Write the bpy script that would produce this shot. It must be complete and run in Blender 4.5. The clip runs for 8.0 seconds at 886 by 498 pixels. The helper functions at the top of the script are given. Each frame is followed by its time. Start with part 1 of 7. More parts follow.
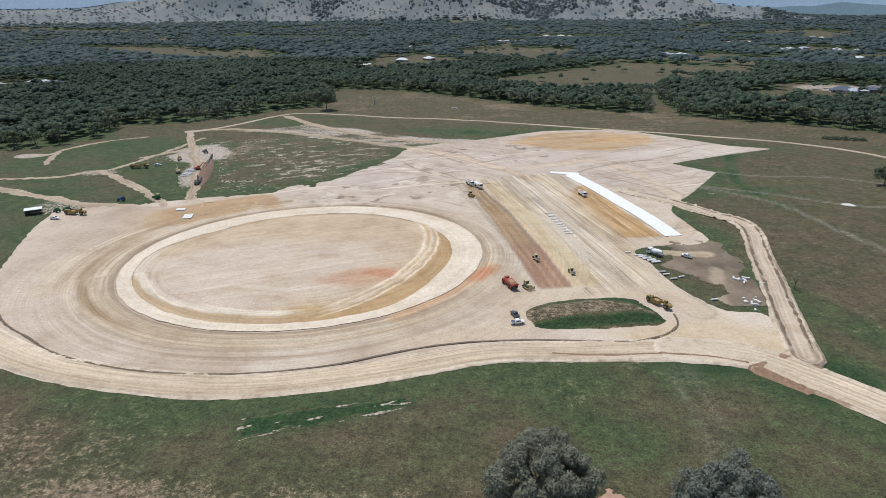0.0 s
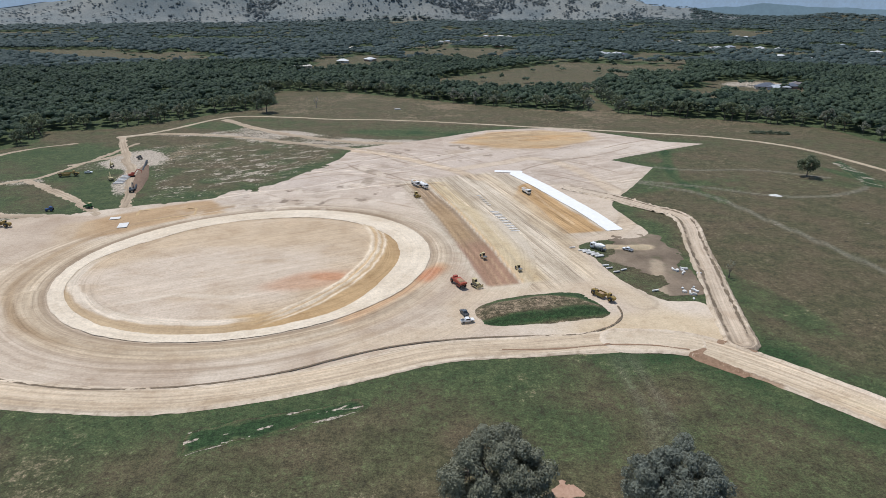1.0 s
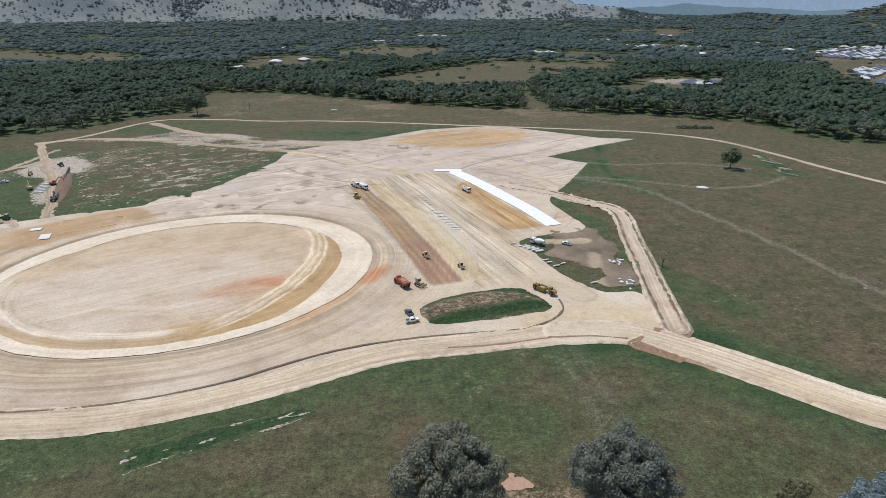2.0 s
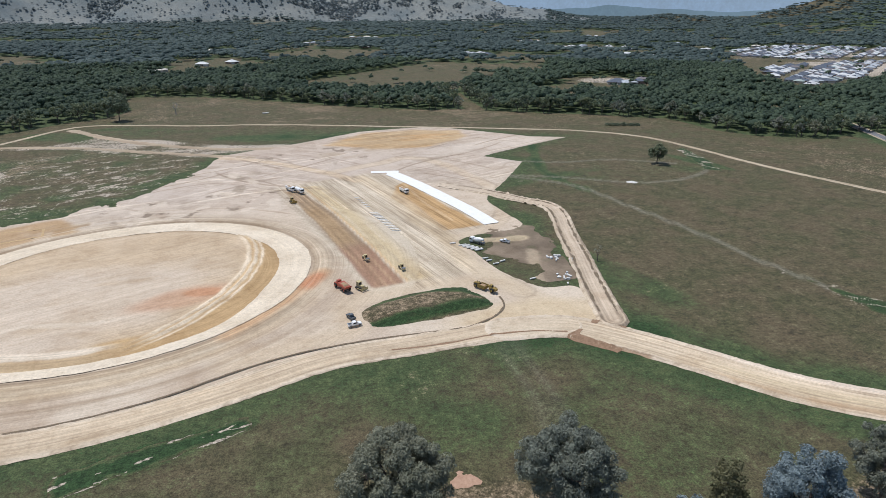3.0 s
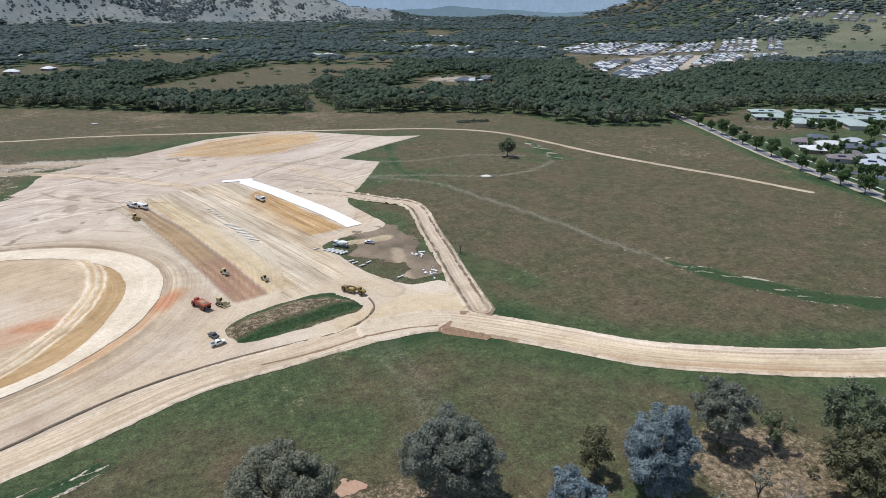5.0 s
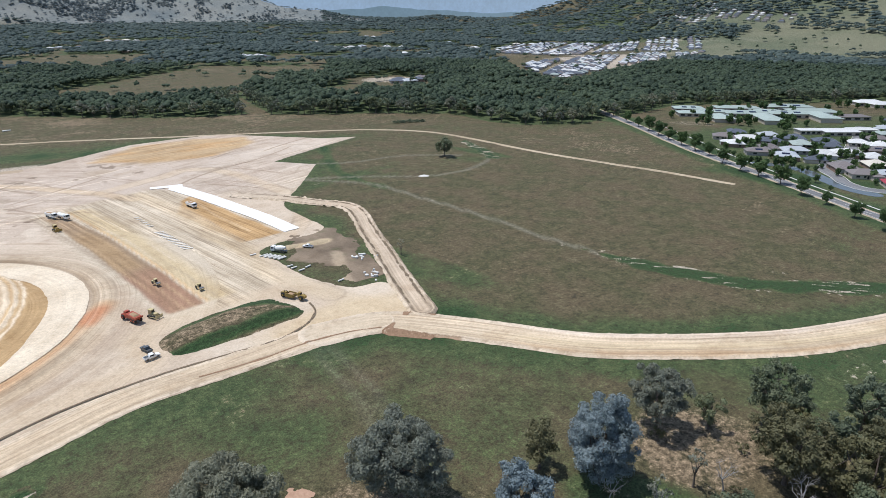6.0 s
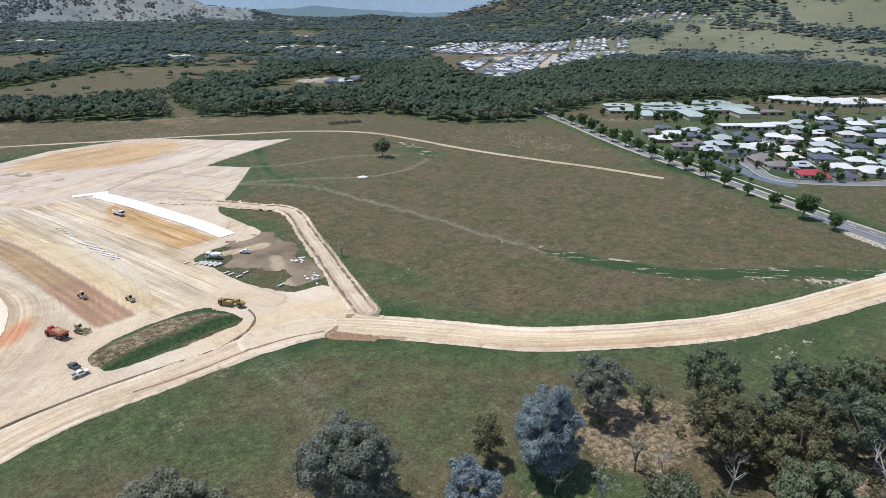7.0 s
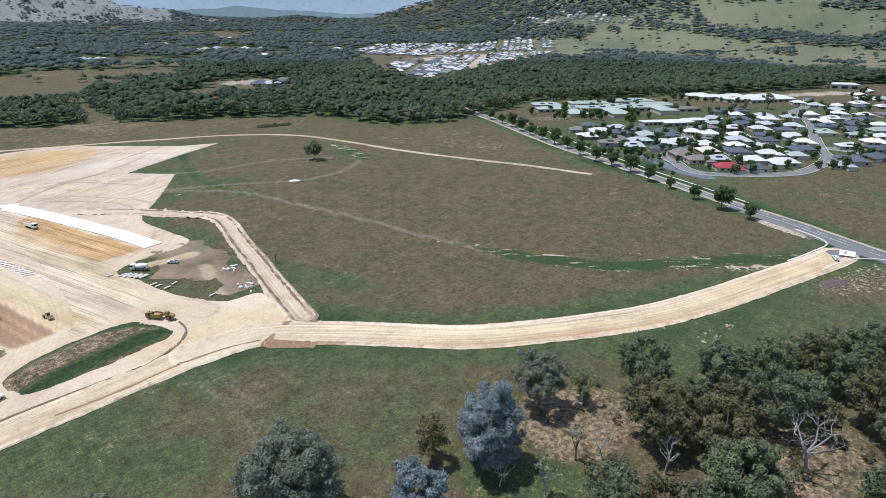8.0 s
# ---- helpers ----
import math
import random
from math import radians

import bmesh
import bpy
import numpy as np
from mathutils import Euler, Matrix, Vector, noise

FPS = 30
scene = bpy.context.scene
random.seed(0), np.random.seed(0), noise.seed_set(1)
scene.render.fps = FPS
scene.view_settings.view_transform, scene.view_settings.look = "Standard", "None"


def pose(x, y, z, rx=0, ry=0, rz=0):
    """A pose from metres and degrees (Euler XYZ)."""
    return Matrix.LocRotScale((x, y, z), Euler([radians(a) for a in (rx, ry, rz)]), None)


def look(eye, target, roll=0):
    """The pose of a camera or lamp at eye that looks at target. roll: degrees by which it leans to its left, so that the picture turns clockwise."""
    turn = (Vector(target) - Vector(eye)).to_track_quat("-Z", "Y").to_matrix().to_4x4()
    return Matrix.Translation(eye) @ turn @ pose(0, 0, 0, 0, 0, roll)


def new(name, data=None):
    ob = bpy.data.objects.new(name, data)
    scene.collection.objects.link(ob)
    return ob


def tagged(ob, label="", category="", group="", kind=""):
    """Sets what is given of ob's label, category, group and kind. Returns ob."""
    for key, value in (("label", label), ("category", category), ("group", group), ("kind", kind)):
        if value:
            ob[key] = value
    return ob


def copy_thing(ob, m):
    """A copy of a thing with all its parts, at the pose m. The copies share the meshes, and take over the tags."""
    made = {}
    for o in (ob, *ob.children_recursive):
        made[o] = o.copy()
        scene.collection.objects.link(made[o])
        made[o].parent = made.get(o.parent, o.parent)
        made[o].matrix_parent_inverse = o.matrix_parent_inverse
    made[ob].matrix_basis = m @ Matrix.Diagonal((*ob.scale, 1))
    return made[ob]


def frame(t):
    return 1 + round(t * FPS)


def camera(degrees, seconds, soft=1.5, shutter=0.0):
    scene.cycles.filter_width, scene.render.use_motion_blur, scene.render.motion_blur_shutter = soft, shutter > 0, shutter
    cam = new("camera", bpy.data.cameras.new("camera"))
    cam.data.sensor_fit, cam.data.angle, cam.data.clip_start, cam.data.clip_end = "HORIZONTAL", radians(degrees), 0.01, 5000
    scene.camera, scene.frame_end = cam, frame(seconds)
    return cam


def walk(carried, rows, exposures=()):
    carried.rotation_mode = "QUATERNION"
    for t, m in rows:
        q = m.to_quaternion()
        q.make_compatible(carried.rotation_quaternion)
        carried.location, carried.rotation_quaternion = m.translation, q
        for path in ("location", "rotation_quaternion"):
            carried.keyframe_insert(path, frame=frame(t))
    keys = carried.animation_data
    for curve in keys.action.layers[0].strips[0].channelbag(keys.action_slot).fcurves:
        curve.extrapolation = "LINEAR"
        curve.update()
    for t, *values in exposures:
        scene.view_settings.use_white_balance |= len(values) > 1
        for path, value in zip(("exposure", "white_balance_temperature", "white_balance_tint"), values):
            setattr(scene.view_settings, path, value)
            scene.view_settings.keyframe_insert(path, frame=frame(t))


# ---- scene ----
cam = camera(71.9, 8.0, 0.7)
PATH = [
    (0, (-0.029, -0.011, 109.987), (-0.065, 1.851, 109.258), -0.2),
    (0.5, (-0.01, 0.003, 109.987), (0.036, 1.864, 109.257), -0.2),
    (1, (-0.012, 0.012, 109.985), (0.123, 1.87, 109.257), -0.2),
    (1.5, (0.0, 0.022, 109.989), (0.228, 1.87, 109.26), -0.2),
    (3, (-0.004, 0.007, 110.019), (0.509, 1.798, 109.292), -0.1),
    (3.5, (0.001, -0.003, 110.022), (0.611, 1.758, 109.296), -0.2),
    (4, (0.005, -0.02, 110.014), (0.71, 1.706, 109.289), -0.1),
    (4.5, (-0.012, -0.055, 110.014), (0.805, 1.62, 109.289), -0.1),
    (6, (-0.024, -0.008, 110.004), (1.058, 1.51, 109.279), 0.0),
    (6.5, (-0.005, 0.017, 109.995), (1.152, 1.479, 109.271), 0.1),
    (7, (0.015, 0.02, 109.993), (1.247, 1.419, 109.268), 0.2),
    (7.5, (0.025, 0.005, 109.997), (1.34, 1.327, 109.274), 0.3),
    (8, (0.05, 0.011, 109.992), (1.43, 1.266, 109.27), 0.3),
]
walk(cam, [(t, look(e, a, r)) for t, e, a, r in PATH], [(0, 0.12), (1.5, 0.12), (3.5, 0.18), (6, 0.34), (8, 0.48)])


# ---------------------------------------------------------------- world and sun
SUN_DIR = Vector((-0.22, 0.26, 0.94)).normalized()
world = bpy.data.worlds.new("daylight")
scene.world = world
world.use_nodes = True
sky = world.node_tree.nodes.new("ShaderNodeTexSky")
sky.sky_type = "NISHITA"
sky.sun_disc = False
sky.sun_elevation = math.asin(SUN_DIR.z)
sky.sun_rotation = math.atan2(SUN_DIR.x, SUN_DIR.y)
sky.air_density, sky.dust_density = 1.0, 0.6
world.node_tree.nodes["Background"].inputs[1].default_value = 0.112
world.node_tree.links.new(sky.outputs[0], world.node_tree.nodes["Background"].inputs[0])
sun = new("sun", bpy.data.lights.new("sun", "SUN"))
sun.data.energy, sun.data.angle, sun.data.color = 3.1, radians(0.6), (1.0, 0.985, 0.965)
sun.matrix_world = look((0, 0, 300), Vector((0, 0, 300)) - SUN_DIR)



# ---------------------------------------------------------------- distant ranges
def ranges(out, rise, swing, start):
    """Mountains at the rim of the land; haze is put into their colour."""
    az = np.radians(np.arange(-75, 130, 0.25))
    verts, faces = [], []
    for i, a in enumerate(az):
        crest = rise + swing * noise.fractal(Vector((a * 5.0, start, 0.0)), 0.9, 2.1, 5)
        for r, h in ((out - 20, -20), (out - 10, crest * 0.55), (out, crest)):
            verts.append((r * math.sin(a), r * math.cos(a), h))
        if i:
            k = 3 * i
            faces += [(k - 3, k, k + 1, k - 2), (k - 2, k + 1, k + 2, k - 1)]
    return verts, faces


# ---------------------------------------------------------------- arithmetic on plan shapes
def smooth(a, b, v):
    k = np.clip((v - a) / (b - a), 0, 1)
    return k * k * (3 - 2 * k)


def lattice(ix, iy, seed):
    n = (ix.astype(np.int64) * 374761393 + iy.astype(np.int64) * 668265263 + seed * 1442695041) & 0x7FFFFFFF
    n = ((n ^ (n >> 13)) * 1274126177) & 0x7FFFFFFF
    return ((n ^ (n >> 16)) & 0xFFFF) / 65535.0


def value_noise(x, y, size, seed=0):
    x, y = np.asarray(x, float) / size, np.asarray(y, float) / size
    ix, iy = np.floor(x), np.floor(y)
    fx, fy = x - ix, y - iy
    fx, fy = fx * fx * (3 - 2 * fx), fy * fy * (3 - 2 * fy)
    a, b = lattice(ix, iy, seed), lattice(ix + 1, iy, seed)
    c, d = lattice(ix, iy + 1, seed), lattice(ix + 1, iy + 1, seed)
    return (a * (1 - fx) + b * fx) * (1 - fy) + (c * (1 - fx) + d * fx) * fy


def fbm(x, y, size, octaves=4, seed=0):
    """Fractal noise about 0, roughly -1 to 1."""
    total, amp = 0.0, 1.0
    for k in range(octaves):
        total = total + amp * (value_noise(x, y, size / 2 ** k, seed + 17 * k) * 2 - 1)
        amp *= 0.5
    return total / 1.6


def curve_points(pts, closed=False, step=4):
    """A Catmull-Rom curve through plan points."""
    p = [Vector((a, b)) for a, b in pts]
    n, out = len(p), []
    for i in range(n if closed else n - 1):
        a, b, c, d = (p[(i + k) % n] if closed else p[min(max(i + k, 0), n - 1)] for k in (-1, 0, 1, 2))
        for s in range(step):
            u = s / step
            out.append(0.5 * (2 * b + (c - a) * u + (2 * a - 5 * b + 4 * c - d) * u * u + (3 * b - a - 3 * c + d) * u ** 3))
    if not closed:
        out.append(p[-1])
    return [(v.x, v.y) for v in out]


def along(pts, x, y):
    """Distance to a polyline, length along it to the nearest point, and signed offset to its left."""
    best, where, side, run = np.full(np.shape(x), 1e9), np.zeros(np.shape(x)), np.zeros(np.shape(x)), 0.0
    for (ax, ay), (bx, by) in zip(pts[:-1], pts[1:]):
        dx, dy = bx - ax, by - ay
        n = math.hypot(dx, dy) + 1e-9
        u = np.clip(((x - ax) * dx + (y - ay) * dy) / n ** 2, 0, 1)
        ex, ey = x - ax - u * dx, y - ay - u * dy
        d = np.hypot(ex, ey)
        near = d < best
        best = np.where(near, d, best)
        where = np.where(near, run + u * n, where)
        side = np.where(near, np.sign(dx * ey - dy * ex), side)
        run += n
    return best, where, best * side


def inside(pts, x, y):
    """Signed distance to a closed outline, negative inside."""
    d = along(list(pts) + [pts[0]], x, y)[0]
    odd = np.zeros(np.shape(x), bool)
    for (ax, ay), (bx, by) in zip(pts, list(pts[1:]) + [pts[0]]):
        if ay != by:
            odd ^= ((ay > y) != (by > y)) & (x < (bx - ax) * (y - ay) / (by - ay) + ax)
    return np.where(odd, -d, d)


def blob(x, y, cx, cy, rx, ry, turn=0.0, edge=0.35):
    """1 inside a soft ellipse, 0 outside."""
    c, s = math.cos(radians(turn)), math.sin(radians(turn))
    u, v = ((x - cx) * c + (y - cy) * s) / rx, (-(x - cx) * s + (y - cy) * c) / ry
    return 1 - smooth(1 - edge, 1 + edge, np.hypot(u, v) + 0.18 * fbm(x, y, 0.6 * (rx + ry), 3, 5))


# ---------------------------------------------------------------- mesh helpers
def mesh_of(name, verts, faces, material=None, flat=False):
    """A mesh from arrays: verts (n, 3) and faces (m, 3) or (m, 4)."""
    verts, faces = np.asarray(verts, np.float32), np.asarray(faces, np.int32)
    me = bpy.data.meshes.new(name)
    me.vertices.add(len(verts))
    me.vertices.foreach_set("co", verts.ravel())
    k = faces.shape[1]
    me.loops.add(faces.size)
    me.loops.foreach_set("vertex_index", faces.ravel())
    me.polygons.add(len(faces))
    me.polygons.foreach_set("loop_start", np.arange(0, faces.size, k, dtype=np.int32))
    me.polygons.foreach_set("loop_total", np.full(len(faces), k, np.int32))
    me.update(calc_edges=True)
    me.validate()
    if not flat:
        me.polygons.foreach_set("use_smooth", np.ones(len(me.polygons), bool))
    if material:
        me.materials.append(material)
    return me


def attribute(me, name, values):
    values = np.asarray(values, np.float32)
    kind = "FLOAT" if values.ndim == 1 else "FLOAT_VECTOR"
    me.attributes.new(name, kind, "POINT").data.foreach_set("value" if values.ndim == 1 else "vector", values.ravel())


def part(name, bm, material, parent=None, label=""):
    """Links a bmesh or a mesh as one object under a thing or a part."""
    if isinstance(bm, bmesh.types.BMesh):
        me = bpy.data.meshes.new(name)
        bm.to_mesh(me)
        bm.free()
    else:
        me = bm
    if material and not me.materials:
        me.materials.append(material)
    ob = new(name, me)
    ob.parent = parent
    return tagged(ob, label)


def thing(name, label, category, m=None, group="", kind=""):
    ob = new(name)
    ob.empty_display_size = 0.5
    if m is not None:
        ob.matrix_world = m
    return tagged(ob, label, category, group, kind)


def box(bm, x, y, z, sx, sy, sz, bevel=0.0, taper=1.0, turn=None):
    """A box standing on z with its plan centre at x, y; taper narrows the top."""
    made = bmesh.ops.create_cube(bm, size=1)["verts"]
    for v in made:
        k = taper if v.co.z > 0 else 1
        v.co = Vector((v.co.x * sx * k, v.co.y * sy * k, (v.co.z + 0.5) * sz))
        if turn is not None:
            v.co = turn @ v.co
        v.co += Vector((x, y, z))
    if bevel:
        bmesh.ops.bevel(bm, geom=list({e for v in made for e in v.link_edges}), offset=bevel, segments=1, affect="EDGES")
    return made


def tube(bm, a, b, r0, r1=None, sides=8):
    """A round bar from a to b."""
    a, b = Vector(a), Vector(b)
    r1 = r0 if r1 is None else r1
    made = bmesh.ops.create_cone(bm, cap_ends=True, segments=sides, radius1=r0, radius2=r1, depth=(b - a).length)["verts"]
    m = Matrix.Translation((a + b) / 2) @ (b - a).to_track_quat("Z", "Y").to_matrix().to_4x4()
    bmesh.ops.transform(bm, matrix=m, verts=made)
    return made


def prism(bm, outline, width, x=0.0):
    """An outline in the y-z plane drawn out along x, centred on x."""
    rings = [[bm.verts.new((x + s * width / 2, a, b)) for a, b in outline] for s in (-1, 1)]
    bm.faces.new(rings[0][::-1])
    bm.faces.new(rings[1])
    n = len(outline)
    for i in range(n):
        bm.faces.new((rings[0][i], rings[0][(i + 1) % n], rings[1][(i + 1) % n], rings[1][i]))
    bmesh.ops.recalc_face_normals(bm, faces=bm.faces)


# ---------------------------------------------------------------- materials
class Nodes:
    """Short hand for building one node material."""

    def __init__(self, name, roughness=0.9, metal=0.0):
        self.mat = bpy.data.materials.new(name)
        self.mat.use_nodes = True
        self.tree = self.mat.node_tree
        self.bsdf = self.tree.nodes["Principled BSDF"]
        self.bsdf.inputs["Roughness"].default_value = roughness
        self.bsdf.inputs["Metallic"].default_value = metal
        self.bsdf.inputs["Specular IOR Level"].default_value = 0.25

    def node(self, kind, **given):
        n = self.tree.nodes.new("ShaderNode" + kind)
        for k, v in given.items():
            n.inputs[k.replace("_", " ")].default_value = v
        return n

    def link(self, a, b):
        self.tree.links.new(a, b)

    def place(self, scale=(1, 1, 1), attr=None):
        if attr:
            out = self.node("Attribute")
            out.attribute_name = attr
            out = out.outputs["Vector"]
        else:
            out = self.node("TexCoord").outputs["Object"]
        m = self.node("Mapping", Scale=scale)
        self.link(out, m.inputs["Vector"])
        return m.outputs[0]

    def noise(self, size, detail=4, rough=0.6, scale=(1, 1, 1), attr=None):
        n = self.node("TexNoise", Scale=1.0 / size, Detail=detail, Roughness=rough)
        self.link(self.place(scale, attr), n.inputs["Vector"])
        return n.outputs[0]

    def ramp(self, value, *stops):
        r = self.node("ValToRGB")
        while len(r.color_ramp.elements) < len(stops):
            r.color_ramp.elements.new(0.5)
        for e, (at, c) in zip(r.color_ramp.elements, stops):
            e.position, e.color = at, (c, c, c, 1) if isinstance(c, (int, float)) else (*c, 1)
        self.link(value, r.inputs[0])
        return r.outputs[0]

    def mix(self, fac, a, b, blend="MIX"):
        m = self.tree.nodes.new("ShaderNodeMix")
        m.data_type, m.blend_type = "RGBA", blend
        for v, s in ((fac, m.inputs[0]), (a, m.inputs[6]), (b, m.inputs[7])):
            if isinstance(v, (int, float)):
                s.default_value = v
            elif isinstance(v, tuple):
                s.default_value = (*v, 1)
            else:
                self.link(v, s)
        return m.outputs[2]

    def math(self, op, a, b=0.0, c=0.0):
        m = self.node("Math")
        m.operation = op
        for v, s in zip((a, b, c), m.inputs):
            if isinstance(v, (int, float)):
                s.default_value = v
            else:
                self.link(v, s)
        return m.outputs[0]

    def attr(self, name, out="Fac"):
        a = self.node("Attribute")
        a.attribute_name = name
        return a.outputs[out]

    def bump(self, height, strength=0.4, distance=0.1):
        b = self.node("Bump", Strength=strength, Distance=distance)
        self.link(height, b.inputs["Height"])
        self.link(b.outputs[0], self.bsdf.inputs["Normal"])

    def leafy(self, colour, share=0.35):
        """Foliage: part of the light passes through the leaf."""
        t = self.node("BsdfTranslucent")
        self.link(colour, t.inputs[0])
        m = self.node("MixShader", Fac=share)
        self.link(self.bsdf.outputs[0], m.inputs[1])
        self.link(t.outputs[0], m.inputs[2])
        self.link(m.outputs[0], self.tree.nodes["Material Output"].inputs[0])
        return self.done(colour)

    def done(self, colour):
        if isinstance(colour, tuple):
            self.bsdf.inputs["Base Color"].default_value = (*colour, 1)
        else:
            self.link(colour, self.bsdf.inputs["Base Color"])
        return self.mat


def soil_material(name):
    """Scraped earth: colour from the tint attribute, streaks along the flow attribute (its z: how strong), clods and dust."""
    n = Nodes(name, 0.95)
    tint = n.attr("tint", "Color")
    sep = n.node("SeparateXYZ")
    n.link(n.attr("flow", "Vector"), sep.inputs[0])
    streak = n.noise(1.0, 5, 0.68, (0.016, 0.60, 0), "flow")
    wide = n.noise(1.0, 4, 0.6, (0.010, 0.13, 0), "flow")
    thin = n.noise(1.0, 3, 0.6, (0.009, 1.35, 0), "flow")
    cloud = n.noise(17, 6, 0.68)
    scuff = n.noise(3.2, 5, 0.72, (1, 1.6, 1))
    fine = n.noise(0.8, 4, 0.75)
    drawn = n.mix(1.0, n.ramp(streak, (0.34, (0.42, 0.37, 0.32)), (0.47, 0.96), (0.66, (1.24, 1.24, 1.23))), n.ramp(wide, (0.36, (0.70, 0.66, 0.60)), (0.62, 1.14)), "MULTIPLY")
    drawn = n.mix(1.0, drawn, n.ramp(thin, (0.36, (0.66, 0.61, 0.55)), (0.47, 1.0), (0.68, (1.14, 1.14, 1.13))), "MULTIPLY")
    c = n.mix(sep.outputs[2], tint, n.mix(1.0, tint, drawn, "MULTIPLY"))
    c = n.mix(1.0, c, n.ramp(cloud, (0.30, (0.86, 0.82, 0.78)), (0.5, 1.0), (0.72, (1.10, 1.10, 1.10))), "MULTIPLY")
    c = n.mix(1.0, c, n.ramp(scuff, (0.33, (0.88, 0.85, 0.82)), (0.45, 0.99), (0.68, 1.06)), "MULTIPLY")
    c = n.mix(1.0, c, n.ramp(fine, (0.32, 0.84), (0.66, 1.11)), "MULTIPLY")
    n.bump(n.math("ADD", fine, scuff), 0.5, 0.16)
    return n.done(c)


def grass_material(name):
    """Paddock grass: the cover attribute holds lush, bare and dry shares; the pale far hills have their own, with haze
    put into the colour.
    """
    n = Nodes(name, 0.95)
    sep = n.node("SeparateXYZ")
    n.link(n.attr("cover", "Vector"), sep.inputs[0])
    patch = n.noise(24, 7, 0.72)
    mid = n.noise(6.0, 7, 0.74)
    tuft = n.noise(1.7, 5, 0.78)
    fine = n.noise(0.5, 3, 0.75)
    base = n.mix(n.ramp(patch, (0.43, 0.0), (0.57, 1.0)), (0.081, 0.077, 0.038), (0.111, 0.086, 0.050))
    base = n.mix(n.ramp(mid, (0.47, 0.0), (0.69, 0.7)), base, (0.160, 0.140, 0.078))
    base = n.mix(n.ramp(mid, (0.34, 0.7), (0.45, 0.0)), base, (0.055, 0.047, 0.030))
    lush = n.mix(n.ramp(mid, (0.36, 0.0), (0.64, 1.0)), (0.036, 0.060, 0.024), (0.096, 0.118, 0.050))
    share = n.math("ADD", sep.outputs[0], n.math("MULTIPLY_ADD", n.math("ADD", mid, tuft), 1.2, -1.2))
    c = n.mix(n.ramp(share, (0.20, 0.0), (0.62, 1.0)), base, lush)
    c = n.mix(n.ramp(share, (0.95, 0.0), (1.35, 0.85)), c, n.mix(tuft, (0.016, 0.040, 0.014), (0.036, 0.075, 0.026)))
    dry = n.math("ADD", sep.outputs[2], n.math("MULTIPLY_ADD", n.math("ADD", mid, tuft), 1.5, -1.5))
    c = n.mix(n.ramp(dry, (0.38, 0.0), (0.72, 1.0)), c, n.mix(n.ramp(tuft, (0.35, 0.0), (0.65, 1.0)), (0.138, 0.103, 0.064), (0.280, 0.212, 0.140)))
    bare = n.math("ADD", sep.outputs[1], n.math("MULTIPLY_ADD", n.math("ADD", n.noise(3.4, 6, 0.75), tuft), 1.0, -1.0))
    c = n.mix(n.ramp(bare, (0.40, 0.0), (0.58, 1.0)), c, n.mix(mid, (0.32, 0.26, 0.20), (0.54, 0.47, 0.38)))
    c = n.mix(n.math("MULTIPLY", n.attr("worn"), n.ramp(mid, (0.35, 0.5), (0.6, 0.95))), c, n.mix(tuft, (0.135, 0.125, 0.088), (0.260, 0.235, 0.175)))
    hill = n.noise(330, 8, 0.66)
    # pale grass of the far hills, with distance haze painted in as blue-grey
    c = n.mix(n.attr("hazy_pasture"), c, n.mix(n.ramp(hill, (0.35, 0.0), (0.65, 1.0)), (0.138, 0.166, 0.172), (0.236, 0.242, 0.222)))
    c = n.mix(n.attr("meadow"), c, n.mix(n.ramp(hill, (0.38, 0.0), (0.62, 1.0)), (0.120, 0.140, 0.088), (0.190, 0.190, 0.126)))
    c = n.mix(1.0, c, n.ramp(tuft, (0.33, 0.48), (0.65, 1.36)), "MULTIPLY")
    c = n.mix(1.0, c, n.ramp(fine, (0.35, 0.58), (0.65, 1.38)), "MULTIPLY")
    n.bump(n.math("ADD", fine, n.math("MULTIPLY", tuft, 1.5)), 0.9, 0.3)
    return n.done(c)


def leaf_material(name, dark, light):
    """Foliage: shade varies from clump to clump, leaf to leaf and tree to tree."""
    n = Nodes(name, 0.62)
    island = n.node("NewGeometry").outputs["Random Per Island"]
    tree = n.node("ObjectInfo").outputs["Random"]
    c = n.mix(n.math("MULTIPLY_ADD", island, 0.38, n.math("MULTIPLY", n.ramp(n.noise(2.2, 3), (0.32, 0.0), (0.68, 1.0)), 0.62)), dark, light)
    c = n.mix(1.0, c, n.ramp(tree, (0.0, (0.88, 0.92, 0.96)), (0.5, 1.0), (1.0, (1.10, 1.08, 0.96))), "MULTIPLY")
    return n.leafy(c)


def wood_leaf_material(name, dark, light, size=1.5, relief_of=1.4):
    """Foliage of joined woods: shade from the tone attribute of each tree."""
    n = Nodes(name, 0.7)
    island = n.node("NewGeometry").outputs["Random Per Island"]
    leaf = n.noise(size, 4, 0.8)
    c = n.mix(n.math("MULTIPLY_ADD", island, 0.4, n.math("MULTIPLY", n.attr("tone"), 0.6)), dark, light)
    c = n.mix(1.0, c, n.ramp(leaf, (0.36, 0.64), (0.64, 1.32)), "MULTIPLY")
    n.bump(leaf, 0.6, relief_of)
    return n.leafy(c, 0.34)


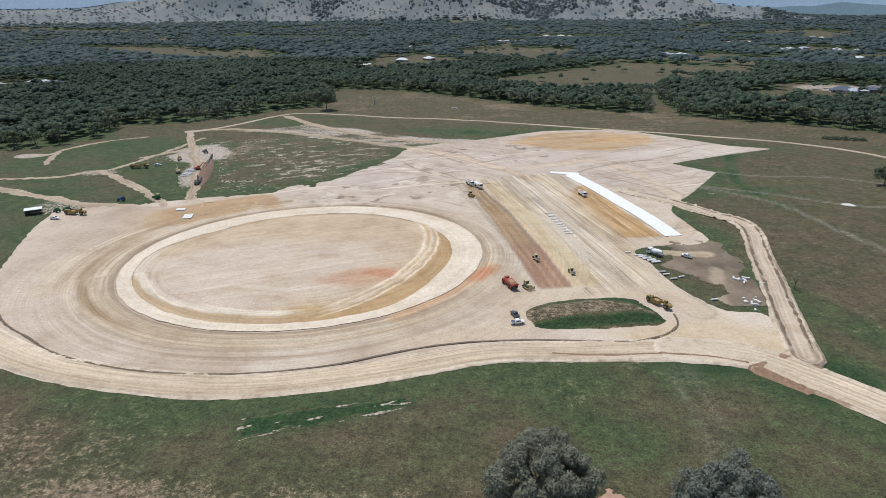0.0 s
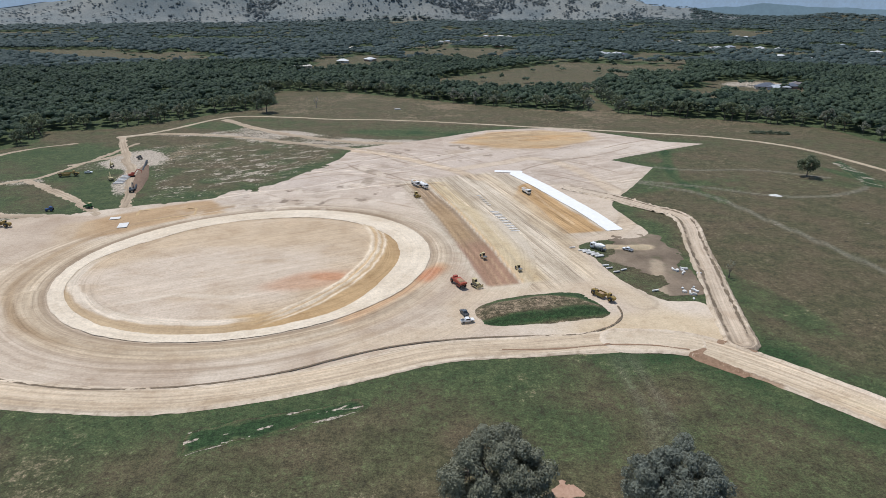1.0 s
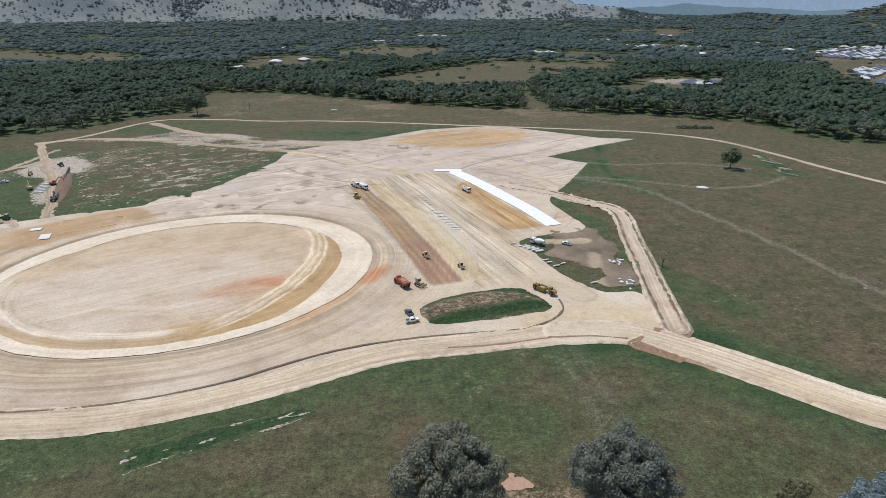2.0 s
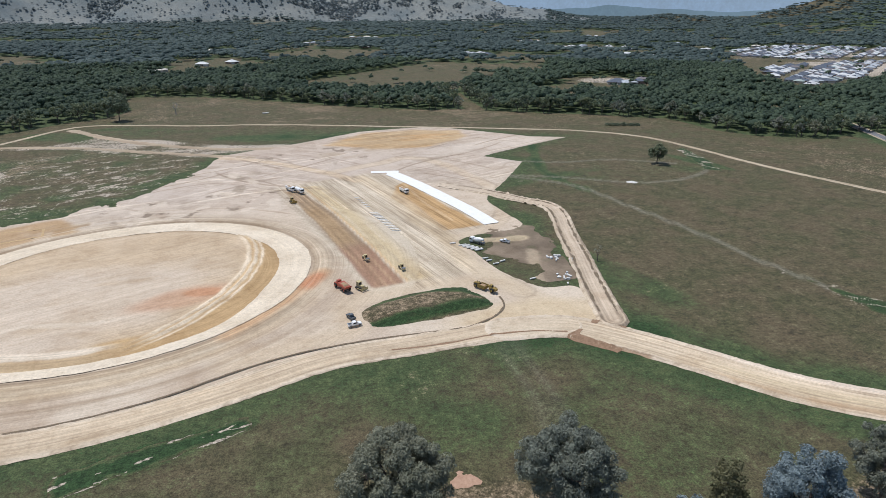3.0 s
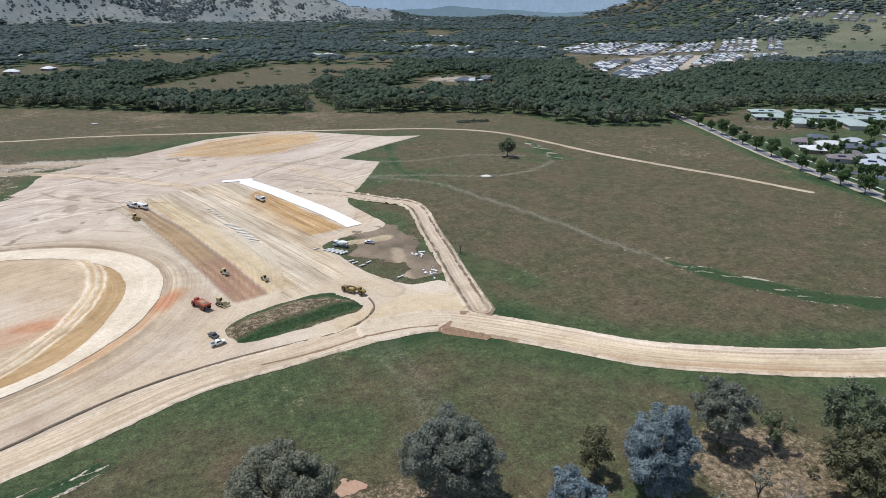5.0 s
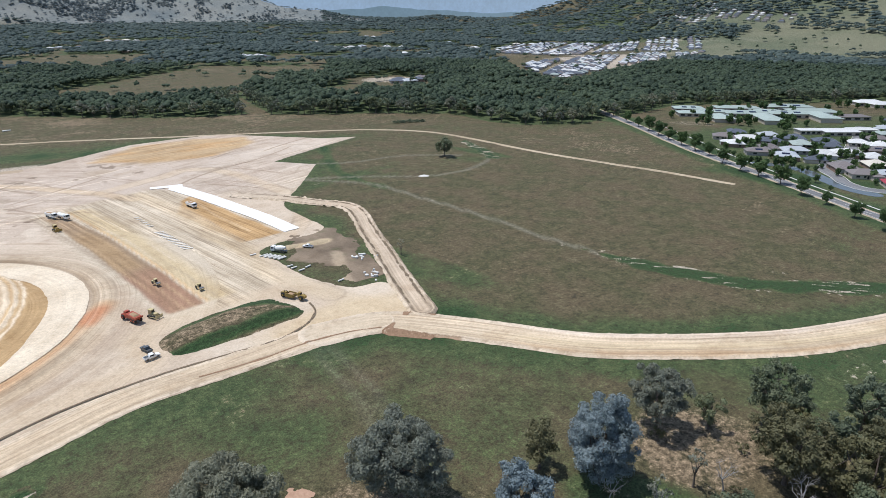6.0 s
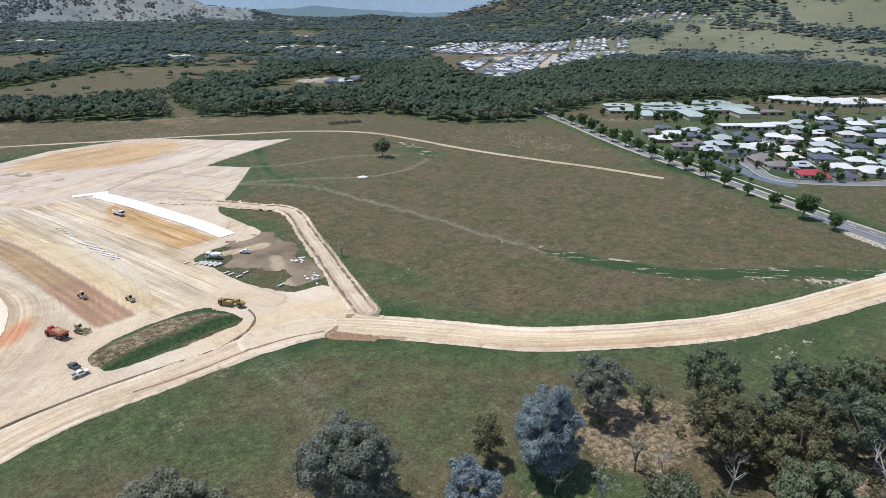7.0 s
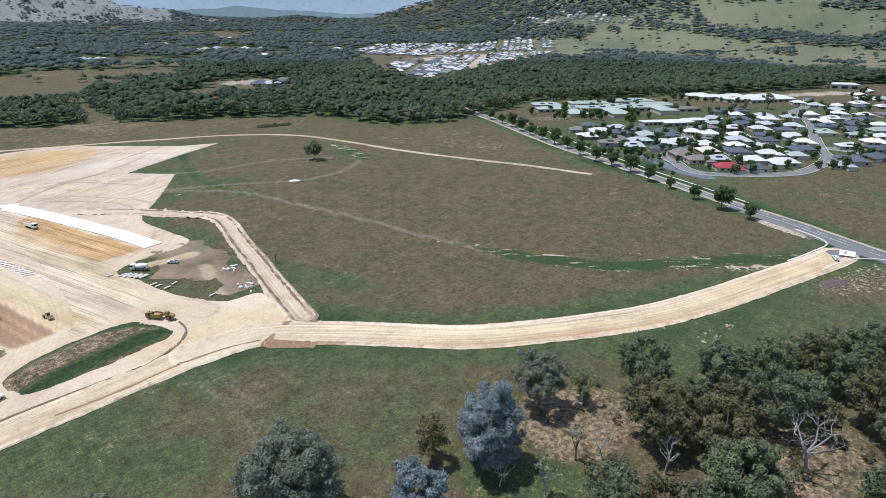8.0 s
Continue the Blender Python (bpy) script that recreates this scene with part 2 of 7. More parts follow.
def plain_material(name, colour, roughness=0.6, metal=0.0, wear=0.25, size=0.6, spec=0.4):
    n = Nodes(name, roughness, metal)
    n.bsdf.inputs["Specular IOR Level"].default_value = spec
    dull = tuple(v * (1 - wear) for v in colour)
    bright = tuple(min(v * (1 + 0.35 * wear), 1) for v in colour)
    c = n.mix(n.ramp(n.noise(size, 5, 0.7), (0.3, 0.0), (0.7, 1.0)), dull, bright)
    return n.done(n.mix(1.0, c, n.ramp(n.noise(size * 0.12, 3), (0.3, 1 - wear * 0.6), (0.7, 1.0)), "MULTIPLY"))


SOIL = soil_material("earth")
GRASS = grass_material("paddock_grass")
BARK = plain_material("bark", (0.16, 0.13, 0.11), 0.9, size=0.8, wear=0.5)
DEADWOOD = plain_material("dead_wood", (0.42, 0.40, 0.39), 0.85, size=0.8, wear=0.45)
GUM = leaf_material("gum_leaves", (0.066, 0.086, 0.052), (0.235, 0.268, 0.170))
OLIVE = leaf_material("olive_leaves", (0.074, 0.074, 0.038), (0.220, 0.210, 0.115))
GREY_GUM = leaf_material("grey_gum_leaves", (0.106, 0.112, 0.084), (0.335, 0.345, 0.268))
BLUE_GUM = leaf_material("blue_gum_leaves", (0.100, 0.136, 0.148), (0.35, 0.42, 0.44))
AVENUE = leaf_material("avenue_leaves", (0.040, 0.075, 0.028), (0.125, 0.195, 0.075))
# two leaf colours for far trees, distance haze painted in as added blue
HAZED_FAR_WOODS = wood_leaf_material("hazed_far_leaves", (0.044, 0.071, 0.070), (0.112, 0.150, 0.136), 5, 1.0)
HAZED_HILL_WOODS = wood_leaf_material("hazed_hill_leaves", (0.082, 0.110, 0.122), (0.140, 0.172, 0.180), 5, 1.0)
WOODS = wood_leaf_material("woodland_leaves", (0.036, 0.061, 0.042), (0.108, 0.149, 0.088))

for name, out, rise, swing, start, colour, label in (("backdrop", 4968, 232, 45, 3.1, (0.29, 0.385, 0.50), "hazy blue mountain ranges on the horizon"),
                                                     ("backdrop", 4945, 118, 50, 7.7, (0.16, 0.23, 0.28), "darker hazy blue wooded foothills below the ranges")):
    # haze goes into this blue, and its emission stands in for missing sunlight
    RANGE = plain_material("haze_glow_ranges", colour, 0.95, wear=0.35, size=160)
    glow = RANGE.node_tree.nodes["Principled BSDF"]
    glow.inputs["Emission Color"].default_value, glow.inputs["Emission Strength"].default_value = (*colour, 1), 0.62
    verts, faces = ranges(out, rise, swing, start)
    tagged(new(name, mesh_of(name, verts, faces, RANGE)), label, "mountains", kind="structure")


# ---------------------------------------------------------------- plan of the land
OVAL_C, OVAL_R, OVAL_TURN = (-69.7, 272.9), (84.2, 75.9), radians(18.2)
PAD = curve_points([(-186, 199), (-156, 180), (-127, 165), (-83, 156), (-53, 157.5), (-18.6, 166.5), (12.7, 177), (41, 177), (88, 177.5), (97, 175),
                    (112, 172), (126, 180), (121, 196), (121, 213), (108, 216), (102, 223), (94.5, 242), (92, 262), (88, 278), (101, 286), (122, 287), (131, 296), (129, 318), (128, 345), (141, 365)], step=4)[:-1] + [
    (141, 365), (158, 388), (190, 435), (166.6, 461), (215, 489), (269, 515), (237, 528), (215, 552), (193, 574), (164, 603), (125, 603), (86, 597), (24, 556), (-41, 522),
    (-47, 484), (-86, 410), (-111, 395), (-118, 380), (-158, 369), (-185, 358), (-208, 354), (-236, 340), (-231, 314), (-219, 280), (-209, 255), (-204, 228)]
HAUL = curve_points([(-214, 245), (-196, 212), (-166, 188), (-130, 171), (-83, 162), (-52, 164), (-18, 173), (12, 183), (45, 184.5), (78, 186), (100, 183)])
ACCESS = curve_points([(78, 186), (100, 182), (116, 167), (132, 148), (150, 126), (171, 109), (190, 96), (215, 82), (246, 70), (276, 61), (306, 52), (326, 46.5), (337, 44)])
SIDE = curve_points([(112, 384), (135, 357), (146, 339), (158, 323), (157, 305), (147, 275), (137.5, 243), (127, 209), (119, 181)])
TARMAC = curve_points([(650, 640), (550, 436), (475, 300), (438.5, 216), (410.5, 155.5), (390, 110), (377, 77.5), (364.5, 52), (352.5, 27), (310, -70), (250, -210)])
LONG_PATH = curve_points([(-259, 594), (-232, 619), (-188, 700), (-130, 698), (-69, 676), (-4, 664), (83, 632), (158, 601), (237, 569), (300, 536), (338, 493), (350, 440), (357, 385), (367, 335), (385, 272), (397, 216)])
STRIP = curve_points([(114, 300), (109, 330), (102, 359), (93.5, 393), (84, 422)])
MOUND = [(28, 213), (35, 220), (45, 223.6), (59, 226.4), (71, 226.5), (76, 220.4), (79.5, 213), (80, 206), (73, 202.6), (58, 200.7), (41, 199.6), (33, 200), (29, 204)]
FARM_TRACKS = [
    (2.2, [(-360, 412), (-320, 413), (-297, 415), (-280, 420), (-270, 431), (-256, 440), (-249, 465), (-240, 504), (-236, 534), (-232, 560)]),
    (3.6, [(-320, 396), (-302, 387), (-269, 372), (-250, 365), (-229, 354), (-208, 352)]),
    (2.9, [(-262, 437), (-245, 423), (-226, 405), (-208, 388), (-188, 366), (-176, 352)]),
    (2.6, [(-339, 487), (-331, 495), (-331, 511), (-318, 542), (-288, 566)]),
    (2.0, [(-332, 505), (-323, 475), (-313, 456)]),
    (3.2, [(-259, 594), (-240, 550), (-222, 511), (-215, 490), (-202, 469), (-186, 425), (-174, 395), (-166, 366)]),
    (4.2, [(-259, 594), (-217, 606), (-155, 586), (-106, 558), (-51, 527), (-15, 508)]),
    (4.6, [(-185, 682), (-142, 628), (-100, 588), (-44, 552), (0, 540)]),
    (3.0, [(-250, 480), (-235, 500), (-226, 520)]),
]


def oval(x, y):
    """Radius in shares of the oval's own, and the angle round it."""
    c, s = math.cos(OVAL_TURN), math.sin(OVAL_TURN)
    u, v = ((x - OVAL_C[0]) * c + (y - OVAL_C[1]) * s) / OVAL_R[0], (-(x - OVAL_C[0]) * s + (y - OVAL_C[1]) * c) / OVAL_R[1]
    return np.hypot(u, v), np.arctan2(v, u)


def hills(x, y):
    """Height of the far land."""
    r, az = np.hypot(x, y), np.degrees(np.arctan2(x, y))
    rough = fbm(x, y, 900, 5, 3)
    east = smooth(39, 60, az) * (1 - smooth(120, 170, az)) * 300 * smooth(0, 2400, r + 160 * rough - 1500 - 1000 * (1 - smooth(46, 60, az)))
    bell = smooth(-33, -19, az) * (1 - smooth(13, 30, az))
    low = 12 + 95 * (1 - smooth(-34, -24, az)) + 40 * smooth(20, 30, az)
    spur = 1 + 0.5 * fbm(x, y, 620, 3, 9) - 0.45 * np.abs(fbm(x, y, 420, 3, 15))
    north = (low + 330 * bell) * spur * smooth(4230, 4990, r + 150 * rough) * (1 - smooth(50, 70, np.abs(az + 6)))
    rim = 150 * smooth(4200, 4950, r) * smooth(75, 110, np.abs(az))
    swell = 3.5 * fbm(x, y, 420, 3, 21) * smooth(750, 1500, r) + 32 * smooth(2500, 4350, r)
    return np.maximum(east * (1 + 0.25 * rough), 0) + np.maximum(north, 0) + rim + swell


def relief(x, y):
    """Height of the land with its gentle unevenness."""
    return hills(x, y) + 0.22 * fbm(x, y, 26, 3, 31) * (1 - 0.5 * smooth(900, 2000, np.hypot(x, y)))


WOOD_EDGE = [(-4900, 300), (-900, 470), (-384, 504), (-350, 527), (-324, 574), (-347, 629), (-285, 640), (-240, 683), (-203, 732), (-168, 757), (-150, 816), (-190, 900), (-165, 938), (-87, 922), (-3, 858),
             (69, 792), (132, 745), (190, 711), (232, 711), (240, 850), (270, 850), (250, 690), (306, 653), (354, 628), (420, 577), (424, 500), (441, 470), (498, 441), (548, 452), (590, 452), (690, 466), (775, 428),
             (838, 388), (912, 352), (1040, 280), (1155, 220), (1215, 232), (1300, 165), (1700, 80), (4900, -200), (4900, 4950), (-4900, 4950)]
CLEARINGS = [
    [(-1276, 2080), (-1019, 2070), (-466, 1725), (-430, 1488), (-526, 1457), (-816, 1640)],
    [(-8, 1856), (172, 2052), (358, 1896), (321, 1656), (207, 1506), (21, 1546)],
    [(53, 1060), (163, 1176), (386, 1434), (607, 1286), (554, 1191), (419, 1228), (306, 990), (176, 954)],
    [(505, 1000), (610, 1000), (600, 884), (493, 854)], [(400, 900), (465, 910), (440, 820), (405, 810)],
    [(-215, 1270), (-150, 1480), (-96, 1669), (-6, 1529), (44, 1400), (-120, 1380)],
    [(845, 1908), (1116, 2016), (1138, 1808), (948, 1595)],
    [(1150, 1330), (1300, 1570), (1642, 1740), (1830, 1430), (1780, 1180), (1860, 950), (1630, 920), (1459, 945), (1111, 880), (800, 748), (845, 910), (960, 1080)],
    [(1980, 1320), (2240, 1760), (2330, 1500), (2245, 1057), (2080, 1030), (1990, 1150)],
    [(1770, 1060), (2060, 1130), (2060, 850), (1960, 600), (1960, 150), (1560, 150), (1560, 560), (1680, 900)],
    [(2430, 960), (2440, 800), (2520, 460), (2600, 200), (2190, 220), (2150, 790)],
    [(-2300, 2950), (-1500, 2900), (-1500, 3150), (-2300, 3200)], [(250, 2500), (700, 2600), (680, 2820), (260, 2760)], [(-900, 2620), (-350, 2560), (-360, 2680), (-900, 2760)],
    [(1150, 2650), (1700, 2750), (1660, 2900), (1150, 2820)], [(520, 860), (660, 930), (640, 960), (520, 900)],
]


HAMLETS = [(-34.5, 1200, 60), (-12, 2150, 50), (-3, 1980, 45), (5, 2350, 60), (9, 2750, 70), (16, 2250, 55), (19, 1700, 40), (24, 2500, 60), (27, 2050, 55), (29, 2900, 80), (33, 1750, 45), (35, 2350, 60), (38, 2000, 60), (40, 2600, 70), (43, 2250, 60), (45, 1750, 50)]


def wooded(x, y):
    """True where trees grow."""
    r = np.hypot(x, y)
    ok = inside(WOOD_EDGE, x, y) < 0
    for c in CLEARINGS:
        for k in (1.0, 1.05, 1.10) if max(abs(c[0][0]), abs(c[0][1])) < 1700 else (1.0,):
            ok &= inside(c, x * k, y * k) > 3
    gaps = fbm(x, y, 150, 3, 111) + 0.35 * fbm(x, y, 45, 2, 113)
    az = np.degrees(np.arctan2(x, y))
    for a, far, wide in HAMLETS:
        ok &= np.hypot((r - far) / 95, (az - a) * far / 57.3 / wide) > 1
    ok |= (az > 46) & (az < 65) & (r > 2480)
    thin = smooth(9, 13, az) * (1 - smooth(34, 40, az)) * smooth(800, 860, r)
    return ok & (gaps > np.where(r < 1000, -0.75 + 0.45 * thin, np.where(r < 1450, -0.60 + 0.30 * thin, np.where(r < 2300, -0.36, -0.30))))


SEEP = [(218, 205), (224, 178), (232, 150), (244, 126), (258, 110), (276, 95), (296, 78), (314, 60)]
WORN = [[(150, 405), (198, 381), (237, 356), (268, 352), (300, 364), (316, 378)], [(160, 398), (195, 359), (205, 311), (214, 257), (217, 215), (224, 178)], [(300, 395), (262, 420), (215, 425), (190, 436)],
        [(50, 92), (66, 120), (70, 150), (72, 176)], [(56, 92), (72, 120), (76, 150), (78, 176)], [(-200, 130), (-160, 126), (-110, 105)]]


def ground_cover(x, y):
    """Shares of lush grass, bare earth and dry straw."""
    r = np.hypot(x, y)
    big, small = fbm(x, y, 75, 4, 41), fbm(x, y, 17, 4, 42)
    lush = 0.05 + 0.42 * big + 0.30 * small
    dry = 0.02 + 0.30 * fbm(x, y, 60, 4, 43) + 0.22 * fbm(x, y, 13, 3, 44)
    bare = np.full(np.shape(x), -0.25)
    pad = inside(PAD, x, y)
    lush += 0.50 * (1 - smooth(2, 24, np.abs(pad)))
    acc = along(ACCESS, x, y)[0]
    lush += 0.55 * (1 - smooth(10, 26, acc))
    lush += 0.22 * blob(x, y, -60, 132, 130, 34, 8) + 0.25 * blob(x, y, 90, 118, 70, 34, -30)
    lush += 0.55 * blob(x, y, -270, 470, 80, 90) + 0.6 * blob(x, y, -290, 350, 60, 30, 30) + 0.2 * blob(x, y, -30, 620, 130, 24, -20)
    lush += 0.6 * blob(x, y, -185, 645, 44, 20, -35) + 0.55 * blob(x, y, -195, 400, 28, 36) + 0.45 * blob(x, y, -5, 590, 50, 16, -8)
    lush += 0.15 * blob(x, y, 172, 425, 30, 60, -25) + 0.8 * blob(x, y, 320, 395, 7, 34, 14) + 0.35 * blob(x, y, 220, 395, 60, 8, 20)
    lush += 0.3 * blob(x, y, 220, 40, 90, 26, -30) + 0.55 * blob(x, y, 140, 230, 12, 60, 20) + 0.75 * blob(x, y, 106, 66, 18, 9, -45)
    lush += 0.9 * (1 - smooth(8, 26, along(TARMAC, x, y)[0])) + 0.12 * blob(x, y, 470, 60, 60, 110, 30) + 0.55 * blob(x, y, 450, 190, 18, 90, 28)
    lush -= 0.66 * blob(x, y, 265, 235, 105, 120, -35) + 0.70 * blob(x, y, 60, 720, 440, 75, -22) + 0.3 * blob(x, y, 440, 350, 60, 120, 20)
    dry += (0.28 + 0.3 * fbm(x * 0.35, y * 1.4, 20, 3, 59)) * blob(x, y, 40, 730, 440, 90, -22) + 0.22 * blob(x, y, 440, 330, 60, 140, 20)
    dry += -0.06 * blob(x, y, 270, 250, 90, 110, -30) + 0.08 * blob(x, y, 138, 42, 48, 30, -40) + 0.62 * blob(x, y, 135, 72, 20, 17, -45) + 0.55 * blob(x, y, 163, 13, 26, 14, -30)
    dry += 0.24 * blob(x, y, -125, 118, 52, 40, -20) + 0.34 * blob(x, y, -30, 106, 80, 16) + 0.35 * blob(x, y, 60, 92, 50, 14, -35)
    bare += 0.45 * blob(x, y, -30, 104, 10, 6) + 0.50 * blob(x, y, -140, 122, 26, 14, -20)
    bare += 0.05 * blob(x, y, 138, 68, 16, 12) + 0.08 * blob(x, y, 160, 13, 20, 10)
    lush += 0.8 * (1 - smooth(1, 7, along(curve_points([(222, 490), (203, 440), (192, 398), (194, 364), (199, 346)]), x, y)[0] + 3 * fbm(x, y, 14, 3, 55)))
    # mown meadow scarred with pale scrapes
    meadow = 1 - smooth(-6, 4, inside([(-222, 547), (-138, 574), (-55, 516), (-48, 490), (-86, 410), (-119, 382), (-158, 371), (-172, 420)], x, y))
    bare += meadow * (0.46 + 0.62 * fbm(x * 0.5 + y * 0.3, y * 1.2 - x * 0.7, 4, 3, 47) + 0.12 * fbm(x, y, 40, 3, 47))
    lush += (0.22 + 0.5 * fbm(x, y, 22, 3, 48)) * meadow
    dry += 0.28 * meadow
    # wet green strips with pale flecks
    strip = 1 - smooth(-1.5, 1.0, inside([(-60, 136), (-12, 153), (-14, 157.5), (-61, 146)], x, y))
    lush += 0.7 * strip
    d, run, off = along(curve_points(SEEP), x, y)
    wet = (1 - smooth(3, 7, d)) * smooth(25, 50, run)
    lush += 0.85 * wet
    bare += 0.62 * (1 - smooth(6, 11, d)) * (0.35 + 1.0 * fbm(x, y, 7, 3, 50)) + 0.55 * (1 - smooth(0.5, 2.5, np.abs(off + 6.5))) * smooth(60, 80, run)
    bare += 0.85 * blob(x, y, 208, 62, 30, 4.5, -18) * (0.7 + 0.6 * fbm(x, y, 5, 3, 52)) + 0.6 * blob(x, y, 315, 27, 45, 12, -20) + 0.6 * blob(x, y, 300, 66, 30, 7, -22) + 0.95 * blob(x, y, 361, 77, 22, 4.5, 64)
    for k, pts in enumerate(WORN):
        worn = along(curve_points(pts), x, y)[0]
        bare += (0.12 if k < 3 else 0.0) * (1 - smooth(0.4, 2.2, worn))
    for px, py in ((237, 356), (206, 302), (195, 345), (223, 176), (270, 118), (255, 300), (165, 380)):
        bare += 0.75 * blob(x, y, px, py, 3.5, 1.8, -35)
    bare += 0.95 * blob(x, y, -212, 500, 22, 36, 25) + 0.9 * blob(x, y, -190, 430, 10, 40, 15) + 0.55 * blob(x, y, -232, 475, 26, 16)
    bare += 1.0 * blob(x, y, -347, 486, 14, 9) + 0.75 * blob(x, y, -262, 432, 18, 10) + 0.7 * blob(x, y, -236, 348, 24, 16) + 0.6 * blob(x, y, -285, 382, 26, 6, -28)
    # scraped ground north of the meadow
    north = 1 - smooth(-8, 8, inside([(-259, 600), (-190, 605), (-150, 640), (-100, 612), (-30, 566), (30, 558), (20, 520), (-45, 512), (-110, 556), (-190, 588)], x, y))
    bare += north * (0.75 + 0.5 * fbm(x * 0.5, y, 16, 3, 54))
    town = blob(x, y, 700, 190, 280, 130, -22, 0.2)
    lush += 0.6 * town
    bare += 0.3 * town * fbm(x, y, 22, 2, 57)
    bare += 0.85 * blob(x, y, 1060, 215, 90, 26, -30) + 0.6 * blob(x, y, 590, 375, 30, 18, -40)
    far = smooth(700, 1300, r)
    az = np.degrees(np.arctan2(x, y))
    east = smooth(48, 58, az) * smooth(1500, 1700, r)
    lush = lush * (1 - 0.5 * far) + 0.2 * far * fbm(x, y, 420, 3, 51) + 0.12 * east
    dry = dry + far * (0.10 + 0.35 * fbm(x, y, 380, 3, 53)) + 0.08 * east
    bare += 0.75 * blob(x, y, 1400, 1200, 420, 330, 20) * (0.6 + fbm(x, y, 60, 2, 58)) + 0.8 * blob(x, y, 1150, 970, 330, 110, 22) + 0.9 * blob(x, y, 1840, 1120, 60, 150, 10)
    bare += 0.8 * blob(x, y, 555, 945, 60, 45) + 0.6 * blob(x, y, -190, 1300, 40, 30)
    wood = np.zeros(np.shape(x))
    k = (r > 600) & (y > 50) & (r < 4300)
    wood[k] = wooded(x[k], y[k])
    lush, dry, bare = lush * (1 - wood) + 0.75 * wood, dry - 0.7 * wood, bare - 0.5 * wood
    return np.stack([lush, bare, dry], -1)


def axis(lo, hi, a, b, cell, grow=1.055):
    """Grid lines: even from a to b, then wider and wider out to lo and hi."""
    mid = list(np.arange(a, b + cell, cell))
    up, step, v = [], cell, mid[-1]
    while v < hi:
        step = min(step * grow, 62)
        v += step
        up.append(min(v, hi))
    down, step, v = [], cell, mid[0]
    while v > lo:
        step = min(step * grow, 75)
        v -= step
        down.append(max(v, lo))
    return np.array(down[::-1] + mid + up)


def grid_faces(nx, ny):
    i = (np.arange(ny - 1)[:, None] * nx + np.arange(nx - 1)[None]).ravel()
    return np.stack([i, i + 1, i + 1 + nx, i + nx], -1)


CLAY_TONE = (0.945, 0.885, 0.81)


def sheet(name, f, bounds, cell, z, tint, flow, label="", category="", material=None, seed=0):
    """A layer of the ground inside the plan shape f < 0, with its edge drawn to the shape's own line."""
    xs, ys = np.arange(bounds[0], bounds[1], cell), np.arange(bounds[2], bounds[3], cell)
    x, y = (a.ravel() for a in np.meshgrid(xs, ys))
    d = f(x, y)
    faces = grid_faces(len(xs), len(ys))
    faces = faces[(d[faces] < 0.5 * cell).all(1)]
    used = np.unique(faces)
    back = np.zeros(len(x), np.int64)
    back[used] = np.arange(len(used))
    x, y, faces = x[used], y[used], back[faces]
    rim = np.bincount(faces.ravel(), minlength=len(x)) < 4
    for _ in range(3):
        ux, uy, e = x[rim], y[rim], 0.05
        d = f(ux, uy)
        gx, gy = (f(ux + e, uy) - d) / e, (f(ux, uy + e) - d) / e
        out = np.clip(d / np.maximum(gx * gx + gy * gy, 0.25), -0.7 * cell, 0.7 * cell)
        x[rim], y[rim] = ux - gx * out, uy - gy * out
    h = z(x, y)
    me = mesh_of(name, np.stack([x, y, h], -1), faces, material or SOIL)
    attribute(me, "tint", np.asarray(tint(x, y)) * CLAY_TONE)
    attribute(me, "flow", flow(x, y))
    return tagged(new(name, me), label, category, kind="structure")


gx, gy = axis(-4985, 4985, -345, 470, 3.1), axis(-3000, 4985, 5, 690, 3.1)
X, Y = (a.ravel() for a in np.meshgrid(gx, gy))
height = relief(X, Y) - 0.9 * smooth(1.0, 4.0, -inside(PAD, X, Y)) - 0.5 * (1 - smooth(3.0, 5.5, along(ACCESS, X, Y)[0]))
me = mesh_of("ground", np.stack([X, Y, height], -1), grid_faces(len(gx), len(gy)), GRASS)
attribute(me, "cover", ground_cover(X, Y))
attribute(me, "worn", np.clip(sum((1.0 if k < 3 else 0.3) * (1 - smooth(0.9, 2.6, along(curve_points(p), X, Y)[0])) for k, p in enumerate(WORN)), 0, 1))
attribute(me, "hazy_pasture", smooth(4150, 4330, np.hypot(X, Y)) * (1 - smooth(28, 36, np.degrees(np.arctan2(X, Y)))))
attribute(me, "meadow", 0.85 * smooth(1500, 1700, np.hypot(X, Y)) * smooth(50, 58, np.degrees(np.arctan2(X, Y))))
tagged(new("ground", me), "paddock grass in green and brown patches running out to wooded hills", "ground", kind="structure")


def lie(x, y):
    """Height of the ground sheet itself, between its grid lines."""
    i, j = np.clip(np.searchsorted(gx, x) - 1, 0, len(gx) - 2), np.clip(np.searchsorted(gy, y) - 1, 0, len(gy) - 2)
    u, v = np.clip((x - gx[i]) / (gx[i + 1] - gx[i]), 0, 1), np.clip((y - gy[j]) / (gy[j + 1] - gy[j]), 0, 1)
    h = height.reshape(len(gy), len(gx))
    return (h[j, i] * (1 - u) + h[j, i + 1] * u) * (1 - v) + (h[j + 1, i] * (1 - u) + h[j + 1, i + 1] * u) * v


# ---------------------------------------------------------------- earthworks
def colour_of(x, rgb):
    return np.tile(np.array(rgb, float), (len(x), 1))


def stain(c, k, rgb):
    k = np.clip(k, 0, 1)[:, None]
    return c * (1 - k) + np.array(rgb) * k


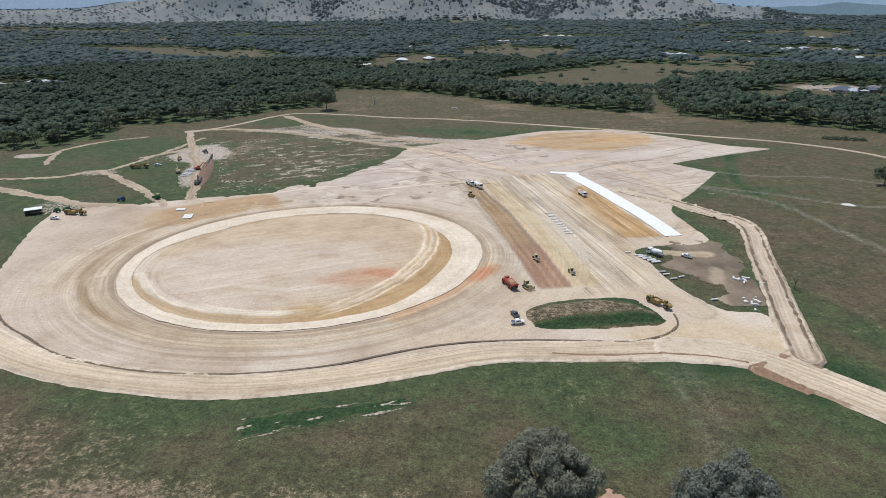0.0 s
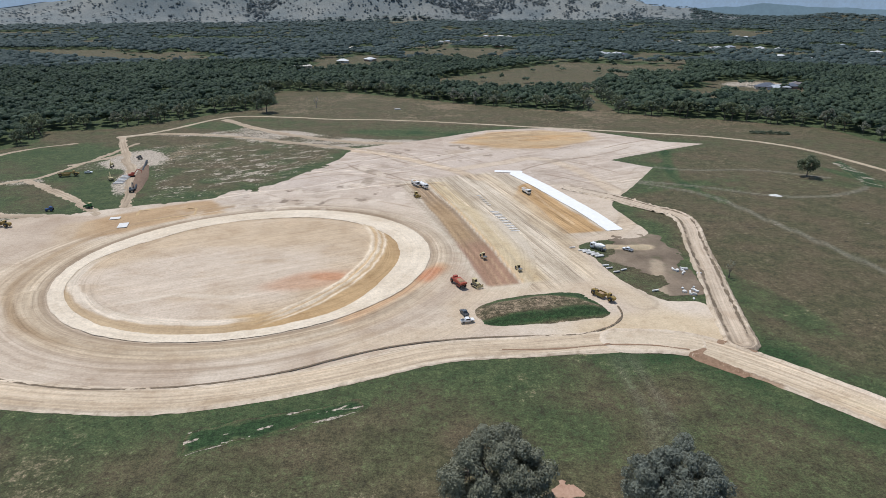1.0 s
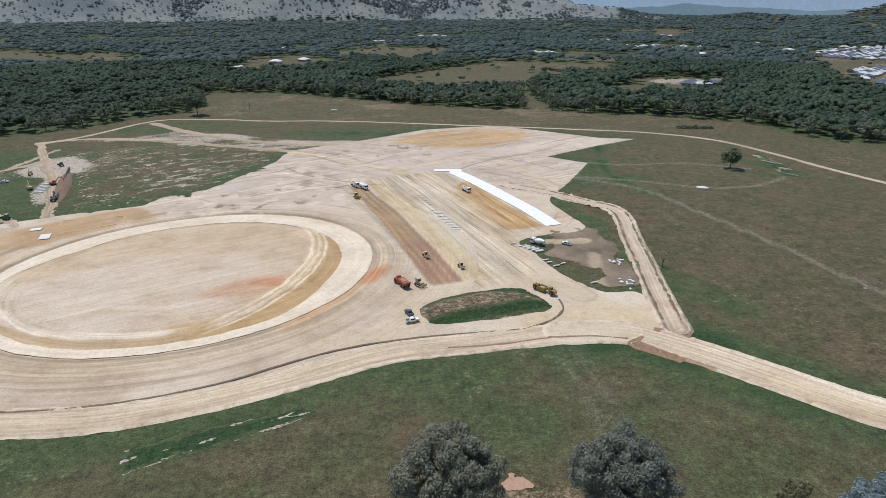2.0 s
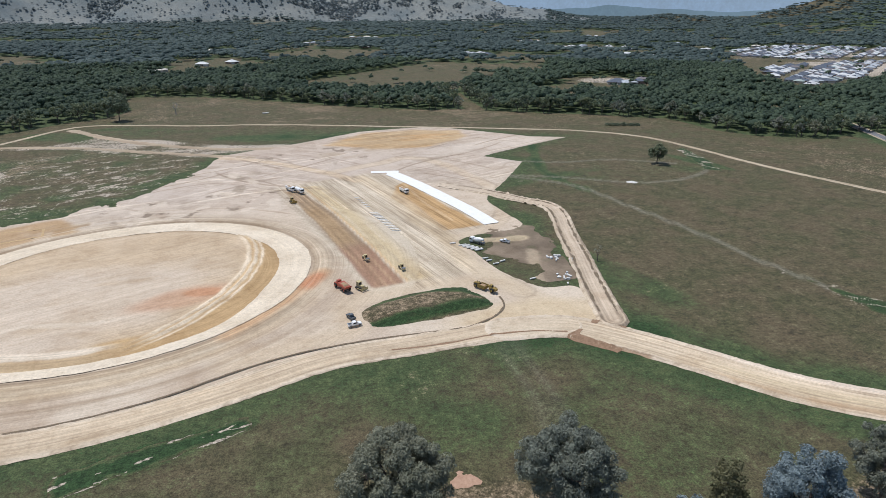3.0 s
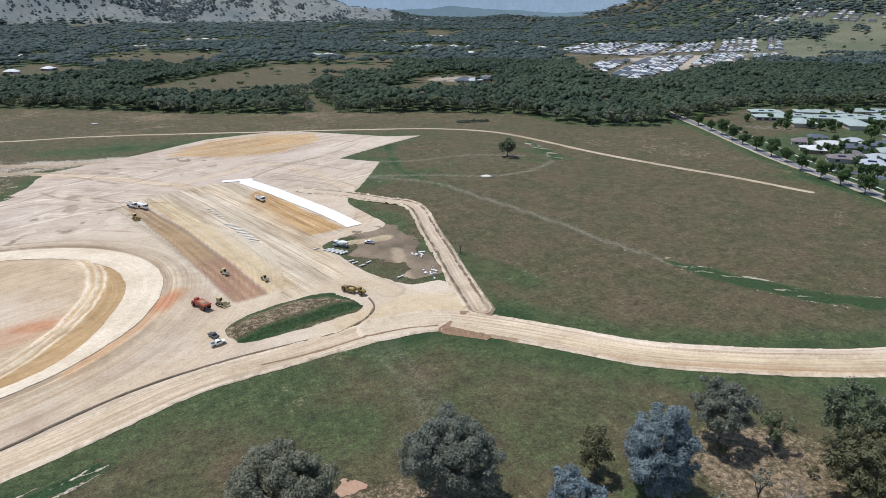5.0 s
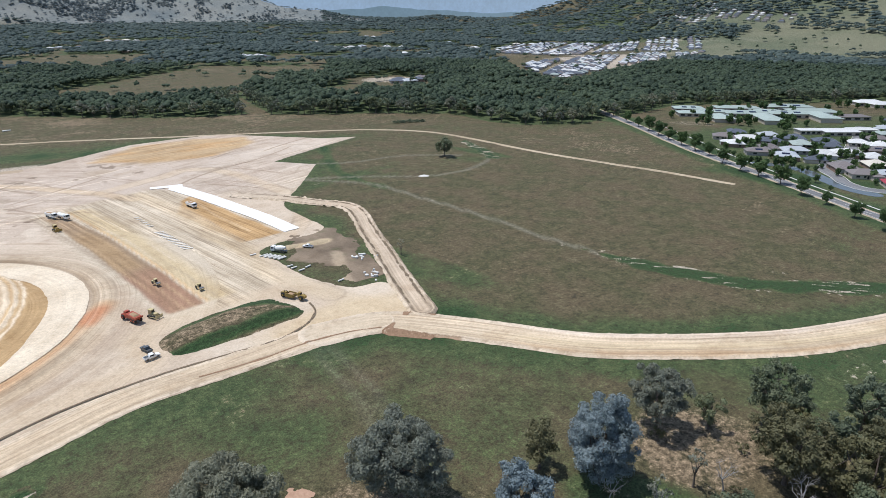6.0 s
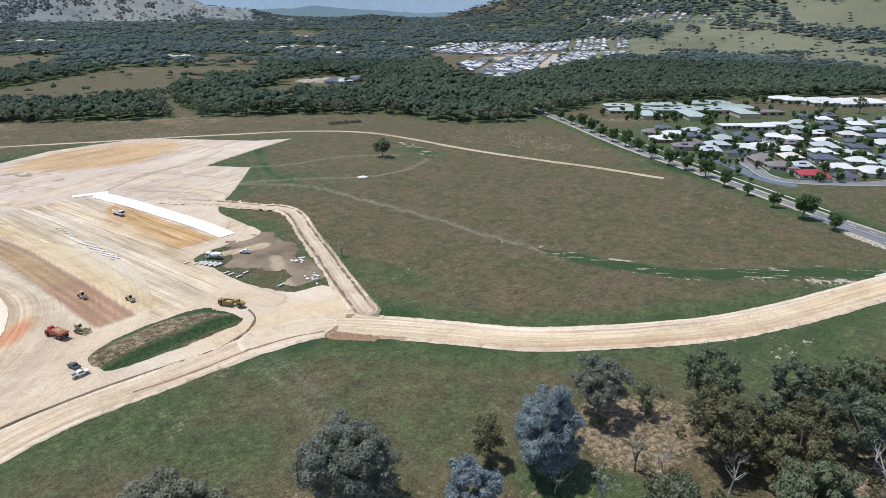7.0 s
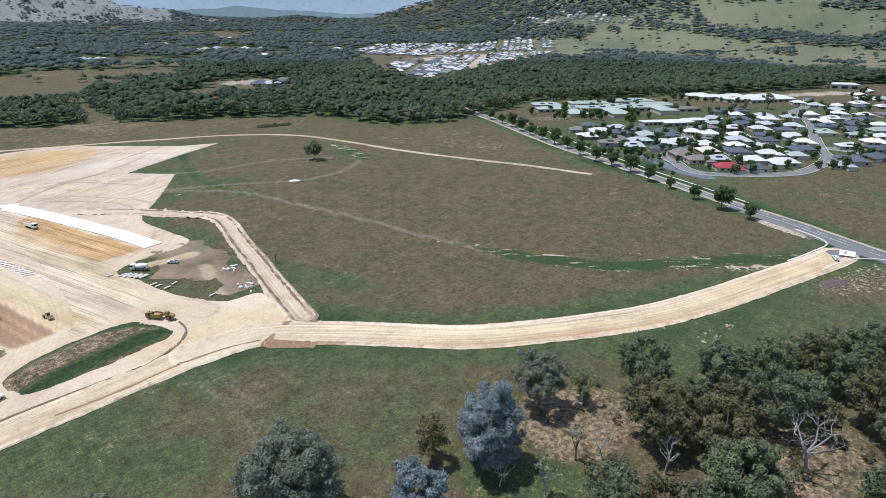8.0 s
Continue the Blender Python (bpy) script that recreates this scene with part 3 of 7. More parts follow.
PALE, TAN, ORANGE, RED, BROWN, WHITE = (0.55, 0.480, 0.405), (0.49, 0.40, 0.285), (0.45, 0.30, 0.155), (0.44, 0.205, 0.12), (0.28, 0.21, 0.15), (0.72, 0.67, 0.58)


def band(x, y, pts, half, soft=1.0, ragged=0.6):
    d = along(pts, x, y)[0] + ragged * fbm(x, y, 9, 3, 77)
    return 1 - smooth(half - soft, half + soft, d)


CUT = [(11, 405), (27, 335), (38, 275), (45, 229)]
WORKS = [(0, 410), (66, 432), (84, 420), (118, 300), (90, 292), (84, 240), (60, 229), (34, 229), (16, 320)]


def turned(x, y, degrees):
    t = radians(degrees)
    return x * math.cos(t) + y * math.sin(t), -x * math.sin(t) + y * math.cos(t)


def pad_tint(x, y):
    c = colour_of(x, PALE)
    c = stain(c, 0.45 + 1.1 * fbm(x, y, 60, 4, 61), (0.45, 0.375, 0.305))
    c = stain(c, 0.8 * smooth(0.0, 0.5, fbm(x, y, 45, 4, 60)) * np.maximum(blob(x, y, 150, 470, 110, 80), blob(x, y, -60, 440, 110, 90)), (0.47, 0.425, 0.385))
    c = stain(c, 0.8 * smooth(0.05, 0.6, fbm(x, y, 30, 4, 63)), (0.60, 0.54, 0.465))
    c = stain(c, 0.6 * blob(x, y, -15, 445, 105, 85), (0.50, 0.435, 0.385))
    c = stain(c, 0.6 * smooth(350, 440, y + 25 * fbm(x, y, 60, 3, 58)), (0.525, 0.468, 0.430))
    q, a = oval(x, y)
    deg = np.degrees(a)
    d = (q - 1) * 80
    # round the oval
    c = stain(c, 0.65 * (1 - smooth(0.04, 0.10, np.abs(q - 1.10))) * blob(x, y, -95, 235, 115, 85), TAN)
    turn = np.where(deg > 90, deg - 360, deg)
    ring = 1.075 + 0.115 * smooth(-120, -200, turn) + 0.04 * smooth(-200, -226, turn)
    c = stain(c, 0.85 * (1 - smooth(0.012, 0.034, np.abs(q - ring + 0.01 * fbm(x, y, 12, 3, 62)))) * (1 - smooth(-100, -80, turn)), (0.35, 0.26, 0.165))
    c = stain(c, 0.45 * (1 - smooth(0.01, 0.03, np.abs(q - ring - 0.055))) * (1 - smooth(-105, -80, turn)), (0.60, 0.52, 0.41))
    c = stain(c, 0.9 * (1 - smooth(0.7, 2.0, np.abs(d - 1.9))), (0.34, 0.275, 0.205))
    c = stain(c, 0.5 * (1 - smooth(1.0, 4.5, np.abs(d - 6))), (0.57, 0.50, 0.40))
    run = band(x, y, curve_points([(18, 258), (10, 246), (-5, 227), (-22, 209)]), 4.0, 3.0, 1.2)
    c = stain(c, 0.75 * run, (0.50, 0.33, 0.20))
    c = stain(c, 0.85 * run * blob(x, y, 13, 249, 8, 9), (0.48, 0.225, 0.13))
    c = stain(c, 0.95 * (1 - smooth(-3, 3, inside([(-176, 338), (-150, 362), (-118, 375), (-104, 350), (-120, 340), (-150, 318), (-170, 312)], x, y) + 4 * fbm(x, y, 15, 3, 64))), (0.43, 0.31, 0.19))
    c = stain(c, 0.55 * band(x, y, curve_points([(-178, 330), (-168, 300), (-176, 262), (-170, 235)]), 9, 6), (0.50, 0.405, 0.29))
    # north end
    stock = 1 - smooth(-6, 4, inside([(48, 540), (84, 586), (139, 592), (180, 574), (178, 540), (130, 508), (84, 512)], x, y) + 5 * fbm(x, y, 22, 3, 66))
    c = stain(c, 0.8 * stock, (0.50, 0.375, 0.22))
    c = stain(c, 0.8 * stock * smooth(-0.1, 0.5, fbm(x * 0.35, y, 16, 4, 68)), (0.51, 0.345, 0.185))
    c = stain(c, 0.55 * blob(x, y, 62, 505, 30, 18, 35) * smooth(-0.2, 0.3, fbm(x * 0.4 + y * 0.5, y - x * 0.6, 9, 3, 70)), (0.40, 0.33, 0.25))
    c = stain(c, 0.6 * blob(x, y, 190, 505, 60, 18, 22), (0.60, 0.545, 0.49))
    # the straight
    works = 1 - smooth(-4, 3, inside(WORKS, x, y))
    c = stain(c, 0.75 * works, (0.56, 0.515, 0.435))
    w, s, o = along(CUT, x, y)
    on = smooth(-1, 3, s) * (1 - smooth(170, 174, s))
    rag = 0.6 * fbm(x, y, 12, 3, 67)
    edge = 7.2 - 2.0 * smooth(0, 40, 60 - s)
    c = stain(c, 0.75 * on * smooth(7.4, 8.4, o + rag) * (1 - smooth(15, 24, o + rag)), (0.53, 0.44, 0.28))
    c = stain(c, 0.92 * on * (1 - smooth(edge - 1, edge + 0.6, np.abs(o + rag))), (0.285, 0.215, 0.15))
    c = stain(c, 0.75 * on * (1 - smooth(edge - 4, edge, np.abs(o + 1.2 + rag))) * smooth(30, 60, s) * (1 - smooth(110, 125, s)), (0.37, 0.265, 0.155))
    c = stain(c, 0.88 * on * (1 - smooth(6.5, 8.5, np.abs(o + 1 + rag))) * smooth(112, 128, s + 6 * fbm(x, y, 9, 2, 72)), (0.315, 0.195, 0.14))
    for k, at in enumerate((-5.2, -3.4, -1.4, 0.8, 2.6, 4.6, 10.5, 13, 17, 21, 26, 31, 35)):
        line = on * np.exp(-((o - at + 0.8 * fbm(s, o * 0 + at, 40, 2, 78)) / 0.7) ** 2) * smooth(-0.5, 0.3, fbm(s, at * 3 + o * 0, 26, 2, 79 + k))
        c = stain(c, (0.6 if k % 2 else 0.5) * line, (0.22, 0.155, 0.10) if k % 2 and at < 6 else ((0.52, 0.39, 0.25) if at < 6 else ((0.37, 0.32, 0.25) if k % 2 else (0.64, 0.585, 0.50))))
    c = stain(c, 0.7 * on * (1 - smooth(0.3, 0.9, np.abs(o - 8.2 + 0.3 * rag))), (0.60, 0.44, 0.27))
    c = stain(c, 0.75 * on * (1 - smooth(0.4, 1.2, np.abs(o + 10 - 0.02 * s + 0.5 * rag))) * smooth(0, 8, s) * (1 - smooth(100, 122, s)), (0.37, 0.31, 0.25))
    c = stain(c, 0.6 * on * (1 - smooth(0.4, 1.0, np.abs(o + 13 - 0.04 * s + 0.5 * rag))) * smooth(15, 25, s) * (1 - smooth(70, 122, s)), (0.40, 0.34, 0.28))
    c = stain(c, 0.9 * (1 - smooth(0.4, 1.1, np.abs(along([(0.4, 403), (12, 404), (27, 402), (30, 397)], x, y)[0]))), (0.33, 0.26, 0.19))
    c = stain(c, 0.95 * (1 - smooth(-1, 1.5, inside([(71, 366), (80, 392), (87, 398), (108, 300), (86, 297), (77, 331)], x, y) + 1.4 * fbm(x, y, 12, 3, 65))), (0.47, 0.32, 0.165))
    c = stain(c, 0.7 * (1 - smooth(0.5, 1.4, along([(86, 395), (88, 350), (95, 312)], x, y)[0] + 0.4 * rag)), (0.57, 0.44, 0.29))
    c = stain(c, 0.55 * blob(x, y, 82, 365, 7, 26, 8) * smooth(-0.1, 0.4, fbm(x, y, 9, 3, 74)), (0.36, 0.25, 0.14))
    # ways worn by the machines
    c = stain(c, 0.65 * band(x, y, curve_points([(-45, 515), (-20, 503), (2, 484), (24, 458), (42, 436), (56, 412)]), 4.5, 2), (0.58, 0.475, 0.35))
    c = stain(c, 0.55 * band(x, y, curve_points([(42, 440), (62, 452), (85, 462), (101, 474), (119, 461), (131, 427), (140, 371)]), 5, 2.5), (0.58, 0.49, 0.38))
    c = stain(c, 0.5 * band(x, y, curve_points([(150, 374), (138, 345), (124, 310), (104, 290), (86, 284)]), 5, 3), (0.56, 0.475, 0.37))
    c = stain(c, 0.7 * band(x, y, curve_points([(60, 420), (72, 370), (78, 320), (84, 280), (84, 250), (96, 215), (104, 195)]), 6, 4), (0.565, 0.485, 0.37))
    c = stain(c, 0.85 * blob(x, y, 92, 192, 34, 14), (0.59, 0.50, 0.365))
    c = stain(c, 0.65 * band(x, y, curve_points([(-20, 190), (20, 200), (24, 222), (48, 230), (80, 230)]), 6, 5), (0.57, 0.485, 0.375))
    for half, pts in ((5, [(-45, 515), (-20, 503), (2, 484), (24, 458), (42, 436), (56, 412)]), (5.5, [(42, 440), (62, 452), (85, 462), (101, 474), (119, 461), (131, 427), (140, 371)]), (5, [(150, 374), (138, 345), (124, 310), (104, 290), (86, 284)]),
                      (6, [(60, 420), (72, 370), (78, 320), (84, 280), (84, 250), (96, 215)]), (4, [(90, 430), (118, 418), (150, 398), (178, 430)]), (5, [(100, 480), (140, 470), (180, 474), (240, 505)])):
        d = along(curve_points(pts), x, y)[0] + 0.5 * fbm(x, y, 10, 3, 88)
        c = stain(c, 0.6 * np.exp(-((d - half) / 0.8) ** 2) * smooth(-0.5, 0.2, fbm(x, y, 24, 2, 90)), (0.35, 0.295, 0.235))
    for k in range(9):
        line = (1 - smooth(0.3, 1.0, np.abs(turned(x, y, 17)[1] - 478 - 9.5 * k + 4.5 * fbm(x, y, 40, 2, 92 + k)))) * stock
        c = stain(c, 0.85 * line * smooth(-0.4, 0.2, fbm(x, y, 30, 2, 120 + k)), (0.31, 0.225, 0.145) if k % 2 else (0.63, 0.53, 0.39))
    # single passes of wheels and blades: round the oval, across the north and over the middle ground
    pick = np.random.default_rng(31)
    for k in range(34):
        at, a0, span, ph = pick.uniform(1.03, 1.36), pick.uniform(-230, 90), pick.uniform(30, 110), pick.uniform(0, 6)
        w = pick.uniform(0.45, 0.95)
        along_it = smooth(0, 8, (deg - a0) % 360) * (1 - smooth(span - 8, span, (deg - a0) % 360))
        line = along_it * np.exp(-(((q - at - 0.02 * np.sin(2.2 * a + ph)) * 80 + 0.5 * fbm(x, y, 8, 2, 160 + k)) / w) ** 2)
        c = stain(c, pick.uniform(0.25, 0.6) * line * (1 - smooth(0, 20, x)), (0.33, 0.26, 0.19) if k % 3 else (0.67, 0.60, 0.50))
    outer = smooth(1.25, 1.4, q) * (1 - works)
    for k in range(46):
        way = (22, 33, 8, -50)[k % 4] + pick.uniform(-6, 6)
        u, v = turned(x, y, way)
        cx, cy = ((190, 490), (150, 440), (-30, 440), (10, 500), (-60, 400))[k % 5]
        u0, v0 = turned(cx + pick.uniform(-50, 50), cy + pick.uniform(-45, 45), way)
        half = pick.uniform(18, 55)
        bend = pick.uniform(-0.006, 0.006) * (u - u0) ** 2
        line = (1 - smooth(half * 0.7, half, np.abs(u - u0))) * np.exp(-((v - v0 - bend + 0.7 * fbm(x, y, 9, 2, 200 + k)) / pick.uniform(0.5, 1.1)) ** 2)
        c = stain(c, pick.uniform(0.6, 1.0) * outer * line, (0.28, 0.22, 0.17) if k % 2 else (0.72, 0.66, 0.58))
    c = stain(c, 0.9 * smooth(0.46, 0.54, fbm(x, y, 8, 4, 170)) * np.maximum(blob(x, y, -45, 385, 60, 26, 10), blob(x, y, 40, 500, 50, 30)), (0.25, 0.205, 0.165))
    rub = smooth(0.25, 0.5, fbm(x, y, 11, 4, 69)) * (blob(x, y, -50, 395, 70, 40, 30) + blob(x, y, 150, 430, 60, 60) + blob(x, y, -30, 450, 50, 40))
    c = stain(c, 0.55 * rub, (0.36, 0.31, 0.26))
    c = stain(c, 0.7 * smooth(0.30, 0.5, fbm(x + 40, y, 13, 4, 76)) * blob(x, y, -45, 400, 80, 60, 30), (0.66, 0.60, 0.53))
    return c


def pad_flow(x, y):
    """Length along and offset across the way the machines went, and how plainly it shows."""
    q, a = oval(x, y)
    near = q < 1.6
    works = 1 - smooth(-5, 4, inside(WORKS, x, y))
    stock = 1 - smooth(-6, 6, inside([(40, 545), (84, 596), (139, 600), (200, 580), (190, 520), (130, 500), (84, 500)], x, y))
    (u, v), (us, vs) = turned(x, y, -77), turned(x, y, 17)
    east = (x > 96) & (y > 300) & (works < 0.5) & (stock < 0.5)
    west = (x < 40) & (y > 370) & (works < 0.5) & (stock < 0.5) & ~near
    (ue, ve), (uw, vw) = turned(x, y, 24), turned(x, y, -36)
    weight = np.where(near, 0.20 + 0.26 * smooth(1.3, 1.05, q), np.maximum(0.06 + 0.70 * works, 0.55 * stock))
    weight = np.where(east | west, 0.42 * smooth(-0.35, 0.25, fbm(x, y, 45, 3, 79)), weight)
    kinds = [near, stock > 0.5, east, west]
    return np.stack([np.select(kinds, [a * 80, us, ue, uw], u), np.select(kinds, [q * 80 + 300, vs, ve + 900, vw + 1700], v), weight], -1)


def pad_z(x, y):
    q, a = oval(x, y)
    d = (q - 1) * 80
    z = relief(x, y) + 0.12 + 0.10 * fbm(x, y, 5, 3, 71)
    z = z + 0.5 * np.exp(-((d - 5) / 4.0) ** 2) - 0.3 * np.exp(-((d - 1.8) / 1.4) ** 2)
    w, s, o = along(CUT, x, y)
    z = z - 0.35 * smooth(-1, 3, s) * (1 - smooth(170, 174, s)) * (1 - smooth(6.8, 8.0, np.abs(o))) + 0.3 * np.exp(-((o - 8.4) / 0.8) ** 2) * smooth(-1, 3, s) * (1 - smooth(168, 174, s))
    return z - 0.3 * (1 - smooth(-0.5, 1.5, -inside(PAD, x, y))) - 0.8 * (1 - smooth(0.95, 0.98, q))


sheet("site_earth", lambda x, y: inside(PAD, x, y) + 0.5 * fbm(x, y, 3.5, 3, 73) + 0.7 * fbm(x, y, 16, 3, 74) + 15 * fbm(x, y, 9, 4, 75) * np.maximum(blob(x, y, -75, 440, 70, 90), blob(x, y, -170, 362, 60, 14)), (-240, 275, 150, 610), 1.05, pad_z, pad_tint, pad_flow,
      "scraped pale clay building site with machine tracks", "earthworks")


def ring_flow(x, y):
    q, a = oval(x, y)
    return np.stack([a * 75, q * 80, np.full(len(x), 0.14)], -1)


def infield_flow(x, y):
    q, a = oval(x, y)
    deg = np.degrees(a)
    bank = smooth(-104, -90, deg) * (1 - smooth(20, 34, deg)) * smooth(0.60, 0.68, q)
    rim = np.maximum(bank, smooth(0.74, 0.80, q)) > 0.5
    u, v = turned(x, y, 24)
    return np.stack([np.where(rim, a * 75, u), np.where(rim, q * 80, v), np.where(rim, 0.32, 0.22)], -1)


def inner_edge(a):
    """Share of the oval's radius where its white base course ends; it widens on the far and right side."""
    return 0.925 - 0.10 * smooth(-0.55, 0.15, np.cos(a - 0.75))


def bank_line(deg):
    return 0.63 + 0.16 * ((deg + 34) / 55) ** 2


def infield_tint(x, y):
    q, a = oval(x, y)
    deg = np.degrees(a)
    rag = 0.010 * fbm(x, y, 7, 4, 80)
    c = colour_of(x, (0.53, 0.435, 0.325))
    c = stain(c, 0.9 * blob(x, y, -95, 248, 62, 38, 14) + 0.5 * fbm(x, y, 26, 4, 81), (0.57, 0.50, 0.425))
    c = stain(c, 0.45 * smooth(0.1, 0.5, fbm(x * 0.6, y * 1.4, 18, 4, 82)), (0.47, 0.375, 0.27))
    c = stain(c, 0.6 * (1 - smooth(0.8, 2.6, np.abs(along([(-120, 228), (-95, 236), (-70, 232), (-45, 238)], x, y)[0]))), (0.63, 0.57, 0.49))
    c = stain(c, 0.55 * blob(x, y, -40, 247, 22, 9, 18) + 0.5 * blob(x, y, -32, 250, 8, 4), (0.50, 0.29, 0.185))
    # orange bank on the near right side, with pale ridges
    sector = smooth(-104, -88, deg) * (1 - smooth(18, 34, deg))
    q1 = bank_line(deg) + rag
    c = stain(c, 0.92 * sector * smooth(q1 - 0.01, q1 + 0.02, q), (0.47, 0.335, 0.185))
    c = stain(c, 0.5 * sector * smooth(q1 + 0.05, q1 + 0.09, q) * smooth(0.0, 0.5, fbm(x, y, 10, 3, 84)), (0.40, 0.28, 0.15))
    for k, w in ((0.0, 0.015), (0.042, 0.011), (0.075, 0.008)):
        c = stain(c, 1.1 * sector * np.exp(-((q - q1 - k) / w) ** 2) * (0.95 + 0.6 * fbm(x, y, 8, 3, 83)), (0.73, 0.65, 0.53))
    c = stain(c, 0.8 * smooth(-106, -100, deg) * (1 - smooth(-96, -84, deg)) * smooth(0.74, 0.78, q), (0.45, 0.31, 0.15))
    # pale bench on the near left side
    turn = np.where(deg > 90, deg - 360, deg)
    bench = (1 - smooth(-104, -94, turn)) * smooth(-215, -195, turn)
    q2 = 0.838 + 0.078 * (np.clip(turn + 110, -75, 75) / 69) ** 2 + rag
    c = stain(c, 0.9 * bench * smooth(q2 - 0.062, q2 - 0.052, q) * (1 - smooth(q2 - 0.012, q2, q)), (0.67, 0.61, 0.525))
    c = stain(c, 0.85 * bench * smooth(q2 - 0.004, q2 + 0.008, q), (0.46, 0.355, 0.225))
    return stain(c, 0.5 * (1 - bench) * (1 - sector) * smooth(0.77, 0.80, q), (0.45, 0.36, 0.26))


def infield_z(x, y):
    q, a = oval(x, y)
    deg = np.degrees(a)
    sector = smooth(-104, -88, deg) * (1 - smooth(18, 34, deg))
    q1 = bank_line(deg)
    bank = sector * 0.7 * (np.exp(-((q - q1) / 0.012) ** 2) + np.exp(-((q - q1 - 0.035) / 0.01) ** 2))
    return relief(x, y) + 0.62 + 0.12 * fbm(x, y, 6, 3, 87) + bank - 0.35 * smooth(0.74, 0.82, q)


sheet("infield", lambda x, y: (oval(x, y)[0] - inner_edge(oval(x, y)[1]) - 0.012) * 80, (-165, 25, 185, 360), 0.72, infield_z, infield_tint, infield_flow,
      "orange and pale clay infield inside the oval track", "earthworks")


def track_f(x, y):
    q, a = oval(x, y)
    n = 0.006 * fbm(x, y, 6, 4, 89)
    return np.maximum(q - 1 + n, inner_edge(a) - q + n) * 80


sheet("oval_track", track_f, (-160, 20, 190, 355), 0.9, lambda x, y: relief(x, y) + 0.40 + 0.05 * fbm(x, y, 4, 2, 91),
      lambda x, y: stain(colour_of(x, (0.72, 0.66, 0.565)), 0.4 + 0.7 * fbm(x, y, 20, 4, 93), (0.65, 0.58, 0.475)), ring_flow,
      "cream crushed stone oval racing track", "race track")


def road_z(pts, half, lift, berm):
    """Height of a road's surface: crown, windrows of clods and edges that run down to the ground."""
    def z(x, y):
        d = along(pts, x, y)[0]
        rise = berm * np.exp(-((d / half - 0.84) / 0.12) ** 2) * (0.3 + 1.3 * np.abs(fbm(x, y, 3.2, 3, 97)))
        return relief(x, y) + lift + rise - (lift - 0.04) * smooth(0.86, 1.02, d / half)
    return z


def road(name, pts, half, lift, rgb, rut, label, berm=0.0, category="road", wander=0.42, cell=0.9, material=None, extra=None, furrow=0.0):
    """A dirt road swept along a plan line, with wheel tracks and rough shoulders."""
    xs, ys = [p[0] for p in pts], [p[1] for p in pts]
    bounds = (min(xs) - half - 4, max(xs) + half + 4, min(ys) - half - 4, max(ys) + half + 4)

    def tint(x, y):
        d, s, o = along(pts, x, y)
        c = stain(colour_of(x, rgb), 0.5 + 0.8 * fbm(x, y, 25, 3, 95), tuple(v * 0.88 for v in rgb))
        for at, w, k in ((-0.62, 0.05, 0.5), (-0.45, 0.07, 0.5), (-0.2, 0.06, 0.35), (0.12, 0.08, 0.5), (0.33, 0.05, 0.4), (0.55, 0.06, 0.5)):
            c = stain(c, k * np.exp(-((o / half - at + 0.05 * np.sin(s / 30 + at * 9)) / w) ** 2) * (0.7 + 0.6 * fbm(s, o, 14, 2, 96)) * smooth(3, 40, s), rut)
        if berm:
            clod = fbm(x, y, 2.2, 3, 98)
            shoulder = smooth(0.66, 0.80, d / half)
            c = stain(c, shoulder * 0.8, (0.64, 0.575, 0.49))
            c = stain(c, shoulder * 0.7 * smooth(0.15, 0.5, clod), (0.40, 0.335, 0.265))
            for at in (-0.60, 0.60, 0.90):
                c = stain(c, furrow * np.exp(-((o / half - at + 0.07 * fbm(x, y, 5, 3, 101)) / 0.10) ** 2) * smooth(-0.45, 0.0, fbm(x, y, 4, 3, 102)), (0.21, 0.175, 0.14))
        else:
            c = stain(c, 0.6 * smooth(0.80, 0.95, d / half), tuple(min(v * 1.1, 0.7) for v in rgb))
        return c if extra is None else extra(c, x, y)

    def flow(x, y):
        d, s, o = along(pts, x, y)
        return np.stack([s, o + 1000, 0.55 * smooth(3, 40, s)], -1)
    return sheet(name, lambda x, y: along(pts, x, y)[0] - half + wander * (0.6 * fbm(x, y, 3.0, 3, 99) + 0.4 * fbm(x, y, 14, 3, 100)), bounds, cell, road_z(pts, half, lift, berm), tint, flow, label, category, material)


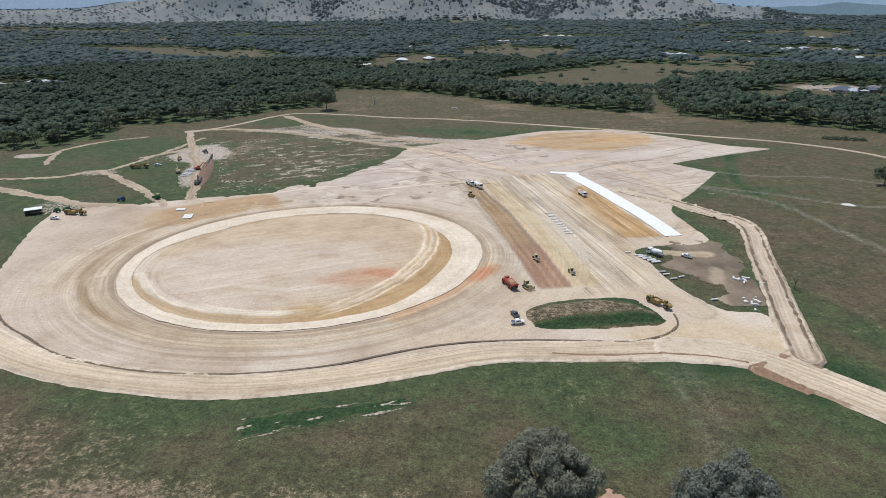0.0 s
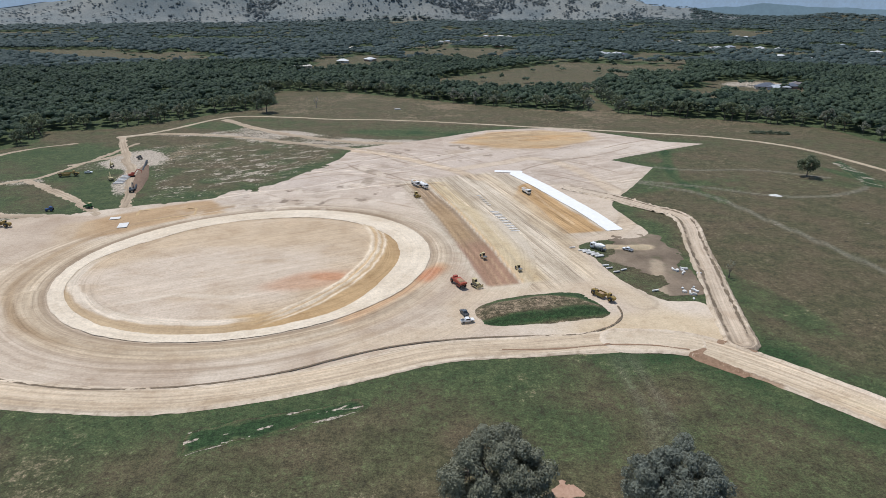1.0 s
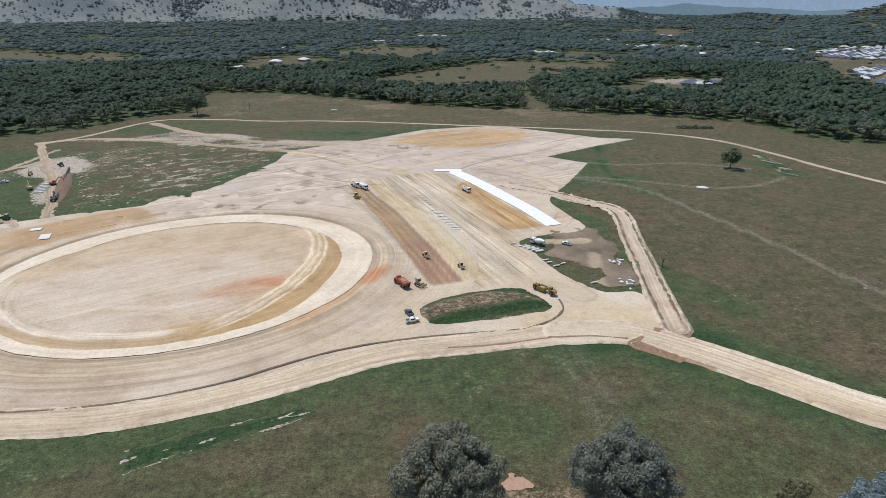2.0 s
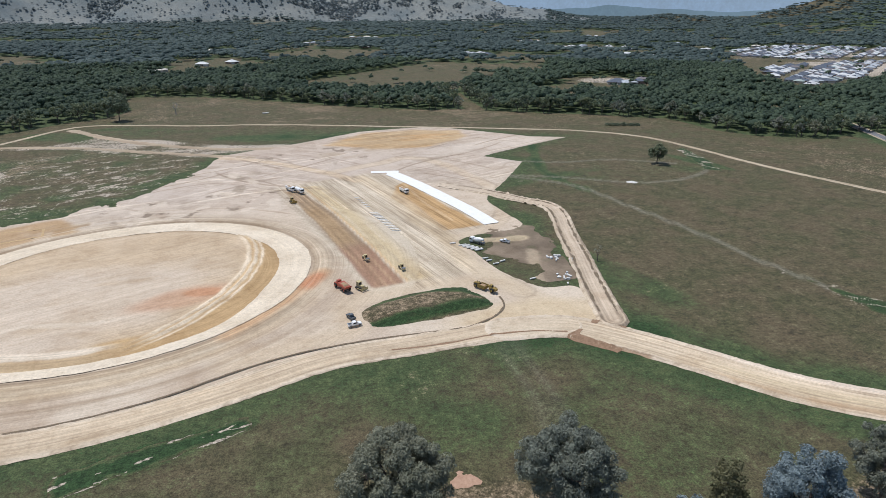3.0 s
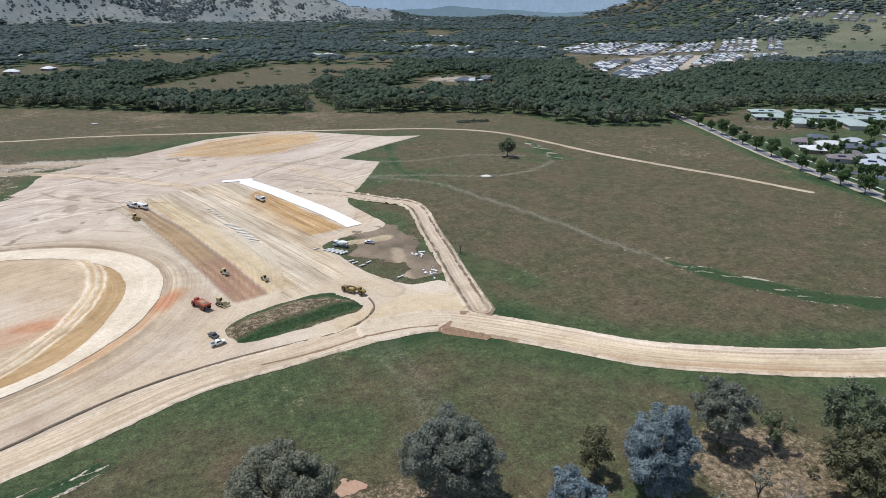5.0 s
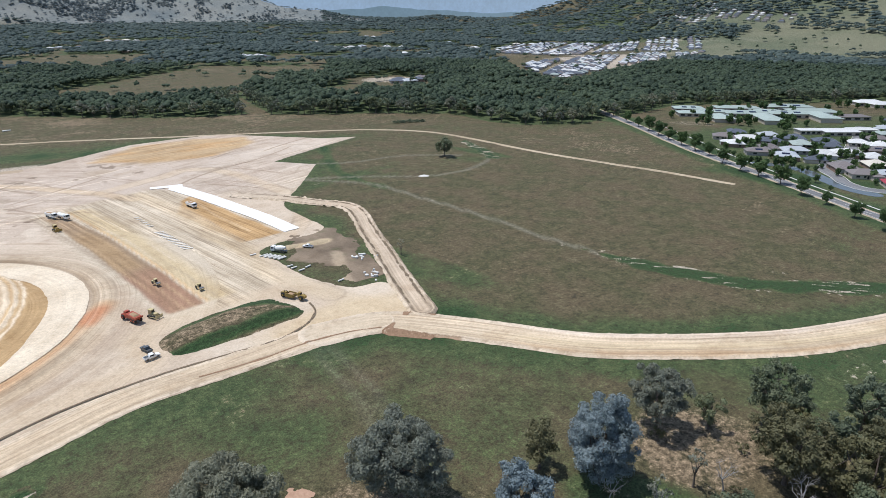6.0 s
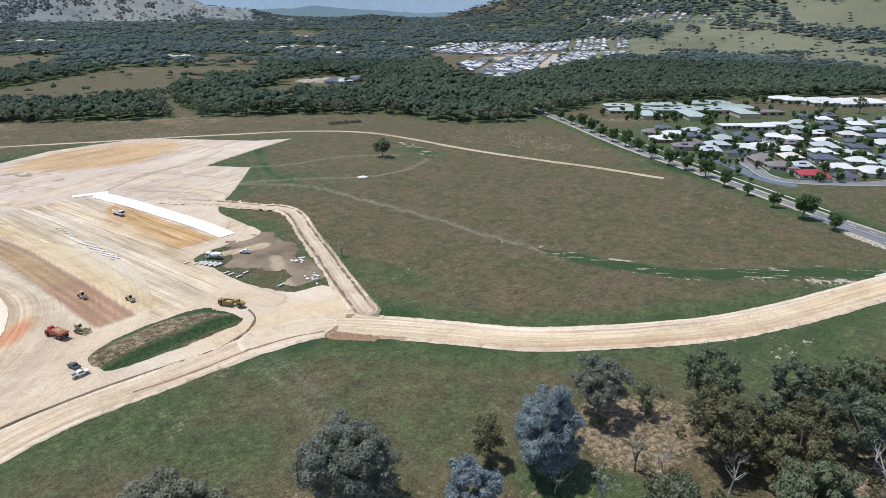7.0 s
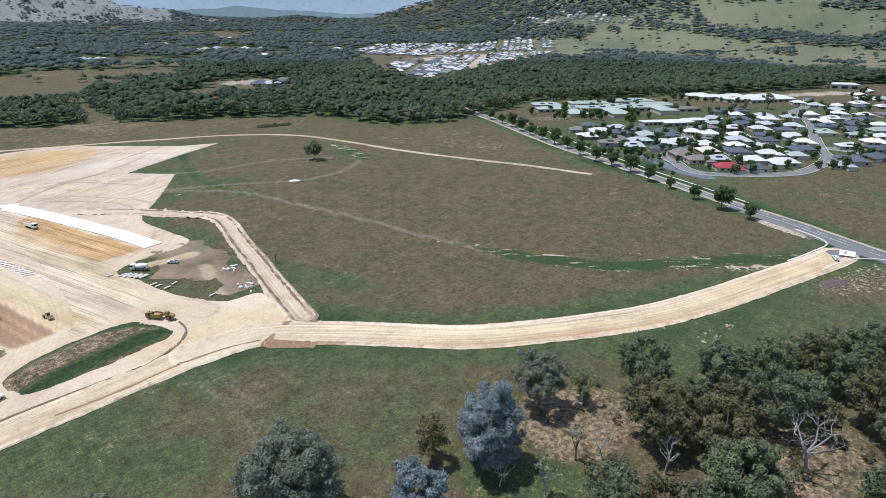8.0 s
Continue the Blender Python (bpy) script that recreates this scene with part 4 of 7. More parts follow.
def mouth_stain(c, x, y):
    """Damp red-brown cut where the haul road meets the access road."""
    c = stain(c, 0.85 * band(x, y, [(97, 172.5), (106, 165), (116, 154)], 1.4, 0.7, 0.5), (0.33, 0.235, 0.16))
    c = stain(c, 0.6 * band(x, y, [(112, 184), (124, 177)], 1.2, 0.8, 0.5), (0.35, 0.26, 0.18))
    c = stain(c, 0.5 * band(x, y, curve_points([(150, 118), (170, 103), (190, 90)]), 1.6, 1.2, 0.8), (0.56, 0.40, 0.265))
    d, s, o = along(ACCESS, x, y)
    rag = fbm(s, o * 2.5, 30, 3, 104)
    away = smooth(60, 85, s)
    c = stain(c, 0.75 * away * np.exp(-((o + 6.3 + 0.6 * rag) / 1.2) ** 2) * (0.7 + 0.8 * fbm(s, o, 40, 2, 105)), (0.50, 0.375, 0.25))
    c = stain(c, 0.55 * away * np.exp(-((o + 1.0 + 0.8 * rag) / 2.2) ** 2), (0.60, 0.515, 0.36))
    c = stain(c, 0.8 * away * smooth(4.6, 6.0, o + rag), (0.665, 0.595, 0.53))
    c = stain(c, 0.6 * away * np.exp(-((o - 4.3 + 0.5 * rag) / 0.35) ** 2), (0.37, 0.30, 0.23))
    return stain(c, 0.4 * blob(x, y, 290, 58, 40, 5, -20), (0.60, 0.49, 0.33))


YARD = [(97, 258), (108, 285), (122, 296), (132, 290), (133, 262), (127, 240), (122, 222), (112, 219), (107, 226), (112, 236), (106, 250), (99, 252)]


def yard_tint(x, y):
    c = colour_of(x, (0.165, 0.135, 0.105))
    c = stain(c, 0.5 + 1.2 * fbm(x, y, 9, 4, 143), (0.25, 0.205, 0.16))
    c = stain(c, 0.65 * band(x, y, curve_points([(119, 256), (113, 240), (109, 228), (106, 216)]), 1.8, 1.7, 2.5), (0.46, 0.39, 0.30))
    c = stain(c, 0.95 * (blob(x, y, 107, 276, 6, 3.2) + blob(x, y, 118.5, 275, 6.5, 3.6)), (0.50, 0.42, 0.30))
    c = stain(c, 0.5 * blob(x, y, 126, 297, 10, 6), (0.36, 0.30, 0.235))
    return stain(c, 0.6 * smooth(0.25, 0.6, fbm(x, y, 9, 3, 145)), (0.12, 0.125, 0.075))


sheet("yard_earth", lambda x, y: inside(curve_points(YARD, True), x, y) + 7.0 * fbm(x, y, 9, 5, 147), (86, 146, 206, 309), 0.9, lambda x, y: relief(x, y) + 0.09, yard_tint, pad_flow,
      "trampled brown earth of the storage yard", "yard")
road("haul_road", HAUL, 7.2, 0.34, (0.63, 0.545, 0.435), (0.52, 0.43, 0.325), "compacted cream clay haul road round the oval", 0.25)
road("access_road", ACCESS, 8.8, 0.42, (0.635, 0.555, 0.445), (0.55, 0.445, 0.325), "wide compacted clay access road with crumbly pale shoulders", 0.6, extra=mouth_stain)
road("side_road", SIDE, 5.9, 0.40, (0.59, 0.515, 0.43), (0.46, 0.39, 0.315), "pale dirt side road between windrows of clods", 1.1, wander=1.0, cell=0.65, furrow=0.85)
road("farm_track", LONG_PATH, 2.6, 0.16, (0.52, 0.46, 0.37), (0.42, 0.35, 0.26), "narrow pale dirt track across the paddock", 0.0, "track", 0.7, 1.0)
for half, pts in FARM_TRACKS:
    road("farm_track", curve_points(pts), half, 0.15, (0.45, 0.385, 0.305), (0.35, 0.29, 0.225), "worn dirt farm track through grass", 0.0, "track", 3.0, 1.1)


# ---- wet green strips with pale flecks
def fleck_sheet(name, f, bounds, label, turn, lushness, fleck):
    ob = sheet(name, f, bounds, 0.7, lambda x, y: relief(x, y) + 0.07, lambda x, y: colour_of(x, TAN), pad_flow, label, "wet grass", GRASS)
    co = np.empty(len(ob.data.vertices) * 3, np.float32)
    ob.data.vertices.foreach_get("co", co)
    x, y = co.reshape(-1, 3)[:, 0].astype(float), co.reshape(-1, 3)[:, 1].astype(float)
    u, v = turned(x, y, turn)
    spots = fbm(u * 0.14, v * 1.1, 1.3, 3, 49) + 0.35 * fbm(u * 0.3, v, 9, 2, 48)
    edge = smooth(0.0, 2.5, -f(x, y))
    attribute(ob.data, "cover", np.stack([0.3 + lushness * edge, -0.5 + fleck * smooth(0.08, 0.42, spots), 0 * x - 0.2], -1))


fleck_sheet("green_swale", lambda x, y: inside([(-60, 135.5), (-12, 152.5), (-14, 157.5), (-61, 146)], x, y) + 1.8 * fbm(x, y, 6, 4, 46), (-64, -8, 132, 161), "dark wet grass strip with pale flecks", 19, 1.15, 1.25)
SEEP_LINE = curve_points(SEEP)
fleck_sheet("green_seep", lambda x, y: along(SEEP_LINE, x, y)[0] - 7.5 * smooth(5, 60, along(SEEP_LINE, x, y)[1]) + 3.2 * fbm(x, y, 8, 4, 45), (210, 325, 50, 200), "green seepage line with pale eroded edges", -47, 0.75, 1.1)


fleck_sheet("wet_green_patch", lambda x, y: inside([(341, 442), (333, 440), (309, 374), (318, 364), (331, 398)], x, y) + 2.2 * fbm(x, y, 7, 4, 52), (300, 350, 356, 450), "bright green wet grass with pale flecks", -68, 0.9, 1.35)


# ---------------------------------------------------------------- trees
def unit(v):
    return v / (np.linalg.norm(v, axis=-1, keepdims=True) + 1e-9)


def leaf_cloud(rng, centres, radii, cover, size, droop=0.0):
    """Small four-cornered leaf sprays over the outer shells of many clumps."""
    counts = np.maximum((cover * 9.0 * radii ** 2 / size ** 2).astype(int), 6)
    c, r = np.repeat(centres, counts, 0), np.repeat(radii, counts)[:, None]
    n = len(c)
    u = unit(rng.normal(size=(n, 3)) + (0, 0, 0.35))
    p = c + u * r * rng.uniform(0.55, 1.08, (n, 1)) * (1, 1, 0.8)
    nrm = unit(u + 0.5 * rng.normal(size=(n, 3)) + (0, 0, 0.3))
    a = unit(np.cross(nrm, rng.normal(size=(n, 3))))
    a[:, 2] -= droop
    b = np.cross(nrm, a)
    s = size * rng.uniform(0.6, 1.3, (n, 1))
    verts = np.stack([p - a * s, p - b * s * 0.5, p + a * s, p + b * s * 0.5], 1).reshape(-1, 3)
    return verts, np.arange(4 * n).reshape(-1, 4)


def limb_mesh(name, bars, material, sides=6):
    """Tapered round limbs, each from a to b."""
    verts, faces = [], []
    ring = np.arange(sides) * 2 * math.pi / sides
    for a, b, ra, rb in bars:
        a, b = np.array(a, float), np.array(b, float)
        w = unit(b - a)
        u = unit(np.cross(w, (0.3, 0.8, 0.1) if abs(w[2]) > 0.8 else (0, 0, 1)))
        v = np.cross(w, u)
        at = len(verts) * sides
        for p, r in ((a, ra), (b, rb)):
            verts.append(p + r * (np.cos(ring)[:, None] * u + np.sin(ring)[:, None] * v))
        for k in range(sides):
            m = (k + 1) % sides
            faces.append((at + k, at + m, at + sides + m, at + sides + k))
    return mesh_of(name, np.concatenate(verts), faces, material)


def crown_clumps(rng, h, w, n, low=0.30, hollow=0.55, lift=0.25, fat=1.0):
    """Clump centres in an uneven crown, and their radii."""
    u = unit(rng.normal(size=(n, 3)) * (1, 1, 0.9) + (0, 0, lift))
    lump = 0.84 + 0.24 * np.sin(3 * np.arctan2(u[:, 1], u[:, 0]) + rng.uniform(0, 6)) * rng.uniform(0.3, 1, n)
    reach = rng.uniform(hollow, 0.96, n) ** 0.7 * lump
    mid, half = h * (1 + low) / 2, h * (1 - low) / 2
    c = u * reach[:, None] * (w / 2, w / 2, half) + (0, 0, mid)
    c[:, 2] = np.minimum(c[:, 2], h * 0.93)
    return c, rng.uniform(0.085, 0.15, n) * w * fat


def branch_bars(rng, h, w, clumps, trunk=0.30, girth=0.022, twigs=0):
    """Trunk, main limbs and the branches that carry the clumps."""
    lean = rng.normal(size=2) * 0.04 * h
    fork = np.array([lean[0], lean[1], h * trunk])
    r = girth * h
    base = np.array([0, 0, -0.4])
    bars = [(base, base + (0, 0, 1.0), r * 1.7, r * 1.15), (base + (0, 0, 1.0), fork, r * 1.15, r * 0.85)]
    mains = []
    for k in range(6):
        t = k * 1.05 + rng.uniform(-0.3, 0.3)
        tip = fork + np.array([math.cos(t) * w * 0.24, math.sin(t) * w * 0.24, h * rng.uniform(0.18, 0.36)])
        knee = (fork + tip) / 2 + rng.normal(size=3) * 0.02 * h
        bars += [(fork, knee, r * 0.62, r * 0.48), (knee, tip, r * 0.48, r * 0.3)]
        mains.append(tip)
    mains = np.array(mains)
    for c in clumps:
        m = mains[np.argmin(np.linalg.norm(mains - c, axis=1))]
        knee = m * 0.5 + c * 0.5 + rng.normal(size=3) * 0.02 * h
        bars += [(m, knee, r * 0.26, r * 0.17), (knee, c, r * 0.17, r * 0.06)]
        for _ in range(twigs):
            tip = c + rng.normal(size=3) * 0.06 * w + (0, 0, 0.03 * h)
            bars.append((c, tip, r * 0.06, r * 0.02))
    return bars


def gum_tree(name, seed, h, w, leaves, label, x, y, clumps=44, leaf=0.42, low=0.30, cover=0.85, bark=None, trunk=0.3, hollow=0.5, group="", every=2, sides=6, lift=0.25, fat=1.0):
    rng = np.random.default_rng(seed)
    ob = thing(name, label, "tree", pose(x, y, float(relief(np.array([x]), np.array([y]))[0])), group)
    c, r = crown_clumps(rng, h, w, clumps, low, hollow, lift, fat)
    part("trunk", limb_mesh("trunk", branch_bars(rng, h, w, c[::every], trunk), bark or BARK, sides), None, ob)
    part("crown", mesh_of("crown", *leaf_cloud(rng, c, r, cover, leaf, 0.25), leaves, True), None, ob)
    return ob


def bare_tree(name, seed, h, w, label, x, y, n=26, twigs=3, girth=0.03):
    rng = np.random.default_rng(seed)
    ob = thing(name, label, "tree", pose(x, y, float(relief(np.array([x]), np.array([y]))[0])))
    c, _ = crown_clumps(rng, h, w, n, 0.34, 0.7)
    bars = branch_bars(rng, h, w, c, 0.34, girth, twigs)
    part("trunk", limb_mesh("trunk", bars[:2], DEADWOOD), None, ob)
    part("bare_crown", limb_mesh("bare_crown", bars[2:], DEADWOOD, 5), None, ob)
    return ob


gum_tree("gum_tree", 1, 22, 27, GREY_GUM, "broad old gum tree with grey-green leaves beside bare red soil", 19.8, 109.8, 190, 0.31, 0.16, 0.95, hollow=0.62, every=4, fat=0.58)
gum_tree("gum_tree", 2, 23, 26, GREY_GUM, "broad grey gum tree with dull hazy foliage in grass", 59.1, 100.7, 180, 0.31, 0.14, 0.95, hollow=0.62, every=4, fat=0.58)
gum_tree("blue_gum_tree", 3, 26, 19, BLUE_GUM, "tall blue-leaved gum tree with twiggy lower crown", 102.4, 76.6, 170, 0.29, 0.0, 0.95, hollow=0.5, lift=-0.05, every=4, fat=0.72)
gum_tree("blue_gum_tree", 4, 13, 16, BLUE_GUM, "low blue-leaved gum tree growing in dry grass", 79, 80.2, 84, 0.33, 0.05, 0.9, hollow=0.45, lift=0.0, every=3, fat=0.75)
gum_tree("small_gum_tree", 5, 15.5, 11, OLIVE, "small dark green gum beside the blue gum", 93.7, 88.5, 30, 0.34, 0.12)
gum_tree("round_gum_tree", 6, 20.5, 18, GREY_GUM, "round-headed gum with a short dark trunk", 131.9, 81.4, 110, 0.32, 0.16, 0.9, trunk=0.26, lift=0.0, every=3, fat=0.68)
gum_tree("small_gum_tree", 7, 13.5, 9, GUM, "small dark gum at the edge of dry grass", 143.9, 72.6, 24, 0.36, 0.12)
COPSE = "dense dark green gum tree in a crowded copse"
for k, (x, y, h, w) in enumerate([(159, 62.7, 22, 19), (139.3, 49, 23, 20), (177.6, 47, 17, 15), (168.4, 26.4, 21, 21), (143.5, 34.6, 21, 21), (129.4, 24.2, 21, 22), (188.5, 35.3, 20, 16),
                                  (201, 25.5, 20, 15), (212, 14.4, 22, 17), (199, 17, 17, 14), (187, 7.8, 20, 15), (180, 1, 16, 12), (110.3, 46.2, 14, 14), (113, 35.6, 15, 15),
                                  (137, 22.7, 14, 12), (150.4, 44, 19, 14), (173.5, 15.5, 14, 9), (226, 5, 20, 17), (154, -1.2, 13, 12), (152, 55, 15, 12), (184, 22, 14, 12), (120, 30, 12, 12), (160, 37, 18, 14), (192, 45, 10, 9), (217, 24, 15, 13), (206, 4, 17, 15), (104, 36, 11, 11)]):
    gum_tree("gum_tree", 20 + k, h, w, (GUM, OLIVE, GUM)[k % 3], (COPSE, "olive-leaved gum tree in a crowded copse", COPSE)[k % 3], x, y, 84, 0.40, 0.14, 0.9, group="copse of gum trees", every=5, lift=0.05, fat=0.68)
gum_tree("sapling", 50, 12, 5, GREY_GUM, "thin half-bare gum sapling in dry grass", 120.1, 61.6, 12, 0.34, 0.45, 0.6)
gum_tree("sapling", 51, 13, 7, GREY_GUM, "thin half-bare gum sapling in dry grass", 103.6, 60.1, 14, 0.34, 0.35, 0.35, DEADWOOD)
gum_tree("sapling", 52, 9, 5, GREY_GUM, "spindly sapling beside the side road", 143.2, 236, 12, 0.3, 0.2, 0.35)
gum_tree("paddock_tree", 53, 15, 15.5, GUM, "lone spreading tree in the brown paddock", 285.8, 399.3, 46, 0.5, 0.16)
gum_tree("edge_tree", 54, 26, 26, GUM, "large gum tree standing out from the forest edge", -151.5, 731, 44, 0.9, 0.2)
bare_tree("dead_tree", 60, 18, 19, "dead bleached tree with forked bare limbs", 156.6, 15.7, 34, 5, 0.027)
bare_tree("dead_shrub", 61, 10, 8, "leafless grey shrub in dry grass", 124.8, 56.5, 22, 3, 0.02)
bare_tree("dead_shrub", 62, 9, 9, "leafless grey shrub at the foot of the blue gum", 99, 70.5, 30, 4, 0.016)
bare_tree("dead_shrub", 63, 13, 9, "leafless grey shrub between the gums", 131, 42, 24, 3, 0.02)
bare_tree("dead_tree", 64, 15, 9, "burnt bare tree in the brown paddock", -98.4, 763, 18, 2, 0.03)

# ---- the avenue
first = gum_tree("avenue_tree", 70, 9.5, 8.5, AVENUE, "leafy round street tree on the grass verge", 384.1, 133.8, 34, 0.42, 0.16, 1.0, trunk=0.22, fat=1.3, hollow=0.15, every=4, group="avenue of street trees")
second = gum_tree("avenue_tree", 71, 8, 7, AVENUE, "leafy round street tree on the grass verge", 398.5, 155.5, 32, 0.42, 0.16, 1.0, trunk=0.22, fat=1.3, hollow=0.15, every=4, group="avenue of street trees")
for k, (x, y) in enumerate([(373.8, 113.3), (366.1, 94.7), (407, 174.4), (422.5, 196), (431, 216), (436, 233), (447.4, 254), (464, 276), (471, 293), (481, 313), (494, 336), (505, 355), (517, 375), (527, 395), (539, 419)]):
    ob = copy_thing((first, second, first)[k % 3], pose(x, y, 0, 0, 0, 57 * k))
    ob.scale = [(1.55, 1.3, 1.25, 1.4)[k % 4]] * 3
for k in range(16):
    u = k / 15
    ob = copy_thing((second, first)[k % 2], pose(432 + 110 * u + 12 * u * u + 8 * math.sin(k * 2.1), 168 + 238 * u, 0, 0, 0, 41 * k))
    ob.scale = [0.5 + 0.3 * ((k * 7) % 5) / 5] * 3


# ---------------------------------------------------------------- woodland
def ball():
    """Corners and faces of a twenty-sided ball without its underside."""
    g = (1 + 5 ** 0.5) / 2
    v = unit(np.array([(-1, g, 0), (1, g, 0), (-1, -g, 0), (1, -g, 0), (0, -1, g), (0, 1, g), (0, -1, -g), (0, 1, -g), (g, 0, -1), (g, 0, 1), (-g, 0, -1), (-g, 0, 1)], float))
    f = np.array([(0, 11, 5), (0, 5, 1), (0, 1, 7), (0, 7, 10), (0, 10, 11), (1, 5, 9), (5, 11, 4), (11, 10, 2), (10, 7, 6), (7, 1, 8), (3, 9, 4), (3, 4, 2), (3, 2, 6), (3, 6, 8), (3, 8, 9), (4, 9, 5), (2, 4, 11), (6, 2, 10), (8, 6, 7), (9, 8, 1)])
    return v, f[v[f].mean(1)[:, 2] > -0.4]


def canopy(rng, lumps, sprays, size, flat):
    """A joined crown: rounded foliage clumps heaped in a dome, with leafy sprays breaking their outline."""
    bv, bf = ball()
    turn = np.arange(lumps) * 2.4 + rng.uniform(0, 6.28)
    out = np.sqrt((np.arange(lumps) + 0.35) / max(lumps, 2)) * 0.62 * rng.uniform(0.8, 1.15, lumps)
    c = np.stack([out * np.cos(turn), out * np.sin(turn), flat * (0.55 - 0.95 * out ** 1.6 + rng.uniform(-0.16, 0.16, lumps))], -1)
    r = rng.uniform(0.33, 0.50, lumps) if lumps > 2 else rng.uniform(0.62, 0.80, lumps)
    verts = [c[k] + bv * r[k] * rng.uniform(0.82, 1.14, (len(bv), 1)) * (1, 1, 0.92 * flat) for k in range(lumps)]
    faces = [bf + len(bv) * k for k in range(lumps)]
    k = rng.integers(0, lumps, sprays)
    u = unit(rng.normal(size=(sprays, 3)) + (0, 0, 0.3))
    p = c[k] + u * r[k][:, None] * rng.uniform(0.92, 1.12, (sprays, 1)) * (1, 1, flat)
    nrm = unit(u * 0.8 + 0.4 * rng.normal(size=(sprays, 3)) + (0, 0, 0.4))
    a = unit(np.cross(nrm, rng.normal(size=(sprays, 3))))
    b, s = np.cross(nrm, a), size * rng.uniform(0.6, 1.35, (sprays, 1))
    verts.append(np.stack([p + a * s, p - a * s * 0.6 + b * s, p - a * s * 0.6 - b * s], 1).reshape(-1, 3))
    faces.append(np.arange(3 * sprays).reshape(-1, 3) + len(bv) * lumps)
    return np.concatenate(verts), np.concatenate(faces)


def joined_woods(name, label, x, y, width, tall, rng, n, size, material=None):
    """Many trees as one mesh of crowns."""
    shapes = [canopy(rng, *n, size, 0.85) for _ in range(7)]
    z0 = lie(x, y)
    turn, pick = rng.uniform(0, 6.28, len(x)), rng.integers(0, 7, len(x))
    tone = np.clip(0.5 + 0.6 * fbm(x, y, 130, 3, 117) + rng.normal(size=len(x)) * 0.22, 0, 1)
    vs, fs, ts, off = [], [], [], 0
    for s in range(7):
        i = np.nonzero(pick == s)[0]
        v, f = shapes[s]
        c, sn = np.cos(turn[i])[:, None], np.sin(turn[i])[:, None]
        w, h = width[i][:, None] / 2, tall[i][:, None]
        px = x[i][:, None] + w * (c * v[:, 0] - sn * v[:, 1])
        py = y[i][:, None] + w * (sn * v[:, 0] + c * v[:, 1])
        pz = z0[i][:, None] + h * (0.52 + 0.48 * v[:, 2])
        vs.append(np.stack([px, py, pz], -1).reshape(-1, 3))
        fs.append((f[None] + (np.arange(len(i)) * len(v))[:, None, None] + off).reshape(-1, 3))
        ts.append(np.repeat(tone[i], len(v)))
        off += len(i) * len(v)
    me = mesh_of(name, np.concatenate(vs), np.concatenate(fs), material or WOODS)
    attribute(me, "tone", np.concatenate(ts))
    return tagged(new(name, me), label, "trees", kind="stuff")


def scatter(rng, r0, r1, gap, az0=-42, az1=88):
    """Jittered places in a stretch of the country round the site."""
    g = np.arange(-r1, r1, gap)
    x, y = (a.ravel() for a in np.meshgrid(g, g[g > -300]))
    x, y = x + rng.uniform(-0.45, 0.45, len(x)) * gap, y + rng.uniform(-0.45, 0.45, len(x)) * gap
    r, az = np.hypot(x, y), np.degrees(np.arctan2(x, y))
    k = (r > r0) & (r < r1) & (az > az0) & (az < az1)
    return x[k], y[k]


rng = np.random.default_rng(5)
x, y = scatter(rng, 440, 1450, 12.9)
k = wooded(x, y)
x, y = x[k], y[k]
front = (inside(WOOD_EDGE, x, y) > -13) & (np.hypot(x, y) < 1000)
stand = 1 + 0.28 * fbm(x[~front], y[~front], 90, 3, 115)
joined_woods("woodland", "dense dark gum forest canopy behind the paddocks", x[~front], y[~front], stand * rng.uniform(14, 23, (~front).sum()), stand * rng.uniform(12, 20, (~front).sum()), rng, (5, 18), 0.17)
# trees of the forest edge, one by one
models = []
for s in range(5):
    ob = gum_tree("forest_tree", 200 + s, 17, 15, GUM if s != 3 else GREY_GUM, "gum tree with a bare stem at the forest edge", x[front][s], y[front][s], 15, 1.0, 0.24, 0.95, trunk=0.3, group="forest edge trees", every=5, sides=4)
    models.append(ob)
for j, (px, py) in enumerate(zip(x[front][5:], y[front][5:])):
    ob = copy_thing(models[j % 5], pose(px, py, float(relief(np.array([px]), np.array([py]))[0]), 0, 0, rng.uniform(0, 360)))
    k = rng.uniform(0.75, 1.2)
    ob.scale = (k * rng.uniform(0.9, 1.15), k * rng.uniform(0.9, 1.15), k)
x, y = scatter(rng, 1450, 2900, 25)
fx, fy = scatter(rng, 2900, 4900, 37)
x, y = np.concatenate([x, fx]), np.concatenate([y, fy])
k = wooded(x, y) & ((np.hypot(x, y) < 4290) | (np.degrees(np.arctan2(x, y)) > 25))
x, y = x[k], y[k]
wide = 1 + 0.5 * smooth(2600, 3400, np.hypot(x, y))
joined_woods("far_woodland", "far woods in dark bands between pale paddocks", x, y, wide * rng.uniform(20, 33, len(x)), rng.uniform(11, 19, len(x)), rng, (2, 4), 0.3, HAZED_FAR_WOODS)
out, way = np.sqrt(rng.uniform(4230 ** 2, 4930 ** 2, 24000)), np.radians(rng.uniform(-42, 34, 24000))
x, y = out * np.sin(way), out * np.cos(way)
k = (fbm(x, y, 300, 3, 131) + 0.45 * fbm(x, y, 60, 2, 133) > 0.46) | (np.abs(fbm(x, y, 330, 4, 15)) < 0.018) | (rng.uniform(size=len(x)) < 0.085)
x, y = x[k], y[k]
joined_woods("hill_trees", "scattered trees on pale grassy hills", x, y, rng.uniform(13, 25, len(x)), rng.uniform(8, 12, len(x)), rng, (1, 3), 0.4, HAZED_HILL_WOODS)
# single trees in the clearings
x, y = scatter(rng, 800, 2600, 62)
